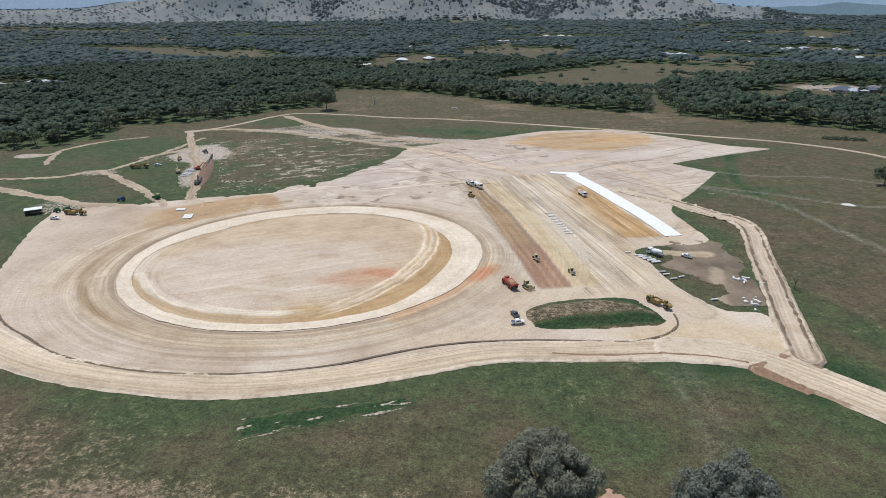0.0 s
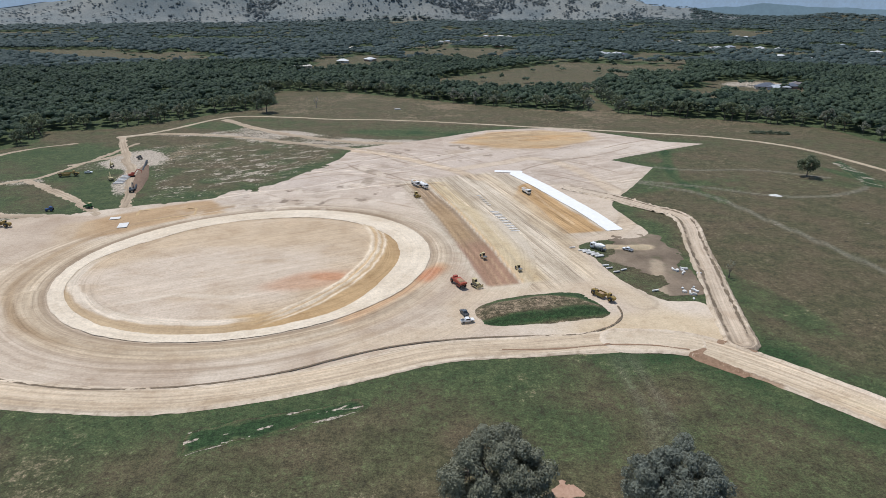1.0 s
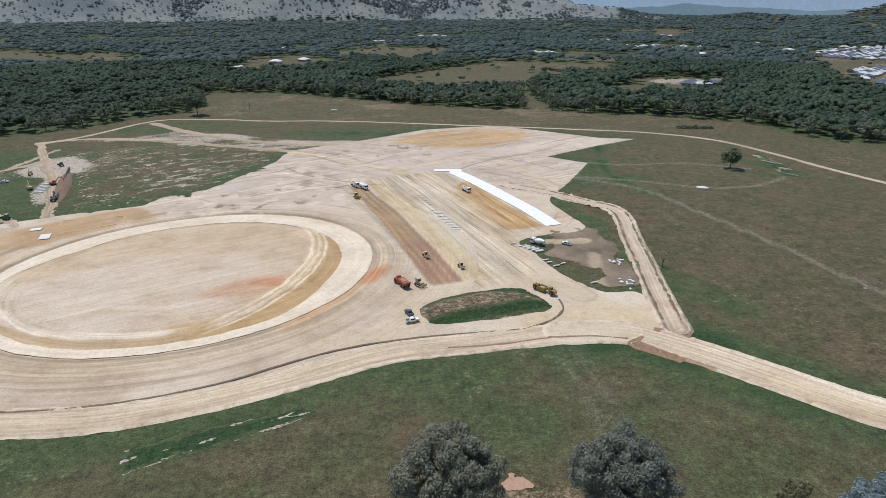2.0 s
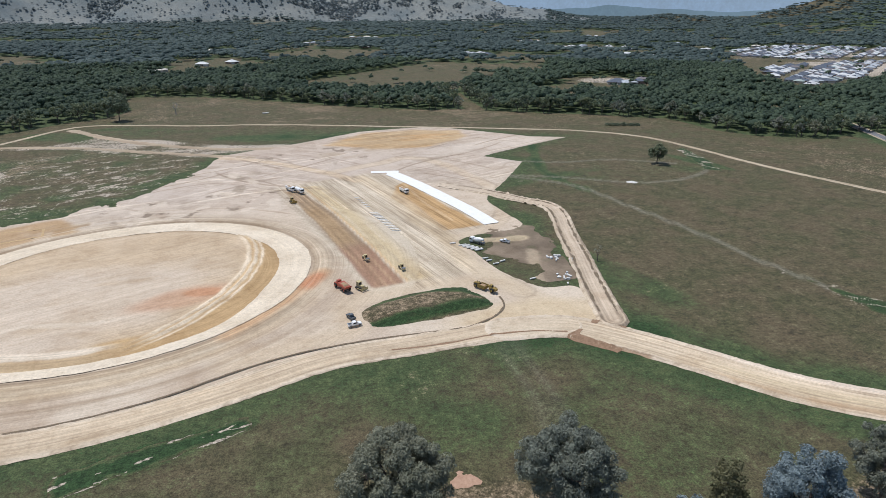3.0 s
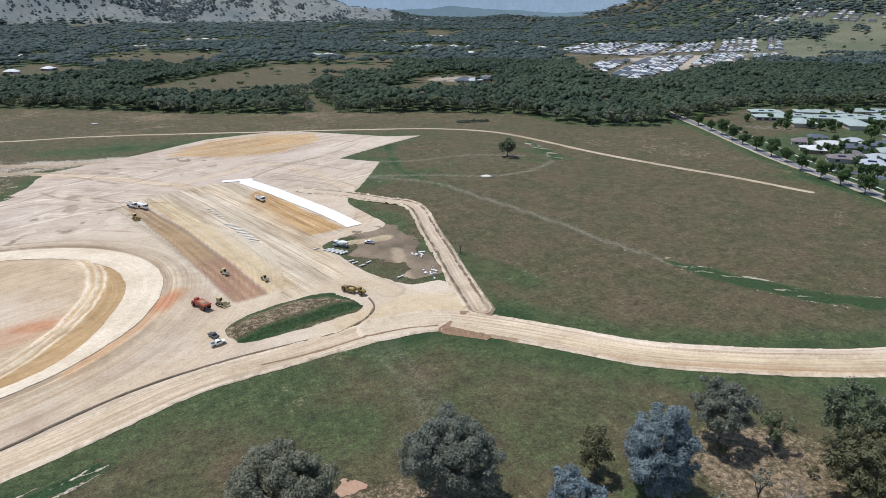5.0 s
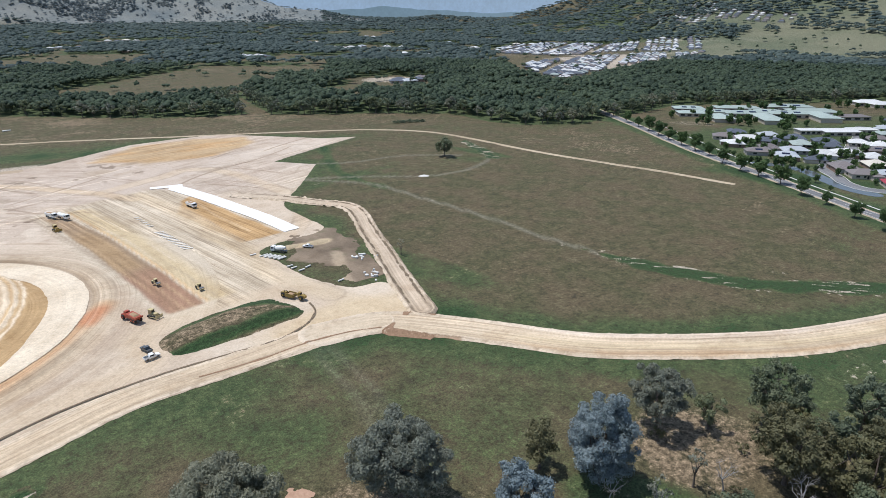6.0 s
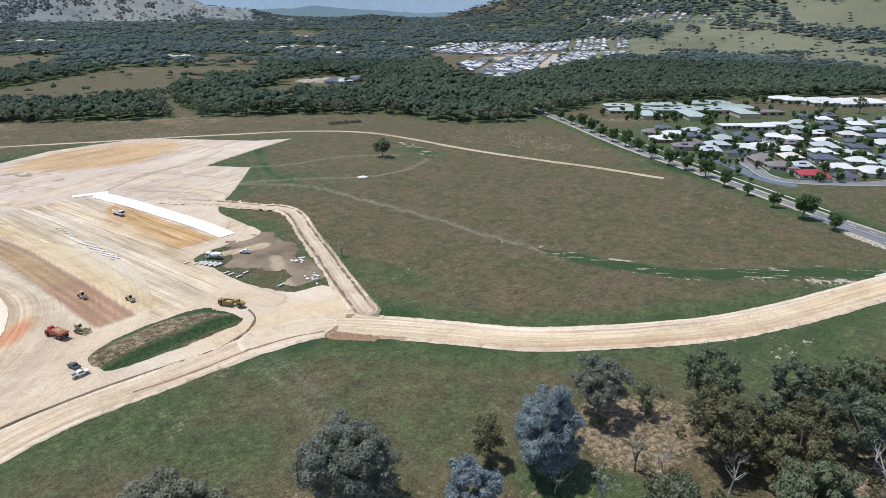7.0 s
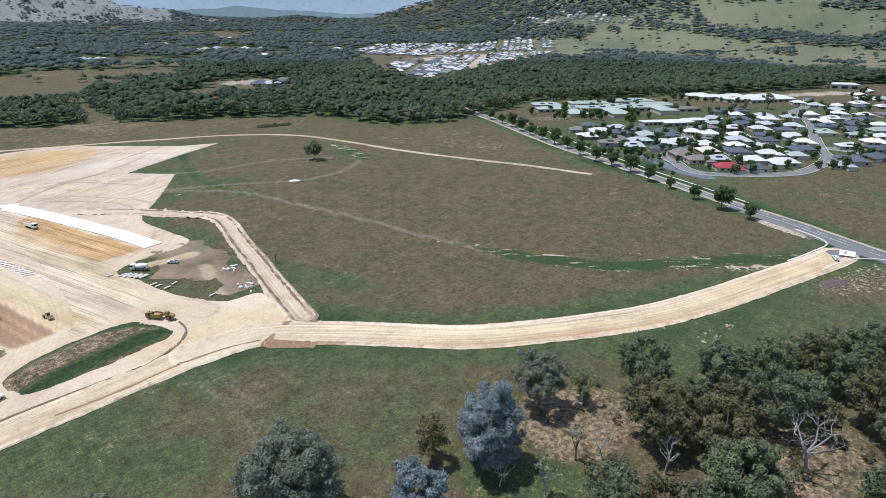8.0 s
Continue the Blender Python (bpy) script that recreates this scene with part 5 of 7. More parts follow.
k = ~wooded(x, y) & (inside(WOOD_EDGE, x, y) < 0) & (rng.uniform(size=len(x)) < 0.42)
x, y = x[k], y[k]
joined_woods("scattered_trees", "scattered paddock trees and shelter rows", x, y, rng.uniform(9, 17, len(x)), rng.uniform(8, 15, len(x)), rng, (6, 18), 0.2)


x, y = scatter(rng, 1550, 3300, 15, 52, 88)
k = ~wooded(x, y) & (inside(WOOD_EDGE, x, y) < 0) & ((fbm(x, y, 150, 2, 119) > 0.34) | (rng.uniform(size=len(x)) < 0.012))
for c in CLEARINGS[7:9]:
    k &= inside(c, x, y) > 0
x, y = x[k], y[k]
joined_woods("hill_groves", "groves of trees on the green eastern slopes", x, y, rng.uniform(14, 22, len(x)), rng.uniform(11, 17, len(x)), rng, (4, 10), 0.25, HAZED_FAR_WOODS)


# ---- undergrowth of the copse
bush = gum_tree("shrub", 90, 3.2, 4.2, OLIVE, "low olive shrub in dry grass under the gums", 118, 52, 9, 0.4, 0.05, 0.9, group="undergrowth")
rng = np.random.default_rng(9)
for k in range(34):
    u, v = rng.uniform(0, 1), rng.normal() * 11
    px, py = 112 + 88 * u + v * 0.55, 56 - 48 * u + v * 0.8
    ob = copy_thing(bush, pose(px, py, float(relief(np.array([px]), np.array([py]))[0]), 0, 0, rng.uniform(0, 360)))
    ob.scale = [rng.uniform(0.5, 1.5)] * 3
reeds = gum_tree("reed_bed", 91, 2.6, 9, GUM, "dark reed clump at a wet hollow in the paddock", 350, 552, 14, 0.6, 0.02, 1.0)
for px, py in ((343, 555), (357, 550), (337, 557), (363, 548)):
    copy_thing(reeds, pose(px, py, 0, 0, 0, px)).scale = (1.4, 1.1, 0.8)


# ---------------------------------------------------------------- features of the site
def asphalt_material(name, dark=0.075):
    n = Nodes(name, 0.9)
    c = n.mix(n.noise(9, 5, 0.7), (dark * 0.85, dark * 0.86, dark * 0.9), (dark * 1.35, dark * 1.35, dark * 1.38))
    c = n.mix(1.0, c, n.ramp(n.noise(0.5, 3), (0.3, 0.8), (0.7, 1.1)), "MULTIPLY")
    c = n.mix(1.0, c, n.ramp(n.noise(1.0, 3, 0.6, (0.02, 0.8, 1), "flow"), (0.3, 0.78), (0.6, 1.12)), "MULTIPLY")
    return n.done(c)


def heap_material(name, a, b, size=1.2):
    n = Nodes(name, 0.95)
    f = n.noise(size, 6, 0.72)
    n.bump(f, 0.8, 0.3)
    return n.done(n.mix(n.ramp(f, (0.3, 0.0), (0.7, 1.0)), a, b))


ASPHALT = asphalt_material("asphalt", 0.15)
STREET = asphalt_material("street_asphalt", 0.17)
LIME = heap_material("white_lime", (0.70, 0.69, 0.67), (0.80, 0.79, 0.77), 3.0)
CONCRETE = plain_material("concrete", (0.72, 0.70, 0.66), 0.85, wear=0.2)
WHITE_PAINT = plain_material("white_paint", (0.78, 0.78, 0.76), 0.5, wear=0.12)
SPOIL = heap_material("brown_spoil", (0.13, 0.085, 0.058), (0.27, 0.185, 0.13))
SAND = heap_material("sand", (0.34, 0.265, 0.17), (0.47, 0.375, 0.25))
BURNT = heap_material("burnt_earth", (0.07, 0.055, 0.055), (0.15, 0.115, 0.11))
DARK = plain_material("dark_rubber", (0.03, 0.03, 0.03), 0.8, wear=0.3)
STEEL = plain_material("steel", (0.30, 0.30, 0.31), 0.5, 0.6)
BLACK_PIPE = plain_material("black_pipe", (0.025, 0.025, 0.028), 0.5)


def strip_f(x, y):
    d, s, o = along([(118, 283)] + STRIP, x, y)
    s = s - 17.5
    top = inside([(69, 430), (70, 436), (90, 432), (88, 424), (82, 414), (80, 428)], x, y)
    body = np.maximum(d - 4.9 - 0.004 * s, -s)
    return np.minimum(body, top) + 0.2 * fbm(x, y, 3, 3, 131)


sheet("lime_strip", strip_f, (60, 128, 290, 442), 0.9, lambda x, y: relief(x, y) + 0.42, lambda x, y: colour_of(x, WHITE), pad_flow,
      "bright white strip of spread lime", "lime strip", LIME)


def mound_f(x, y):
    return inside(curve_points(MOUND, True), x, y) + 0.7 * fbm(x, y, 5, 4, 133)


def mound_z(x, y):
    d = -inside(curve_points(MOUND, True), x, y)
    return relief(x, y) + 0.1 + 2.3 * smooth(0, 8, d) + 0.2 * fbm(x, y, 4, 3, 135) * smooth(0, 3, d)


mound = sheet("grassy_mound", mound_f, (24, 86, 194, 232), 0.9, mound_z, lambda x, y: colour_of(x, TAN), pad_flow,
              "long low mound of topsoil with green grass on one flank", "mound", GRASS)
co = np.empty(len(mound.data.vertices) * 3, np.float32)
mound.data.vertices.foreach_get("co", co)
mx, my = co.reshape(-1, 3)[:, 0], co.reshape(-1, 3)[:, 1]
run = along([(30, 201), (45, 203.5), (62, 206), (82, 209)], mx, my)
flank = 1 - smooth(1.2, 4.0, run[0] + 1.2 * fbm(mx, my, 5, 3, 137))
rim = np.maximum(blob(mx, my, 70, 222, 14, 5, -20), 0.7 * (1 - smooth(0.6, 2.4, np.abs(inside(curve_points(MOUND, True), mx, my) + 1.5))) * smooth(214, 219, my))
green, comb = np.maximum(flank, rim), fbm(turned(mx, my, 8)[0] * 0.2, turned(mx, my, 8)[1] * 1.2, 3.0, 3, 149)
attribute(mound.data, "cover", np.stack([0.02 + 0.35 * comb + 1.15 * green, -0.06 + 0.3 * comb - 0.7 * green, 0.45 - 0.3 * comb - 0.9 * green], -1))

DRAIN = curve_points([(-200, 238), (-174, 205.5), (-153, 190.5), (-136.6, 180), (-112.6, 171.7), (-92.4, 168.6), (-74, 168.2), (-56, 170.4), (-38, 175), (-20, 182.5), (-0.6, 188.5), (19.5, 191), (39.6, 191.4),
                      (59.5, 190.8), (70, 193), (78.6, 197.6), (84, 204.5), (85, 212)])
DITCH = heap_material("dug_edge", (0.11, 0.085, 0.06), (0.22, 0.165, 0.11))
sheet("drain_edge", lambda x, y: along(DRAIN, x, y)[0] - 0.42 + 0.2 * fbm(x, y, 3, 3, 139), (-205, 90, 164, 242), 0.5, lambda x, y: relief(x, y) + 0.44,
      lambda x, y: colour_of(x, BROWN), pad_flow, "thin dark cut edge along the haul road", "drain", DITCH)


def heap(name, label, x, y, length, width, tall, turn, material, seed):
    """A long heap of loose earth with an uneven crest."""
    us, vs = np.linspace(-1, 1, 26), np.linspace(-1, 1, 14)
    u, v = (a.ravel() for a in np.meshgrid(us, vs))
    rr = np.hypot(u, v)
    k = np.maximum(np.abs(u), np.abs(v)) / np.maximum(rr, 1e-6)
    u, v = u * k, v * k
    c, s = math.cos(radians(turn)), math.sin(radians(turn))
    lx, ly = u * length / 2 * (1 + 0.12 * fbm(u, v, 0.8, 2, seed)), v * width / 2 * (1 + 0.2 * fbm(u, v, 0.7, 2, seed + 1))
    px, py = lx * c - ly * s, lx * s + ly * c
    z = tall * np.clip(1 - np.hypot(u, v), 0, 1) ** 0.8 * (1 + 0.4 * fbm(px, py, 5, 3, seed)) - 0.15
    me = mesh_of(name, np.stack([px, py, z], -1), grid_faces(26, 14), material)
    ob = new(name, me)
    ob.matrix_world = pose(x, y, float(relief(np.array([x]), np.array([y]))[0]) + 0.2)
    return tagged(ob, label, "earth heap")


heap("spoil_mound", "long brown mound of trench spoil", -183, 437, 90, 9, 3.0, 106, SPOIL, 3)
heap("sand_mound", "low mound of yellow sand beside the mixer", 103, 277, 11, 6, 1.3, 10, SAND, 5)
heap("sand_mound", "low mound of yellow sand beside the ute", 117, 275, 13, 6, 1.2, -6, SAND, 7)

heap("rock_pile", "small pile of pale rock in the brown paddock", 237, 356, 8, 4, 1.0, -30, CONCRETE, 11)
heap("burnt_heap", "flat dark heap of burnt scrub by the road mouth", 297, 38, 15, 7, 0.6, -30, BURNT, 9)


# ---- dug edges, cut banks and stained soil
RED_CUT = heap_material("red_brown_cut", (0.19, 0.115, 0.07), (0.33, 0.215, 0.14))
RED_SOIL = heap_material("salmon_soil", (0.34, 0.205, 0.138), (0.49, 0.325, 0.235))
for at in (-3.4, 3.4):
    sheet("furrow", lambda x, y: np.maximum(np.abs(along(SIDE, x, y)[2] - at + 0.5 * fbm(x, y, 12, 3, 151)) - 0.42 + 0.75 * fbm(x, y, 3.0, 3, 152), np.maximum(30 - along(SIDE, x, y)[1], along(SIDE, x, y)[1] - 218)),
          (108, 172, 172, 392), 0.5, lambda x, y: road_z(SIDE, 5.9, 0.40, 1.1)(x, y) + 0.06, lambda x, y: colour_of(x, BROWN), pad_flow, "broken dark furrow along the side road", "furrow", DITCH)


def mouth_z(x, y):
    """The upper of the surfaces that meet at the road mouth."""
    return np.maximum(np.maximum(road_z(HAUL, 7.2, 0.34, 0.25)(x, y), road_z(ACCESS, 8.8, 0.42, 0.6)(x, y)), pad_z(x, y))


BANK = curve_points([(34, 182.6), (45, 181.8), (57, 181.7), (68, 183), (79, 182.4), (88, 181.2), (98, 177.6)])
sheet("bank_edge", lambda x, y: along(BANK, x, y)[0] - 0.40 + 0.35 * fbm(x, y, 4, 3, 153), (0, 108, 160, 190), 0.45, lambda x, y: mouth_z(x, y) + 0.06, lambda x, y: colour_of(x, BROWN), pad_flow,
      "thin red-brown cut edge along the haul road", "bank", RED_CUT)
for outline in ([(96.1, 174.1), (99.2, 176.2), (104, 178.3), (104.5, 177.4), (101.3, 174.7), (105.4, 168.6), (111, 160.5), (108.2, 159.8), (102.3, 166), (97.5, 171)],
                [(109.9, 181.3), (116.8, 185.5), (118.3, 182), (121.4, 173.8), (119.6, 172.8), (115.1, 181.2), (111.2, 179.6)]):
    sheet("cut_bank", lambda x, y: inside(outline, x, y) + 0.5 * fbm(x, y, 3, 3, 155), (90, 140, 140, 195), 0.5, lambda x, y: mouth_z(x, y) + 0.06, lambda x, y: colour_of(x, BROWN), pad_flow,
          "damp red-brown cut where the roads meet", "bank", RED_CUT)
sheet("red_soil_patch", lambda x, y: np.hypot((x - 38.3) / 1.25, y - 115.8) - 2.3 + 2.2 * fbm(x, y, 3, 4, 157), (32, 45, 110, 122), 0.4, lambda x, y: relief(x, y) + 0.12, lambda x, y: colour_of(x, RED), pad_flow,
      "bare salmon soil beside the old gum", "soil", RED_SOIL)


# ---- slabs and pipes
def slab(name, label, category, x, y, sx, sy, sz, turn, material, group="", lift=0.25):
    bm = bmesh.new()
    box(bm, 0, 0, 0, sx, sy, sz, min(sz, sx, sy) * 0.12)
    ob = part(name, bm, material)
    ob.matrix_world = pose(x, y, float(relief(np.array([x]), np.array([y]))[0]) + lift, 0, 0, turn)
    return tagged(ob, label, category, group)


for k in range(13):
    u = k / 12
    slab("concrete_beam", "pale concrete beam in a row on the clay", "beam", 54.8 + 6.2 * u, 338 - 34 * u, 4.8, 0.75, 0.16, -12, CONCRETE, "row of beams")
for k in range(6):
    u = k / 5
    slab("concrete_beam", "pale concrete beam in a row on the clay", "beam", 49.8 + 3.6 * u, 371 - 20 * u, 2.6, 0.7, 0.16, -12, CONCRETE, "row of beams")
slab("concrete_slab", "pale square concrete slab on orange clay", "slab", -162, 343, 5.5, 4.0, 0.3, 12, CONCRETE)
slab("concrete_slab", "pale square concrete slab on orange clay", "slab", -152.5, 330, 5.0, 8.0, 0.3, 12, CONCRETE)
slab("water_trough", "pale concrete trough in the brown paddock", "trough", 0, 741, 7, 2.5, 0.8, 5, CONCRETE)
for k in range(9):
    slab("concrete_pipe", "long pale concrete box pipe stacked on grass", "pipe", 88.2 + 0.75 * k + (k % 2) * 0.7, 272.5 - 1.05 * k, 4.4, 0.7, 0.5, 10 + (k * 7) % 9, CONCRETE, "stack of pipes")
for x, y, a in [(93.4, 253, 5), (94.2, 250, 8), (96, 245.5, 8), (100, 247.5, 20), (105.5, 225, 12), (84.3, 276.5, 4)]:
    slab("concrete_pipe", "long pale concrete box pipe on grass", "pipe", x, y, 3.0, 0.7, 0.5, a, CONCRETE)
for k in range(22):
    a = random.Random(k)
    x, y = (126 + a.uniform(-5, 6), 243 + a.uniform(-3, 5)) if k % 2 else (119 + a.uniform(-2.5, 4), 222 + a.uniform(-7, 5))
    slab("concrete_block", "white concrete block dumped in the yard", "block", x, y, a.uniform(0.8, 2.4), a.uniform(0.6, 1.1), a.uniform(0.5, 1.0), a.uniform(0, 180), CONCRETE, "dumped blocks", 0.1)
for k in range(6):
    slab("white_pipe", "white plastic pipe stacked beside the trench", "pipe", -194.5 + 0.5 * k, 442 - 4.2 * k, 6.5, 0.8, 0.7, 8, WHITE_PAINT, "trench pipes")
bm = bmesh.new()
tube(bm, (-197, 487, 1.0), (-173.5, 401, 1.0), 0.75, sides=10)
tagged(part("trench_pipe", bm, BLACK_PIPE), "long black pipe beside the open trench", "pipe")

# ---- formed rectangle on the orange pad
for ax, ay, bx, by in [(-154, 358, -122, 360), (-147, 336, -119, 347), (-122, 360, -119, 347), (-154, 358, -152, 348)]:
    road("scraped_line", [(ax, ay), (bx, by)], 0.8, 0.33, (0.50, 0.38, 0.23), (0.44, 0.33, 0.19), "paler scraped line on orange clay", 0, "scrape", 0.3, 0.7)

# ---- sealed road with its lines, kerbs and verge
road("sealed_road", TARMAC, 4.9, 0.20, (0.1, 0.1, 0.1), (0.1, 0.1, 0.1), "two-lane sealed road with white lines", 0, "road", 0.1, 1.2, ASPHALT)
road("road_verge", TARMAC, 6.3, 0.12, (0.45, 0.40, 0.32), (0.40, 0.34, 0.27), "gravel shoulder of the sealed road", 0, "verge", 0.8, 1.2)
road("sealed_lane", curve_points([(384, 108), (371, 80), (358, 53), (345, 26), (330, -8), (318, -40)]), 5.2, 0.17, (0.1, 0.1, 0.1), (0.1, 0.1, 0.1), "sealed turning lane beside the road", 0, "road", 0.2, 1.1, ASPHALT)
road("sealed_mouth", curve_points([(338, 44.5), (346, 42), (353, 39.5)]), 6.5, 0.47, (0.1, 0.1, 0.1), (0.1, 0.1, 0.1), "sealed mouth of the access road", 0, "road", 0.5, 1.0, ASPHALT)


def offset_line(pts, off):
    out = []
    for i, (x, y) in enumerate(pts):
        (ax, ay), (bx, by) = pts[max(i - 1, 0)], pts[min(i + 1, len(pts) - 1)]
        n = math.hypot(bx - ax, by - ay)
        out.append((x - (by - ay) / n * off, y + (bx - ax) / n * off))
    return out


def ribbon(name, label, category, pts, width, z0, z1, material, dash=None):
    """A low band of even width along a plan line, whole or in dashes."""
    bm, run = bmesh.new(), 0.0
    for (ax, ay), (bx, by) in zip(pts[:-1], pts[1:]):
        n = math.hypot(bx - ax, by - ay)
        run += n
        if dash and int(run / dash) % 2:
            continue
        px, py = -(by - ay) / n * width / 2, (bx - ax) / n * width / 2
        za, zb = (float(relief(np.array([u]), np.array([v]))[0]) for u, v in ((ax, ay), (bx, by)))
        low = [bm.verts.new(p) for p in ((ax + px, ay + py, za + z0), (ax - px, ay - py, za + z0), (bx - px, by - py, zb + z0), (bx + px, by + py, zb + z0))]
        top = [bm.verts.new(v.co + Vector((0, 0, z1 - z0))) for v in low]
        bm.faces.new(top)
        for i in range(4):
            bm.faces.new((low[i], low[(i + 1) % 4], top[(i + 1) % 4], top[i]))
    return tagged(part(name, bm, material), label, category, kind="structure")


fine_line = curve_points(TARMAC[4:-8], step=2)
for off in (-3.7, 3.7):
    ribbon("edge_line", "white painted road edge line", "road line", offset_line(fine_line, off), 0.22, 0.2, 0.216, WHITE_PAINT)
ribbon("centre_line", "white dashed road centre line", "road line", offset_line(fine_line, 0), 0.22, 0.2, 0.216, WHITE_PAINT, 6)
ribbon("kerb", "new pale concrete kerb at the road mouth", "kerb", curve_points([(310, 60), (320, 57), (333, 54), (345, 51.5), (352, 53), (357.5, 59), (363, 70)]), 0.7, 0.3, 0.75, CONCRETE)
ribbon("kerb", "new pale concrete kerb at the road mouth", "kerb", curve_points([(308, 45), (318, 43), (330, 39), (338, 34), (343, 25), (343, 12)]), 0.7, 0.3, 0.75, CONCRETE)
ribbon("footpath", "pale concrete footpath beyond the avenue", "footpath", curve_points([(400, 105), (424, 155), (448, 205), (478, 262), (510, 315), (560, 400)]), 1.0, 0.0, 0.18, CONCRETE)


# ---------------------------------------------------------------- houses
def roof_material(name, colour):
    n = Nodes(name, 0.55)
    n.bsdf.inputs["Specular IOR Level"].default_value = 0.35
    wave = n.node("TexWave", Scale=2.2, Distortion=0.2)
    n.link(n.place(), wave.inputs["Vector"])
    c = n.mix(n.noise(2.5, 4, 0.7), tuple(v * 0.86 for v in colour), colour)
    c = n.mix(1.0, c, n.ramp(wave.outputs[1], (0.0, 0.86), (0.4, 1.0)), "MULTIPLY")
    c = n.mix(1.0, c, n.ramp(n.node("ObjectInfo").outputs["Random"], (0.0, 0.86), (1.0, 1.08)), "MULTIPLY")
    n.bump(wave.outputs[1], 0.3, 0.05)
    return n.done(c)


ROOFS = {"w": ("white", (0.62, 0.62, 0.61)), "d": ("dark blue-grey", (0.095, 0.11, 0.14)), "l": ("light grey", (0.42, 0.45, 0.48)), "g": ("pale green-grey", (0.36, 0.42, 0.39)),
         "b": ("brown-grey", (0.20, 0.175, 0.17)), "c": ("cream", (0.70, 0.64, 0.55)), "r": ("deep red", (0.34, 0.045, 0.06)), "m": ("pale mint", (0.36, 0.425, 0.39))}
ROOF_MATS = {k: roof_material(v[0].replace(" ", "_") + "_roof", v[1]) for k, v in ROOFS.items()}
BRICKWORK = [plain_material("cream_render", (0.55, 0.48, 0.40), 0.9), plain_material("brown_brick", (0.30, 0.20, 0.15), 0.9), plain_material("grey_render", (0.40, 0.38, 0.36), 0.9)]
GLASS = plain_material("dark_window", (0.03, 0.035, 0.04), 0.12, wear=0.2)
DOOR_PAINT = plain_material("garage_paint", (0.55, 0.53, 0.50), 0.6)
PANEL = plain_material("solar_panel", (0.015, 0.02, 0.05), 0.25, wear=0.2)


def hip(bm, x0, x1, y0, y1, z, pitch=0.42, over=0.55):
    """A hipped roof with a fascia over a rectangle."""
    x0, x1, y0, y1 = x0 - over, x1 + over, y0 - over, y1 + over
    sx, sy = x1 - x0, y1 - y0
    run = min(sx, sy) / 2
    top = z + 0.2 + run * pitch
    if sx >= sy:
        ridge = [(x0 + run, (y0 + y1) / 2, top), (x1 - run * 0.999, (y0 + y1) / 2, top)]
    else:
        ridge = [((x0 + x1) / 2, y0 + run, top), ((x0 + x1) / 2, y1 - run * 0.999, top)]
    low = [bm.verts.new(p) for p in ((x0, y0, z), (x1, y0, z), (x1, y1, z), (x0, y1, z))]
    eave = [bm.verts.new(v.co + Vector((0, 0, 0.2))) for v in low]
    a, b = (bm.verts.new(p) for p in ridge)
    bm.faces.new(low[::-1])
    for i in range(4):
        bm.faces.new((low[i], low[(i + 1) % 4], eave[(i + 1) % 4], eave[i]))
    if sx >= sy:
        for f in ((eave[0], eave[1], b, a), (eave[1], eave[2], b), (eave[2], eave[3], a, b), (eave[3], eave[0], a)):
            bm.faces.new(f)
    else:
        for f in ((eave[0], eave[1], a), (eave[1], eave[2], b, a), (eave[2], eave[3], b), (eave[3], eave[0], a, b)):
            bm.faces.new(f)
    return top


def house(variant, colour, label, group):
    """A single-storey brick house: L plan, hipped roof, garage, doors and windows."""
    L, W = ((17, 12), (15, 13), (19, 11), (14, 11))[variant]
    gl, gw, side = ((6.4, 5.0, 1), (6.2, 4.0, -1), (6.6, 6.0, -1), (6.0, 4.5, 1))[variant]
    ob = thing("house", label, "house", None, group)
    gx = side * (L / 2 - gl / 2)
    bm = bmesh.new()
    box(bm, 0, 0, -0.8, L, W, 3.55)
    box(bm, gx, -W / 2 - gw / 2 + 0.05, -0.8, gl, gw, 3.55)
    part("wall", bm, BRICKWORK[variant % 3], ob)
    bm = bmesh.new()
    top = hip(bm, -L / 2, L / 2, -W / 2, W / 2, 2.74)
    hip(bm, gx - gl / 2, gx + gl / 2, -W / 2 - gw, -W / 2 + gl / 2 + 1, 2.75)
    roof = part("roof", bm, ROOF_MATS[colour], ob, ROOFS[colour][0] + " hipped metal roof")
    bm = bmesh.new()
    box(bm, gx, -W / 2 - gw - 0.01, 0.05, gl * 0.8, 0.1, 2.2)
    part("garage_door", bm, DOOR_PAINT, ob)
    bm = bmesh.new()
    box(bm, gx - side * (gl / 2 + 1.2), -W / 2 - 0.02, 0.05, 1.0, 0.1, 2.1)
    part("front_door", bm, DARK, ob)
    for x, y, sx, sy in ((-side * L * 0.30, -W / 2 - 0.02, 2.2, 0.1), (-side * L * 0.06, -W / 2 - 0.02, 1.4, 0.1), (-L / 2 - 0.02, W * 0.15, 0.1, 1.8), (L / 2 + 0.02, W * 0.2, 0.1, 1.6), (L * 0.2, W / 2 + 0.02, 2.6, 0.1)):
        bm = bmesh.new()
        box(bm, x, y, 0.9, sx, sy, 1.3)
        part("window", bm, GLASS, ob)
    if variant in (1, 2):
        bm = bmesh.new()
        slope = math.atan(0.42)
        box(bm, 0, 0, 0.06, 5.0, 2.0, 0.06, turn=None)
        bmesh.ops.transform(bm, matrix=Matrix.Translation((1.0, W / 4 + 0.2, 2.94 + (W / 4 + 0.35) * 0.42)) @ Matrix.Rotation(-slope, 4, "X"), verts=bm.verts)
        part("solar_panel", bm, PANEL, roof, "dark solar panel")
    return ob


MADE = {}


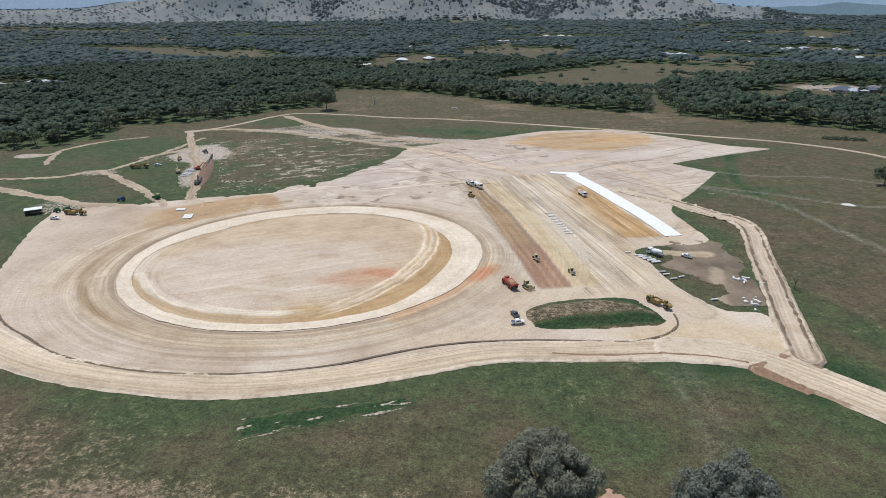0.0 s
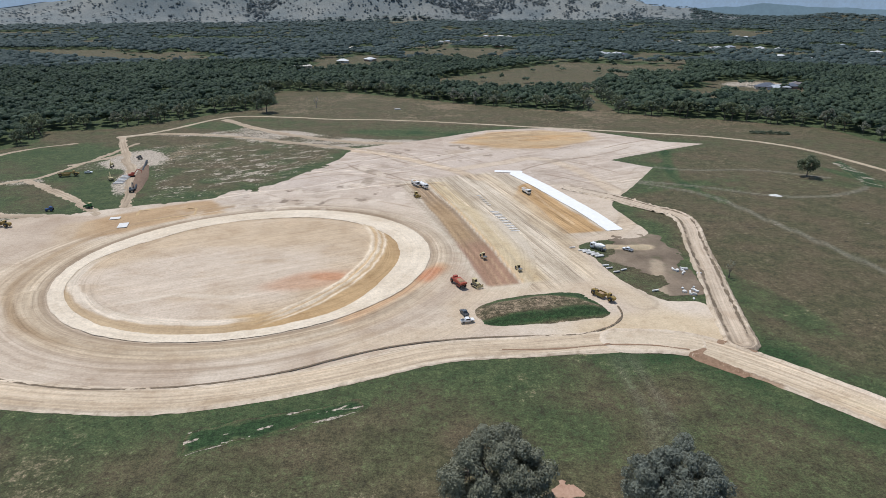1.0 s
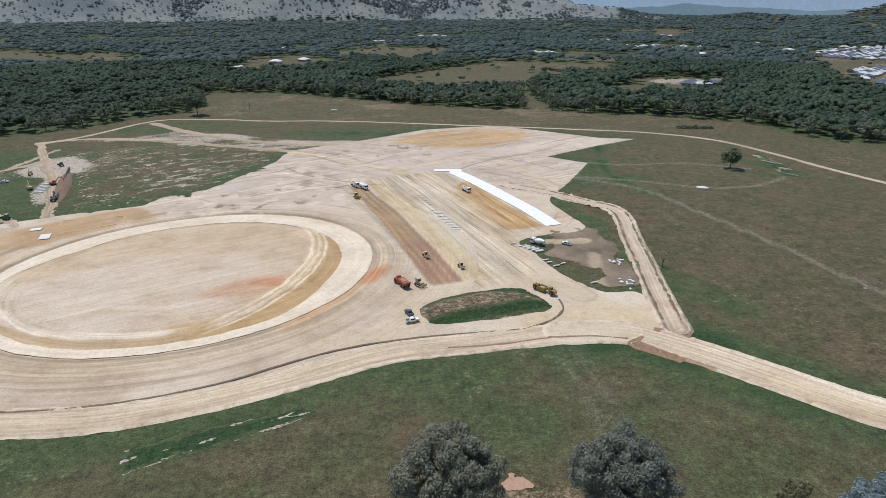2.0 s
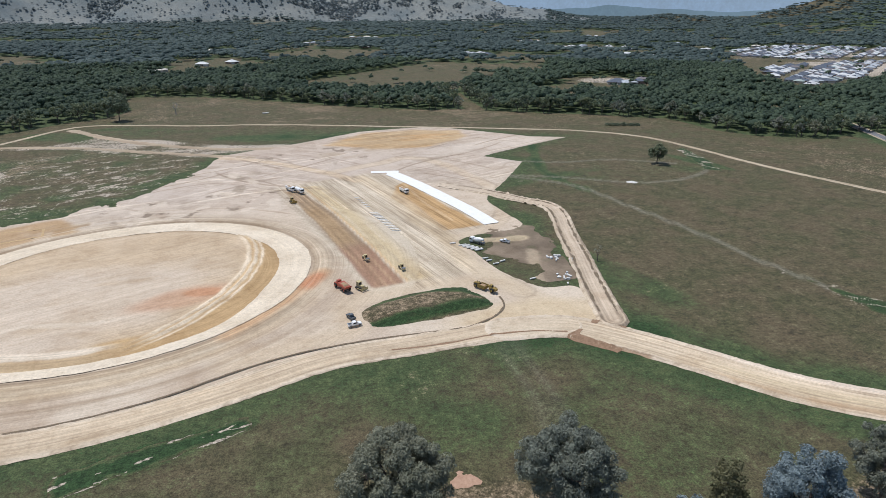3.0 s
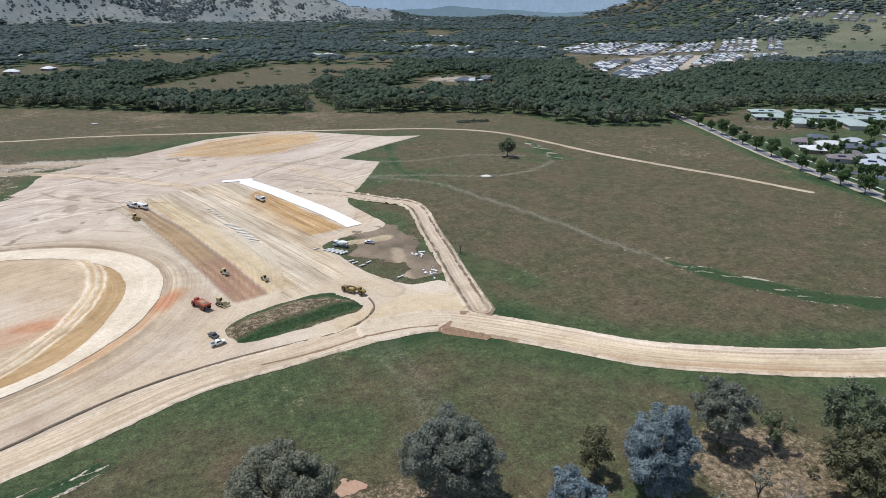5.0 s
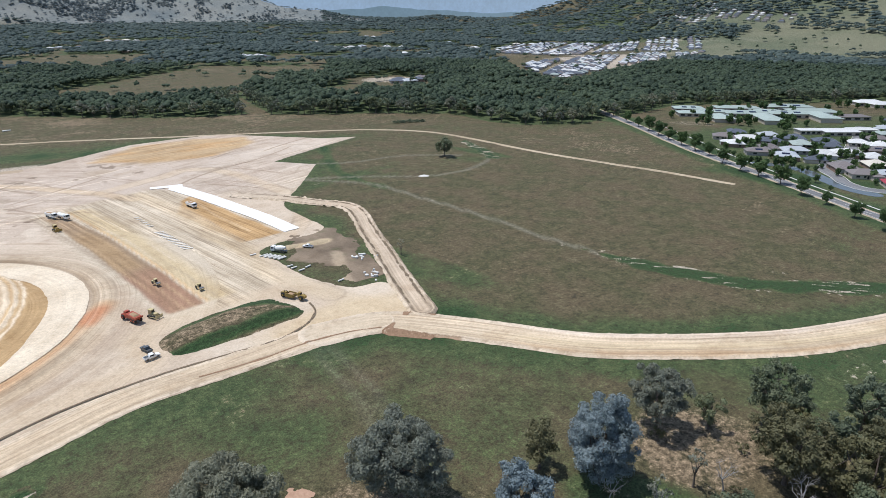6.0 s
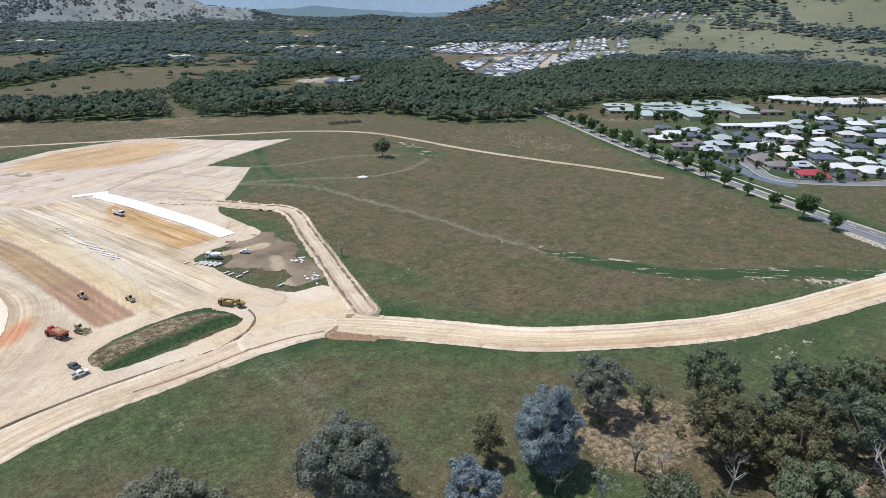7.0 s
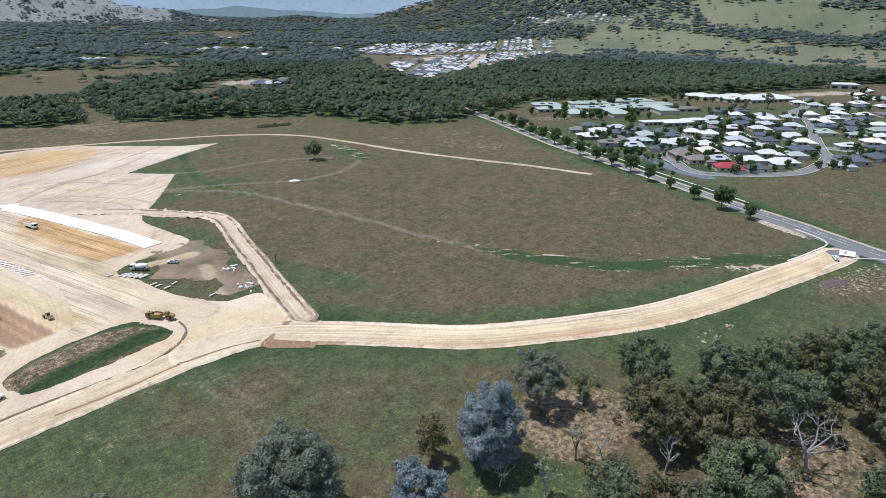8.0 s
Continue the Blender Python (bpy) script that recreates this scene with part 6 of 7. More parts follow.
def place_house(x, y, turn, colour, variant, group, scale=1.0, where="in a suburban street"):
    z = float(relief(np.array([x]), np.array([y]))[0])
    key = (variant, colour, group)
    m = pose(x, y, z + 0.15, 0, 0, turn)
    if key in MADE:
        ob = copy_thing(MADE[key], m)
    else:
        ob = MADE[key] = house(variant, colour, "single-storey brick house with " + ROOFS[colour][0] + " roof " + where, group)
        ob.matrix_world = m
    ob.scale = (scale, scale, scale)
    return ob


ESTATE = [
    [(479, 146, "r"), (493, 128, "d"), (525, 120, "w"), (503, 161, "l"), (489, 172, "b"), (517, 140, "w"), (546, 85, "l"), (574, 79, "d")],
    [(528, 179, "c"), (541, 159, "d"), (553, 139, "w"), (560, 119, "g"), (590, 123, "d"), (553, 190, "w"), (568, 170, "w"), (581, 146, "l"), (626, 130, "c"), (634, 96, "w"), (600, 70, "d")],
    [(612, 207, "w"), (620, 185, "w"), (612, 155, "d"), (651, 147, "w"), (586, 200, "b"), (595, 177, "l"), (695, 126, "g"), (701, 103, "g"), (736, 134, "d"), (731, 112, "d"), (637, 72, "d"), (671, 83, "c"), (709, 82, "w")],
    [(640, 221, "b"), (657, 201, "w"), (673, 182, "w"), (681, 160, "d"), (636, 167, "d"), (766, 143, "w"), (770, 116, "d"), (783, 96, "w"), (742, 89, "g")],
    [(672, 225, "g"), (691, 204, "d"), (708, 184, "l"), (714, 162, "l"), (741, 192, "w"), (771, 180, "l"), (795, 142, "w"), (808, 115, "d")],
    [(706, 238, "l"), (724, 216, "d"), (749, 229, "w"), (765, 252, "d"), (784, 235, "d"), (767, 206, "l"), (815, 168, "w"), (843, 146, "w"), (852, 122, "w"), (880, 155, "l"), (928, 138, "d")],
    [(905, 184, "l"), (918, 161, "w"), (961, 146, "w"), (950, 118, "w"), (1021, 150, "w"), (1067, 164, "w"), (914, 206, "w"), (1036, 130, "g"), (1130, 165, "w"), (873, 101, "b")],
    [(539, 309, "b"), (566, 312, "d"), (547, 291, "w"), (517, 285, "w"), (578, 288, "l"), (552, 271, "d"), (525, 260, "b"), (502, 255, "b"), (561, 250, "g"), (583, 265, "d")],
    [(589, 243, "d"), (571, 230, "d"), (531, 241, "l"), (502, 233, "l"), (536, 221, "w"), (514, 214, "d"), (606, 223, "w"), (552, 212, "w"), (500, 190, "b")],
]
rng = np.random.default_rng(11)
count = 0
for row in ESTATE:
    for x, y, c in row:
        place_house(x, y, -50 + (90 if count % 6 == 1 else 0) + rng.uniform(-5, 5) + (180 if count % 2 else 0), c, (count * 7 + count // 5) % 4, "houses of the new estate", rng.uniform(1.0, 1.15))
        count += 1

for pts in ([(474, 182), (460, 169), (458, 149), (491, 113), (524, 100), (580, 100), (612, 112), (684, 134), (770, 158), (830, 190), (894, 192), (990, 211)], [(474, 182), (501, 203), (556, 200), (592, 222), (652, 240), (710, 262)],
            [(624, 112), (616, 60), (590, 30)], [(760, 155), (830, 130), (900, 128)]):
    road("street", curve_points(pts), 4.3, 0.16, (0.1, 0.1, 0.1), (0.1, 0.1, 0.1), "grey asphalt suburban street", 0, "street", 0.1, 1.3, STREET)
    for off in (-4.9, 4.9):
        ribbon("kerb", "pale concrete street kerb", "kerb", offset_line(curve_points(pts), off), 0.35, 0.0, 0.28, CONCRETE)

# ---- school and large buildings
def hall(name, label, category, x, y, sx, sy, tall, turn, colour, pitch=0.22, openings=4):
    ob = thing(name, label, category, pose(x, y, float(relief(np.array([x]), np.array([y]))[0]), 0, 0, turn))
    bm = bmesh.new()
    box(bm, 0, 0, -0.5, sx, sy, tall + 0.5)
    part("wall", bm, BRICKWORK[0], ob)
    bm = bmesh.new()
    hip(bm, -sx / 2, sx / 2, -sy / 2, sy / 2, tall, pitch, 0.9)
    part("roof", bm, ROOF_MATS[colour], ob, ROOFS[colour][0] + " metal roof")
    for k in range(openings):
        bm = bmesh.new()
        box(bm, -sx / 2 + sx * (k + 0.5) / openings, -sy / 2 - 0.03, 0.8, sx / openings * 0.6, 0.1, tall * 0.5, 0.02)
        part("window", bm, GLASS, ob)
    return ob


def roof_panels(ob, sx, sy, tall):
    """Dark solar panels lying on the near slope of a hall's roof."""
    for k in range(2):
        bm = bmesh.new()
        box(bm, 0, 0, 0, sx * 0.16, sy * 0.2, 0.12, 0.02)
        p = part("solar_panel", bm, PANEL, ob)
        p.location = (sx * (-0.17 + 0.3 * k), -sy * 0.26, tall + 0.22 * sy * 0.26 + 0.35)
        p.rotation_euler = (0.2, 0, 0)


for k, (x, y, sx, sy) in enumerate([(666, 432, 30, 16), (636, 408, 26, 15), (662, 398, 34, 14), (634, 370, 30, 18), (712, 398, 44, 16), (682, 370, 40, 17), (708, 358, 30, 18), (668, 337, 42, 18), (716, 338, 40, 16), (767, 365, 46, 18), (750, 330, 46, 20), (725, 307, 40, 18)]):
    ob = hall("school_building", "long low school building with pale mint metal roof", "school", x, y, sx * 1.12, sy * 1.2, 3.4 + 0.13 * k, -42 + (90 if k % 4 == 3 else 0), "m")
    if k % 3 != 1:
        roof_panels(ob, sx * 1.12, sy * 1.2, 3.4 + 0.13 * k)
hall("school_building", "low school building with dark roof", "school", 752, 292, 40, 16, 3.6, -35, "b")
for x, y, sx, sy in [(650, 258, 34, 20), (676, 248, 24, 14), (630, 277, 20, 12)]:
    hall("community_hall", "flat white community building beside the houses", "hall", x, y, sx, sy, 3.8, -35, "w", 0.1)
for k, (x, y) in enumerate([(890, 328), (886, 308), (884, 288), (890, 268), (900, 250), (922, 262), (915, 290), (950, 255), (945, 235), (925, 238)]):
    hall("white_hall", "large white-roofed care building", "hall", x, y, 34, 17, 4.2, -35 + (90 if k % 3 == 2 else 0), "w", 0.3)
shed = hall("farm_shed", "white shed with three dark openings", "shed", 1165, 203, 42, 16, 7, -62, "w", 0.25, 3)
for k, (x, y, c) in enumerate([(555, 905, "d"), (585, 890, "d"), (560, 880, "l"), (605, 915, "b"), (540, 890, "d"), (625, 895, "d")]):
    place_house(x, y, -20 + 90 * (k % 2), c, k % 4, "houses in the woods", 1.3, "among trees")
for k, (x, y, c) in enumerate([(-120, 1450, "w"), (-60, 1490, "w"), (-205, 1300, "c"), (-190, 1330, "c"), (1010, 1700, "w"), (985, 1640, "w"), (1040, 1660, "w"), (960, 1690, "l"), (-860, 1262, "w"), (-985, 1395, "l"), (-830, 1240, "w"), (-240, 2090, "w"), (-260, 2070, "w"), (330, 2030, "w"), (640, 2150, "w"), (20, 2420, "l"), (1090, 1750, "w"), (1060, 1800, "w"), (1000, 1860, "l"), (930, 1780, "w")]):
    place_house(x, y, 31 * k, c, k % 4, "scattered farm houses", 1.5, "among far woods")

for k, (a, far, wide) in enumerate(HAMLETS):
    for j in range(4):
        spot, out = radians(a + (j - 1.5) * 0.45 * wide / far * 57.3), far + (18, -22, 30, 0)[(j + k) % 4]
        place_house(out * math.sin(spot), out * math.cos(spot), 37 * k + 90 * j, "wlwdcw"[(j + 2 * k) % 6], (j + k) % 4, "scattered farm houses", 1.3, "among far woods")

# ---- far estates
def far_estate(name, outline, gap, turn, seed, label, street=3, single=False):
    """Rows of houses on a far slope; the farthest are joined into one mesh."""
    rng = np.random.default_rng(seed)
    c, s = math.cos(radians(turn)), math.sin(radians(turn))
    cx, cy = (sum(p[i] for p in outline) / len(outline) for i in (0, 1))
    bm, k = bmesh.new(), 0
    for i in range(-40, 41):
        for j in range(-40, 41):
            if j % street == 0 or rng.uniform() < 0.08:
                continue
            u, v = i * gap * 0.95 + rng.uniform(-2, 2), j * gap * 1.15 + rng.uniform(-2, 2)
            x, y = cx + u * c - v * s, cy + u * s + v * c
            if inside(outline, np.array([x]), np.array([y]))[0] > -6:
                continue
            colour, k = str(rng.choice(list("wwwwddddddllbbbg"))), k + 1
            if single and math.hypot(x, y) < 1430:
                place_house(x, y, turn + 90 * (k % 2), colour, k % 4, label, 1.12, "in a far estate")
                continue
            old = set(bm.verts)
            L, W = 17 + rng.uniform(-3, 4), 13 + rng.uniform(-2, 3)
            box(bm, 0, 0, -2, L, W, 4.8)
            walls = len(bm.faces)
            hip(bm, -L / 2, L / 2, -W / 2, W / 2, 2.75)
            bm.faces.ensure_lookup_table()
            for f in bm.faces[walls:]:
                f.material_index = 1 + "wdlbg".index(colour)
            m = pose(x, y, float(relief(np.array([x]), np.array([y]))[0]) + 0.2, 0, 0, turn + 90 * (k % 2))
            bmesh.ops.transform(bm, matrix=m, verts=[v for v in bm.verts if v not in old])
    ob = part(name, bm, BRICKWORK[0])
    for key in "wdlbg":
        ob.data.materials.append(ROOF_MATS[key])
    tagged(ob, label, "houses", kind="stuff")


far_estate("far_houses", [(1150, 1330), (1300, 1560), (1642, 1720), (1850, 1440), (1850, 1170), (1640, 1040), (1548, 1200), (1242, 1190)], 18, 35, 3, "rows of far houses with white and dark roofs", 6)
far_estate("estate_houses", [(967, 1061), (1283, 1125), (1500, 1119), (1620, 1010), (1440, 955), (1111, 890), (805, 765), (850, 898)], 17.0, 35, 4, "houses of the far estate", 6, True)
far_estate("slope_houses", [(2000, 1330), (2240, 1740), (2310, 1490), (2230, 1070), (2110, 1060)], 21, 20, 5, "far houses on a wooded slope", 4)

# ---- gardens
bush = gum_tree("garden_tree", 300, 5, 4.6, AVENUE, "leafy garden tree between houses", 470, 205, 13, 0.60, 0.05, 0.95, group="garden trees", fat=1.7, hollow=0.2, every=5, sides=4)
rng = np.random.default_rng(12)
spots = [(x + rng.uniform(-13, 13), y + rng.uniform(-13, 13)) for row in ESTATE for x, y, c in row for _ in range(3)]
spots += [(rng.uniform(615, 790), 415 - rng.uniform(0, 120)) for k in range(44)] + [(620 + 30 * math.sin(k), 330 + 8 * k) for k in range(11)] + [(840 + 4 * k, 340 - 9 * k) for k in range(10)] + [(462 + 2.5 * k, 240 - 5 * k) for k in range(9)]
for x, y in spots:
    ob = copy_thing(bush, pose(x, y, float(relief(np.array([x]), np.array([y]))[0]), 0, 0, rng.uniform(0, 360)))
    k = rng.uniform(0.9, 1.9) + (0.3 if y > 296 and x > 600 else 0)
    ob.scale = (k, k, k * rng.uniform(0.8, 1.2))
gum_tree("street_gum", 301, 20, 16, GUM, "tall gum tree among the houses", 842, 222, 26, 0.8, 0.3)
gum_tree("street_gum", 302, 13, 9, GUM, "dark gum tree behind the houses", 805, 250, 18, 0.8, 0.15)
gum_tree("street_gum", 303, 15, 9, GUM, "dark gum tree behind the houses", 818, 240, 18, 0.8, 0.15)

WATER = plain_material("pond_water", (0.10, 0.11, 0.115), 0.15, wear=0.15, size=6)
sheet("pond", lambda x, y: along(curve_points([(470, 238), (478, 222), (474, 204), (460, 184), (448, 165), (446, 148)]), x, y)[0] - 5.5 + 0.4 * fbm(x, y, 6, 3, 141), (430, 495, 130, 255), 1.2,
      lambda x, y: relief(x, y) + 0.13, lambda x, y: colour_of(x, BROWN), pad_flow, "long grey pond below the houses", "pond", WATER)


# ---------------------------------------------------------------- vehicles and machines
YELLOW = plain_material("machine_yellow", (0.40, 0.27, 0.075), 0.6, wear=0.5)
SANDY = plain_material("dusty_yellow", (0.62, 0.51, 0.28), 0.7, wear=0.35)
RED_PAINT = plain_material("machine_red", (0.42, 0.085, 0.05), 0.45, wear=0.3)
GREEN_PAINT = plain_material("tractor_green", (0.04, 0.17, 0.05), 0.45, wear=0.3)
BLUE_PAINT = plain_material("tractor_blue", (0.05, 0.12, 0.30), 0.45, wear=0.3)
GREY_PAINT = plain_material("ute_grey", (0.10, 0.11, 0.12), 0.35, wear=0.2)
VEHICLE_WHITE = plain_material("vehicle_white", (0.80, 0.80, 0.79), 0.35, wear=0.08)
WINDOW = plain_material("vehicle_glass", (0.015, 0.018, 0.02), 0.08, wear=0.1)
SPOIL_LOAD = heap_material("load_earth", (0.30, 0.20, 0.12), (0.42, 0.29, 0.18))


def wheel(ob, x, y, r, w, rim=None):
    bm = bmesh.new()
    tube(bm, (x - w / 2, y, r), (x + w / 2, y, r), r, sides=14)
    bmesh.ops.bevel(bm, geom=[e for e in bm.edges if len(e.link_faces) == 2 and any(len(f.verts) > 6 for f in e.link_faces)], offset=r * 0.14, segments=1, affect="EDGES")
    tyre = part("wheel", bm, DARK, ob)
    bm = bmesh.new()
    tube(bm, (x - w / 2 - 0.03, y, r), (x + w / 2 + 0.03, y, r), r * 0.5, sides=10)
    part("rim", bm, rim or STEEL, tyre)


def solid(name, material, ob, *boxes, label=""):
    """One part made of bevelled boxes: (x, y, z, sx, sy, sz, taper)."""
    bm = bmesh.new()
    for b in boxes:
        box(bm, *b[:6], bevel=min(b[3:6]) * 0.12, taper=b[6] if len(b) > 6 else 1)
    return part(name, bm, material, ob, label)


def shaped(name, material, ob, outline, width, x=0.0, label=""):
    bm = bmesh.new()
    prism(bm, outline, width, x)
    bmesh.ops.bevel(bm, geom=list(bm.edges), offset=0.04, segments=1, affect="EDGES")
    return part(name, bm, material, ob, label)


def vehicle(name, label, category, x, y, turn, lift=0.5):
    return thing(name, label, category, pose(x, y, float(relief(np.array([x]), np.array([y]))[0]) + lift, 0, 0, turn))


def ute(x, y, turn, paint, label, lift=0.5):
    """A four-door utility with a tray, nose towards its own +y."""
    ob = vehicle("ute", label, "ute", x, y, turn, lift)
    shaped("body", paint, ob, [(-2.65, 0.45), (2.6, 0.45), (2.65, 0.75), (2.5, 0.98), (1.3, 1.08), (0.55, 1.72), (-0.75, 1.74), (-0.95, 1.1), (-1.0, 0.75), (-2.6, 0.75)], 1.78)
    solid("tray_side", paint, ob, (-0.86, -1.8, 0.72, 0.08, 1.65, 0.42))
    solid("tray_side", paint, ob, (0.86, -1.8, 0.72, 0.08, 1.65, 0.42))
    solid("tailgate", paint, ob, (0, -2.62, 0.72, 1.76, 0.08, 0.42))
    solid("tray_floor", GREY_PAINT, ob, (0, -1.8, 0.74, 1.6, 1.6, 0.05))
    shaped("windscreen", WINDOW, ob, [(1.22, 1.10), (1.27, 1.14), (0.66, 1.66), (0.6, 1.62)], 1.5)
    for s in (-1, 1):
        shaped("side_window", WINDOW, ob, [(0.9, 1.12), (0.45, 1.6), (-0.7, 1.62), (-0.85, 1.15)], 0.04, s * 0.89)
        solid("headlight", VEHICLE_WHITE, ob, (s * 0.7, 2.62, 0.7, 0.35, 0.06, 0.16))
    for px, py in ((-0.8, 1.65), (0.8, 1.65), (-0.8, -1.6), (0.8, -1.6)):
        wheel(ob, px, py, 0.38, 0.26)
    return ob


def truck_cab(ob, y, paint, w=2.45):
    shaped("cab", paint, ob, [(y - 1.0, 0.7), (y + 1.05, 0.7), (y + 1.1, 1.6), (y + 0.85, 2.9), (y - 1.0, 3.0)], w)
    shaped("windscreen", WINDOW, ob, [(y + 1.09, 1.75), (y + 1.13, 1.78), (y + 0.93, 2.7), (y + 0.88, 2.68)], w * 0.88)
    for s in (-1, 1):
        shaped("side_window", WINDOW, ob, [(y + 0.75, 1.8), (y + 0.6, 2.6), (y - 0.5, 2.65), (y - 0.5, 1.8)], 0.04, s * w / 2)
        solid("headlight", VEHICLE_WHITE, ob, (s * 0.85, y + 1.1, 0.85, 0.4, 0.06, 0.2))
        solid("mirror", DARK, ob, (s * (w / 2 + 0.15), y + 0.9, 2.0, 0.16, 0.1, 0.5))


def tipper(x, y, turn, label, bulk=WHITE_PAINT, tank=False):
    ob = vehicle("tipper_truck" if not tank else "water_truck", label, "truck", x, y, turn)
    truck_cab(ob, 3.1, VEHICLE_WHITE)
    solid("chassis", STEEL, ob, (0, -0.6, 0.65, 1.0, 8.0, 0.35))
    if tank:
        bm = bmesh.new()
        tube(bm, (0, -4.3, 1.95), (0, 1.6, 1.95), 1.15, sides=16)
        for v in bm.verts:
            v.co.x *= 1.1
        part("tank", bm, bulk, ob)
    else:
        shaped("tipper_body", bulk, ob, [(1.7, 1.05), (1.9, 2.6), (-4.4, 2.6), (-4.6, 2.4), (-4.3, 1.05)], 2.45)
        solid("load", SPOIL_LOAD, ob, (0, -1.3, 2.45, 2.1, 5.6, 0.35, 0.7))
    for py in (3.3, -1.9, -3.2):
        for s in (-1, 1):
            wheel(ob, s * 1.02, py, 0.5, 0.36 if py > 0 else 0.55)
    return ob


def mixer(x, y, turn):
    ob = vehicle("concrete_mixer", "white concrete mixer truck parked beside stacked pipes", "truck", x, y, turn, 0.2)
    truck_cab(ob, 3.0, VEHICLE_WHITE)
    solid("chassis", STEEL, ob, (0, -0.6, 0.65, 1.0, 7.6, 0.35))
    bm = bmesh.new()
    for a, b, r, s in ((1.7, 0.6, 0.75, 1.15), (0.6, -1.4, 1.15, 1.2), (-1.4, -3.7, 1.2, 0.55)):
        tube(bm, (0, a, 1.9 + (1.7 - a) * 0.14), (0, b, 1.9 + (1.7 - b) * 0.14), r, s, 16)
    part("drum", bm, VEHICLE_WHITE, ob)
    shaped("chute", STEEL, ob, [(-3.6, 2.4), (-3.5, 2.6), (-4.6, 1.4), (-4.7, 1.2)], 0.5)
    for py in (3.2, -1.8, -3.0):
        for s in (-1, 1):
            wheel(ob, s * 1.02, py, 0.5, 0.36 if py > 0 else 0.55)
    return ob


def dump_truck(x, y, turn):
    ob = vehicle("articulated_dump_truck", "red articulated dump truck with an earth-stained tray", "dump truck", x, y, turn)
    shaped("tractor", RED_PAINT, ob, [(2.0, 0.9), (5.0, 0.9), (5.1, 1.6), (4.7, 2.1), (3.6, 2.2), (2.0, 2.0)], 2.3)
    shaped("cab", RED_PAINT, ob, [(2.0, 2.0), (3.6, 2.1), (3.4, 3.4), (2.0, 3.45)], 1.7)
    shaped("windscreen", WINDOW, ob, [(3.62, 2.3), (3.66, 2.3), (3.48, 3.2), (3.44, 3.2)], 1.4)
    solid("hitch", STEEL, ob, (0, 1.3, 0.9, 1.0, 1.6, 0.6))
    shaped("dump_body", RED_PAINT, ob, [(1.2, 1.5), (1.5, 3.0), (1.0, 3.1), (-4.0, 2.5), (-5.0, 2.9), (-4.8, 2.0), (-3.6, 1.3)], 3.0)
    solid("load", SPOIL_LOAD, ob, (0, -1.4, 2.5, 2.5, 4.2, 0.55, 0.7))
    for py in (3.7, -1.6, -3.3):
        for s in (-1, 1):
            wheel(ob, s * 1.25, py, 0.95, 0.7, RED_PAINT)
    return ob


def scraper(x, y, turn, paint, label):
    """A motor scraper: two-wheeled tractor, gooseneck, bowl and rear engine."""
    ob = vehicle("motor_scraper", label, "scraper", x, y, turn)
    shaped("tractor", paint, ob, [(3.0, 1.1), (6.9, 1.0), (7.0, 2.0), (6.4, 2.35), (4.6, 2.4), (3.0, 2.2)], 1.9)
    shaped("cab", paint, ob, [(3.1, 2.2), (4.6, 2.4), (4.4, 3.6), (3.1, 3.6)], 1.5)
    shaped("windscreen", WINDOW, ob, [(4.62, 2.6), (4.66, 2.6), (4.48, 3.4), (4.44, 3.4)], 1.25)
    shaped("gooseneck", paint, ob, [(3.0, 1.4), (3.2, 2.3), (1.8, 2.9), (0.6, 2.3), (0.6, 1.8), (1.8, 2.3), (2.6, 1.6)], 0.8)
    for s in (-1, 1):
        shaped("bowl_side", paint, ob, [(0.8, 0.6), (0.9, 2.3), (-3.6, 2.4), (-4.0, 0.9), (-2.6, 0.5)], 0.18, s * 1.6)
    solid("bowl_floor", STEEL, ob, (0, -1.3, 0.55, 3.1, 4.2, 0.2))
    solid("load", SPOIL_LOAD, ob, (0, -1.3, 0.75, 3.0, 4.0, 1.3, 0.7))
    shaped("apron", paint, ob, [(0.7, 0.5), (1.2, 0.9), (1.0, 1.9), (0.7, 1.9)], 3.0)
    shaped("rear_engine", paint, ob, [(-3.8, 1.0), (-3.8, 2.5), (-6.6, 2.3), (-6.8, 1.4), (-6.2, 1.0)], 1.8)
    bm = bmesh.new()
    tube(bm, (0.5, -4.6, 2.4), (0.5, -4.6, 3.5), 0.12)
    part("exhaust", bm, DARK, ob)
    for py in (5.0, -5.0):
        for s in (-1, 1):
            wheel(ob, s * 1.35, py, 1.15, 0.85, paint)
    return ob


def roller(x, y, turn, label):
    ob = vehicle("roller", label, "roller", x, y, turn)
    bm = bmesh.new()
    tube(bm, (-1.05, 2.0, 0.8), (1.05, 2.0, 0.8), 0.8, sides=18)
    part("drum", bm, STEEL, ob)
    shaped("drum_frame", SANDY, ob, [(0.9, 0.6), (3.0, 0.6), (3.0, 1.0), (0.9, 1.0)], 2.4)
    shaped("engine_hood", SANDY, ob, [(-2.9, 0.8), (-2.8, 1.7), (-0.8, 1.9), (-0.6, 0.8)], 1.7)
    shaped("cab", SANDY, ob, [(-0.8, 1.0), (-0.8, 2.9), (0.7, 2.9), (0.8, 1.0)], 1.5)
    shaped("windscreen", WINDOW, ob, [(0.82, 1.5), (0.86, 1.5), (0.78, 2.7), (0.74, 2.7)], 1.3)
    solid("cab_roof", SANDY, ob, (0, -0.05, 2.9, 1.7, 1.8, 0.14))
    for s in (-1, 1):
        wheel(ob, s * 0.9, -1.6, 0.78, 0.55)
    return ob


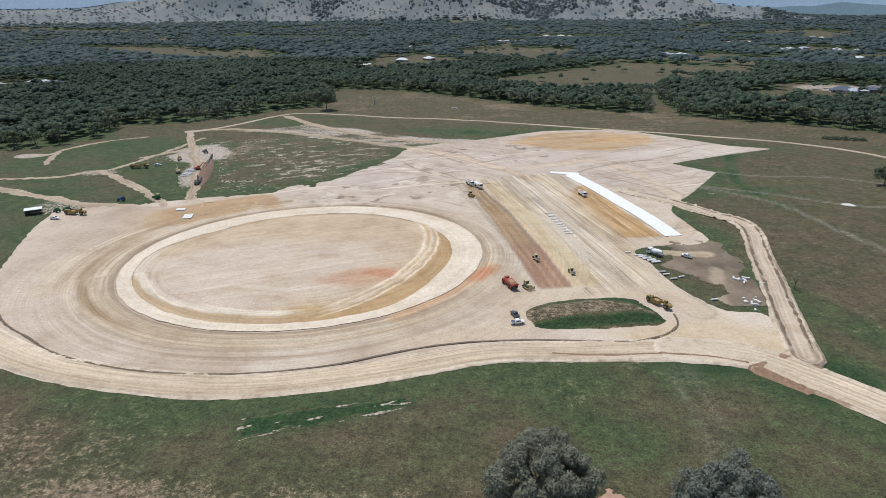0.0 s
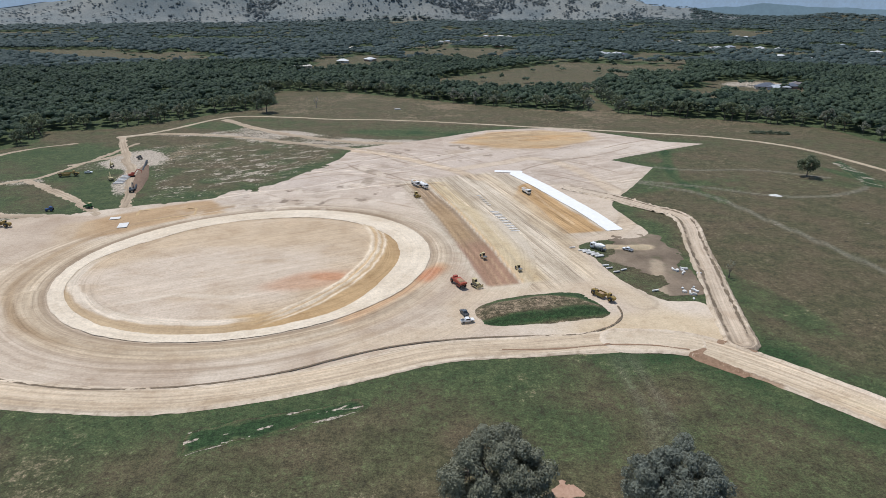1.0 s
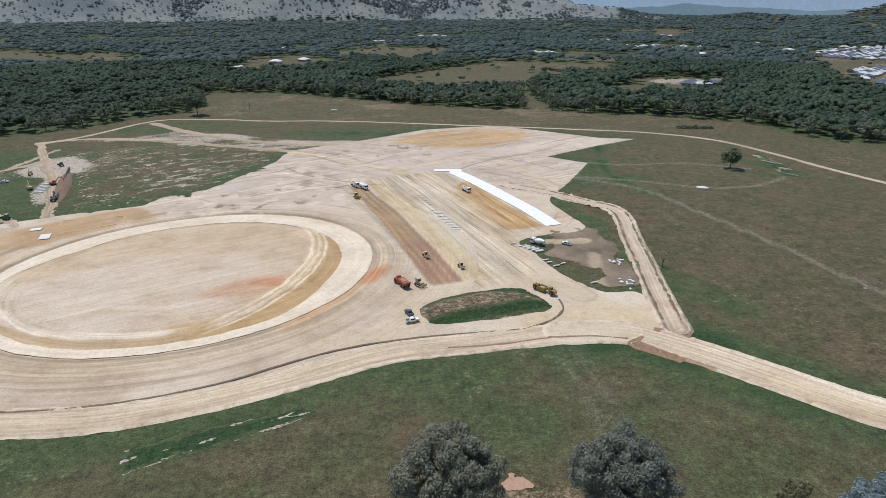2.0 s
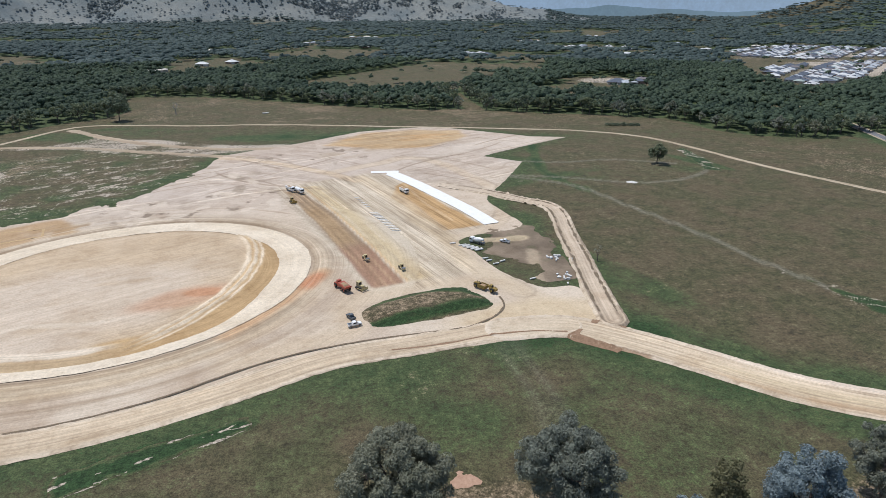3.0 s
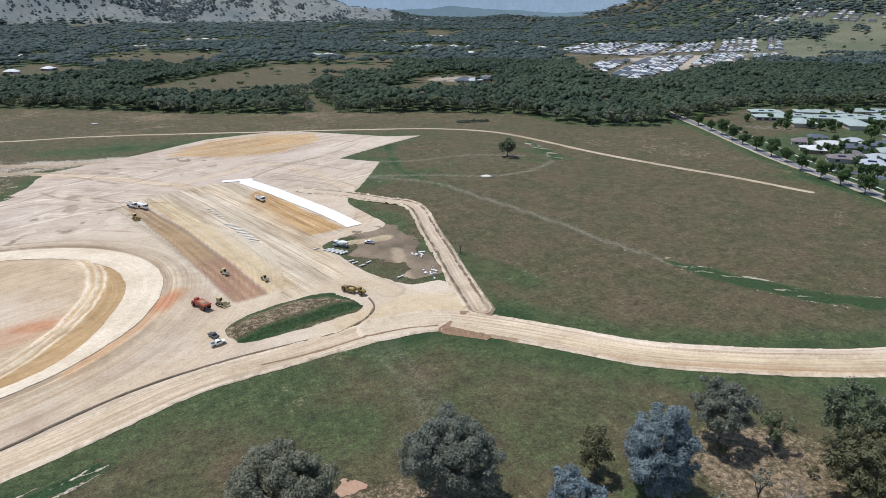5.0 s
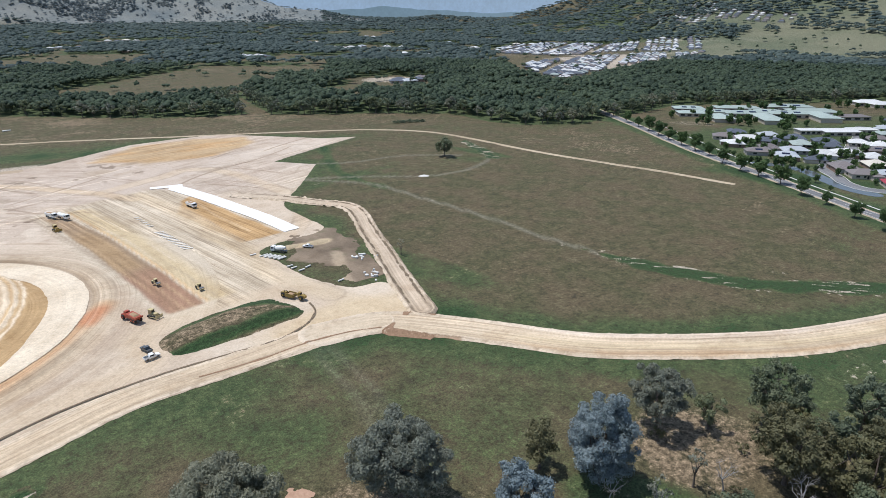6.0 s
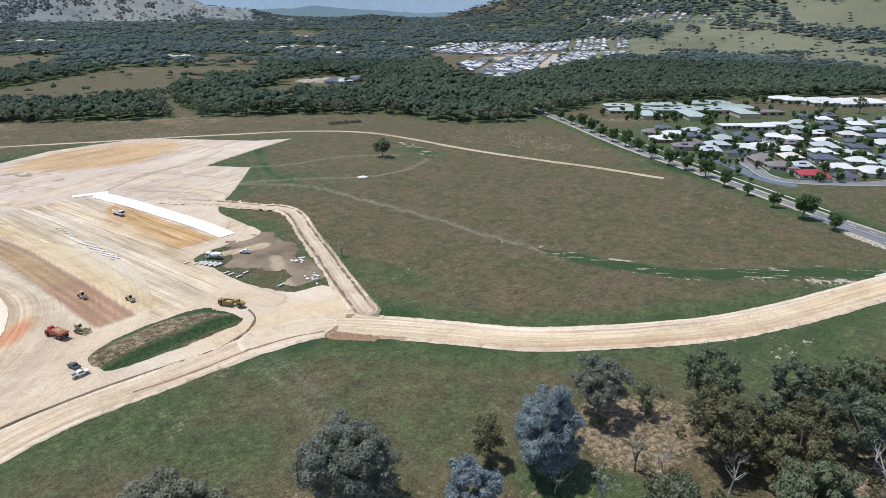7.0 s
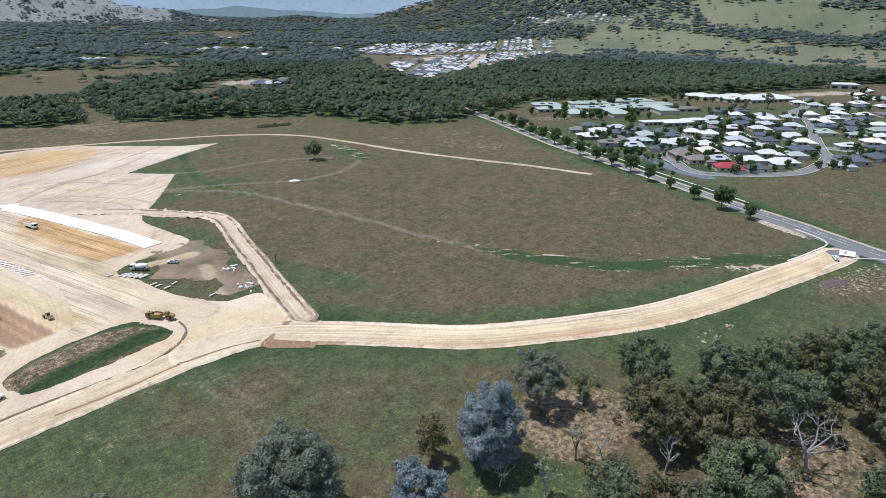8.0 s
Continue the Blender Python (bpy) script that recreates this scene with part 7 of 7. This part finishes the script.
def dozer(x, y, turn, paint, label):
    ob = vehicle("bulldozer", label, "bulldozer", x, y, turn)
    for s in (-1, 1):
        shaped("track", DARK, ob, [(-1.9, 0.3), (-1.5, 0.0), (1.6, 0.0), (2.0, 0.35), (1.8, 0.95), (-1.6, 0.95)], 0.6, s * 1.1)
    shaped("hood", paint, ob, [(0.0, 0.9), (2.1, 0.9), (2.1, 1.8), (0.0, 1.95)], 1.4)
    shaped("cab", paint, ob, [(-1.7, 0.9), (-1.6, 2.9), (0.1, 3.0), (0.2, 0.9)], 1.6)
    shaped("windscreen", WINDOW, ob, [(0.2, 1.9), (0.24, 1.9), (0.16, 2.8), (0.12, 2.8)], 1.3)
    solid("cab_roof", SANDY, ob, (0, -0.75, 2.98, 1.8, 2.0, 0.14))
    shaped("blade", paint, ob, [(2.9, 0.05), (3.1, 0.1), (2.95, 0.7), (3.1, 1.35), (2.95, 1.35), (2.75, 0.7)], 3.6)
    for s in (-1, 1):
        bm = bmesh.new()
        tube(bm, (s * 1.5, -0.5, 0.5), (s * 1.5, 2.9, 0.45), 0.12)
        part("push_arm", bm, paint, ob)
    return ob


def excavator(x, y, turn, paint, label):
    ob = vehicle("excavator", label, "excavator", x, y, turn, 0.25)
    for s in (-1, 1):
        shaped("track", DARK, ob, [(-2.0, 0.3), (-1.6, 0.0), (1.6, 0.0), (2.0, 0.3), (1.7, 0.85), (-1.7, 0.85)], 0.6, s * 1.15)
    shaped("house", paint, ob, [(-2.5, 1.05), (-2.4, 2.2), (0.4, 2.2), (1.2, 1.9), (1.2, 1.05)], 2.6)
    shaped("cab", paint, ob, [(-0.4, 1.1), (-0.4, 3.0), (1.1, 3.0), (1.5, 2.0), (1.4, 1.1)], 1.0, -0.75)
    for a, b, r in (((0.2, 1.2, 1.8), (0.2, 4.0, 5.2), 0.32), ((0.2, 4.0, 5.2), (0.2, 6.6, 3.6), 0.28)):
        bm = bmesh.new()
        tube(bm, a, b, r, r * 0.8, 6)
        part("boom", bm, paint, ob)
    bm = bmesh.new()
    tube(bm, (0.2, 6.6, 3.6), (0.2, 6.2, 1.0), 0.24, 0.18, 6)
    part("arm", bm, paint, ob)
    shaped("bucket", DARK, ob, [(6.0, 1.2), (6.6, 1.0), (6.7, 0.2), (6.0, 0.1), (5.7, 0.6)], 1.2, 0.2)
    return ob


def tractor(x, y, turn, paint, label):
    ob = vehicle("tractor", label, "tractor", x, y, turn, 0.25)
    shaped("hood", paint, ob, [(0.2, 0.9), (2.6, 0.9), (2.6, 1.7), (0.2, 1.8)], 0.9)
    shaped("cab", paint, ob, [(-1.3, 0.9), (-1.2, 2.8), (0.2, 2.8), (0.4, 0.9)], 1.5)
    shaped("windscreen", WINDOW, ob, [(0.4, 1.8), (0.44, 1.8), (0.28, 2.6), (0.24, 2.6)], 1.2)
    for s in (-1, 1):
        wheel(ob, s * 1.0, -0.8, 0.95, 0.5, paint)
        wheel(ob, s * 0.9, 2.0, 0.6, 0.4, paint)
    return ob


dump_truck(23.8, 237, 24)
dozer(31, 235.5, -148, SANDY, "dusty yellow dozer with its blade down")
roller(38.5, 267, 200, "dusty yellow roller on the brown strip").scale = (0.82, 0.82, 0.82)
roller(52.5, 251.5, 195, "dusty yellow roller beside the red clay").scale = (0.82, 0.82, 0.82)
scraper(81.5, 220, -148, YELLOW, "yellow motor scraper beside the grassy mound").scale = (0.86, 0.86, 0.86)
ute(23.9, 203.4, -78, VEHICLE_WHITE, "white ute parked on clay beside a grey one")
ute(23.4, 209.6, 20, GREY_PAINT, "dark grey ute with white canopy parked beside a white one")
ute(110.3, 271, 42, VEHICLE_WHITE, "white ute parked between heaps of sand", 0.2)
mixer(96.3, 273.5, 38)
tipper(10.6, 399.5, 205, "white tipper truck at the end of the brown strip")
tipper(16, 393, 205, "white water truck at the end of the brown strip", VEHICLE_WHITE, True)
dozer(10.4, 372, 200, YELLOW, "yellow dozer working on the brown strip")
tipper(81, 374, 196, "white tipper truck beside the orange clay")
scraper(-219.5, 333.5, -100, YELLOW, "orange motor scraper parked beside tractors")
tractor(-233, 338, 60, GREEN_PAINT, "dark green tractor parked beside a scraper")
tractor(-228, 340, 80, GREEN_PAINT, "dark green tractor parked beside a scraper")
ute(-226.5, 325, -92, VEHICLE_WHITE, "white ute parked at the site compound", 0.3)
tractor(-206.4, 361, 100, BLUE_PAINT, "blue tractor on the farm track")
dozer(-186, 365, 60, GREEN_PAINT, "dark dozer at the edge of the grass")
scraper(-236, 445, -80, YELLOW, "yellow motor scraper on the grass")
ute(-226, 453, -80, VEHICLE_WHITE, "white ute on the farm track", 0.25)
excavator(-217.8, 473, 200, SANDY, "small excavator on scraped earth")
excavator(-201, 431, 30, SANDY, "small excavator beside white pipes")
excavator(-190, 440, -70, RED_PAINT, "red excavator with raised boom beside the trench")
excavator(-174.5, 399, 12, GREY_PAINT, "dark excavator at the end of the black pipe")
dozer(-206, 497, 40, GREY_PAINT, "dark dozer above the trench")
ute(327.5, 43.5, -60, VEHICLE_WHITE, "white ute stopped at the road mouth", 0.7)

# ---- site hut and sign
hut = thing("site_hut", "open-fronted site shelter with white roof", "shed", pose(-245, 335, 0.1, 0, 0, 30))
solid("roof", WHITE_PAINT, hut, (0, 0, 2.9, 9, 6, 0.15))
solid("back_wall", GREY_PAINT, hut, (0, 2.8, 0, 8.6, 0.15, 2.9))
for px in (-4.2, 4.2):
    solid("side_wall", GREY_PAINT, hut, (px, 0.5, 0, 0.15, 4.6, 2.9))
    solid("post", STEEL, hut, (px, -2.7, 0, 0.15, 0.15, 2.9))
sign = thing("site_sign", "white site sign board on posts at the road mouth", "sign", pose(334, 40, 0.75, -48, 0, -74))
solid("board", WHITE_PAINT, sign, (0, 0, 0.8, 6.6, 0.12, 2.9))
for px in (-2.8, 0, 2.8):
    solid("post", STEEL, sign, (px, 0.15, -0.9, 0.15, 0.15, 4.4))
for k in range(3):
    solid("printed_bar", GREY_PAINT, sign, (-1.4 + 0.3 * k, -0.08, 3.0 - 0.6 * k, 2.4 - 0.4 * k, 0.03, 0.24))
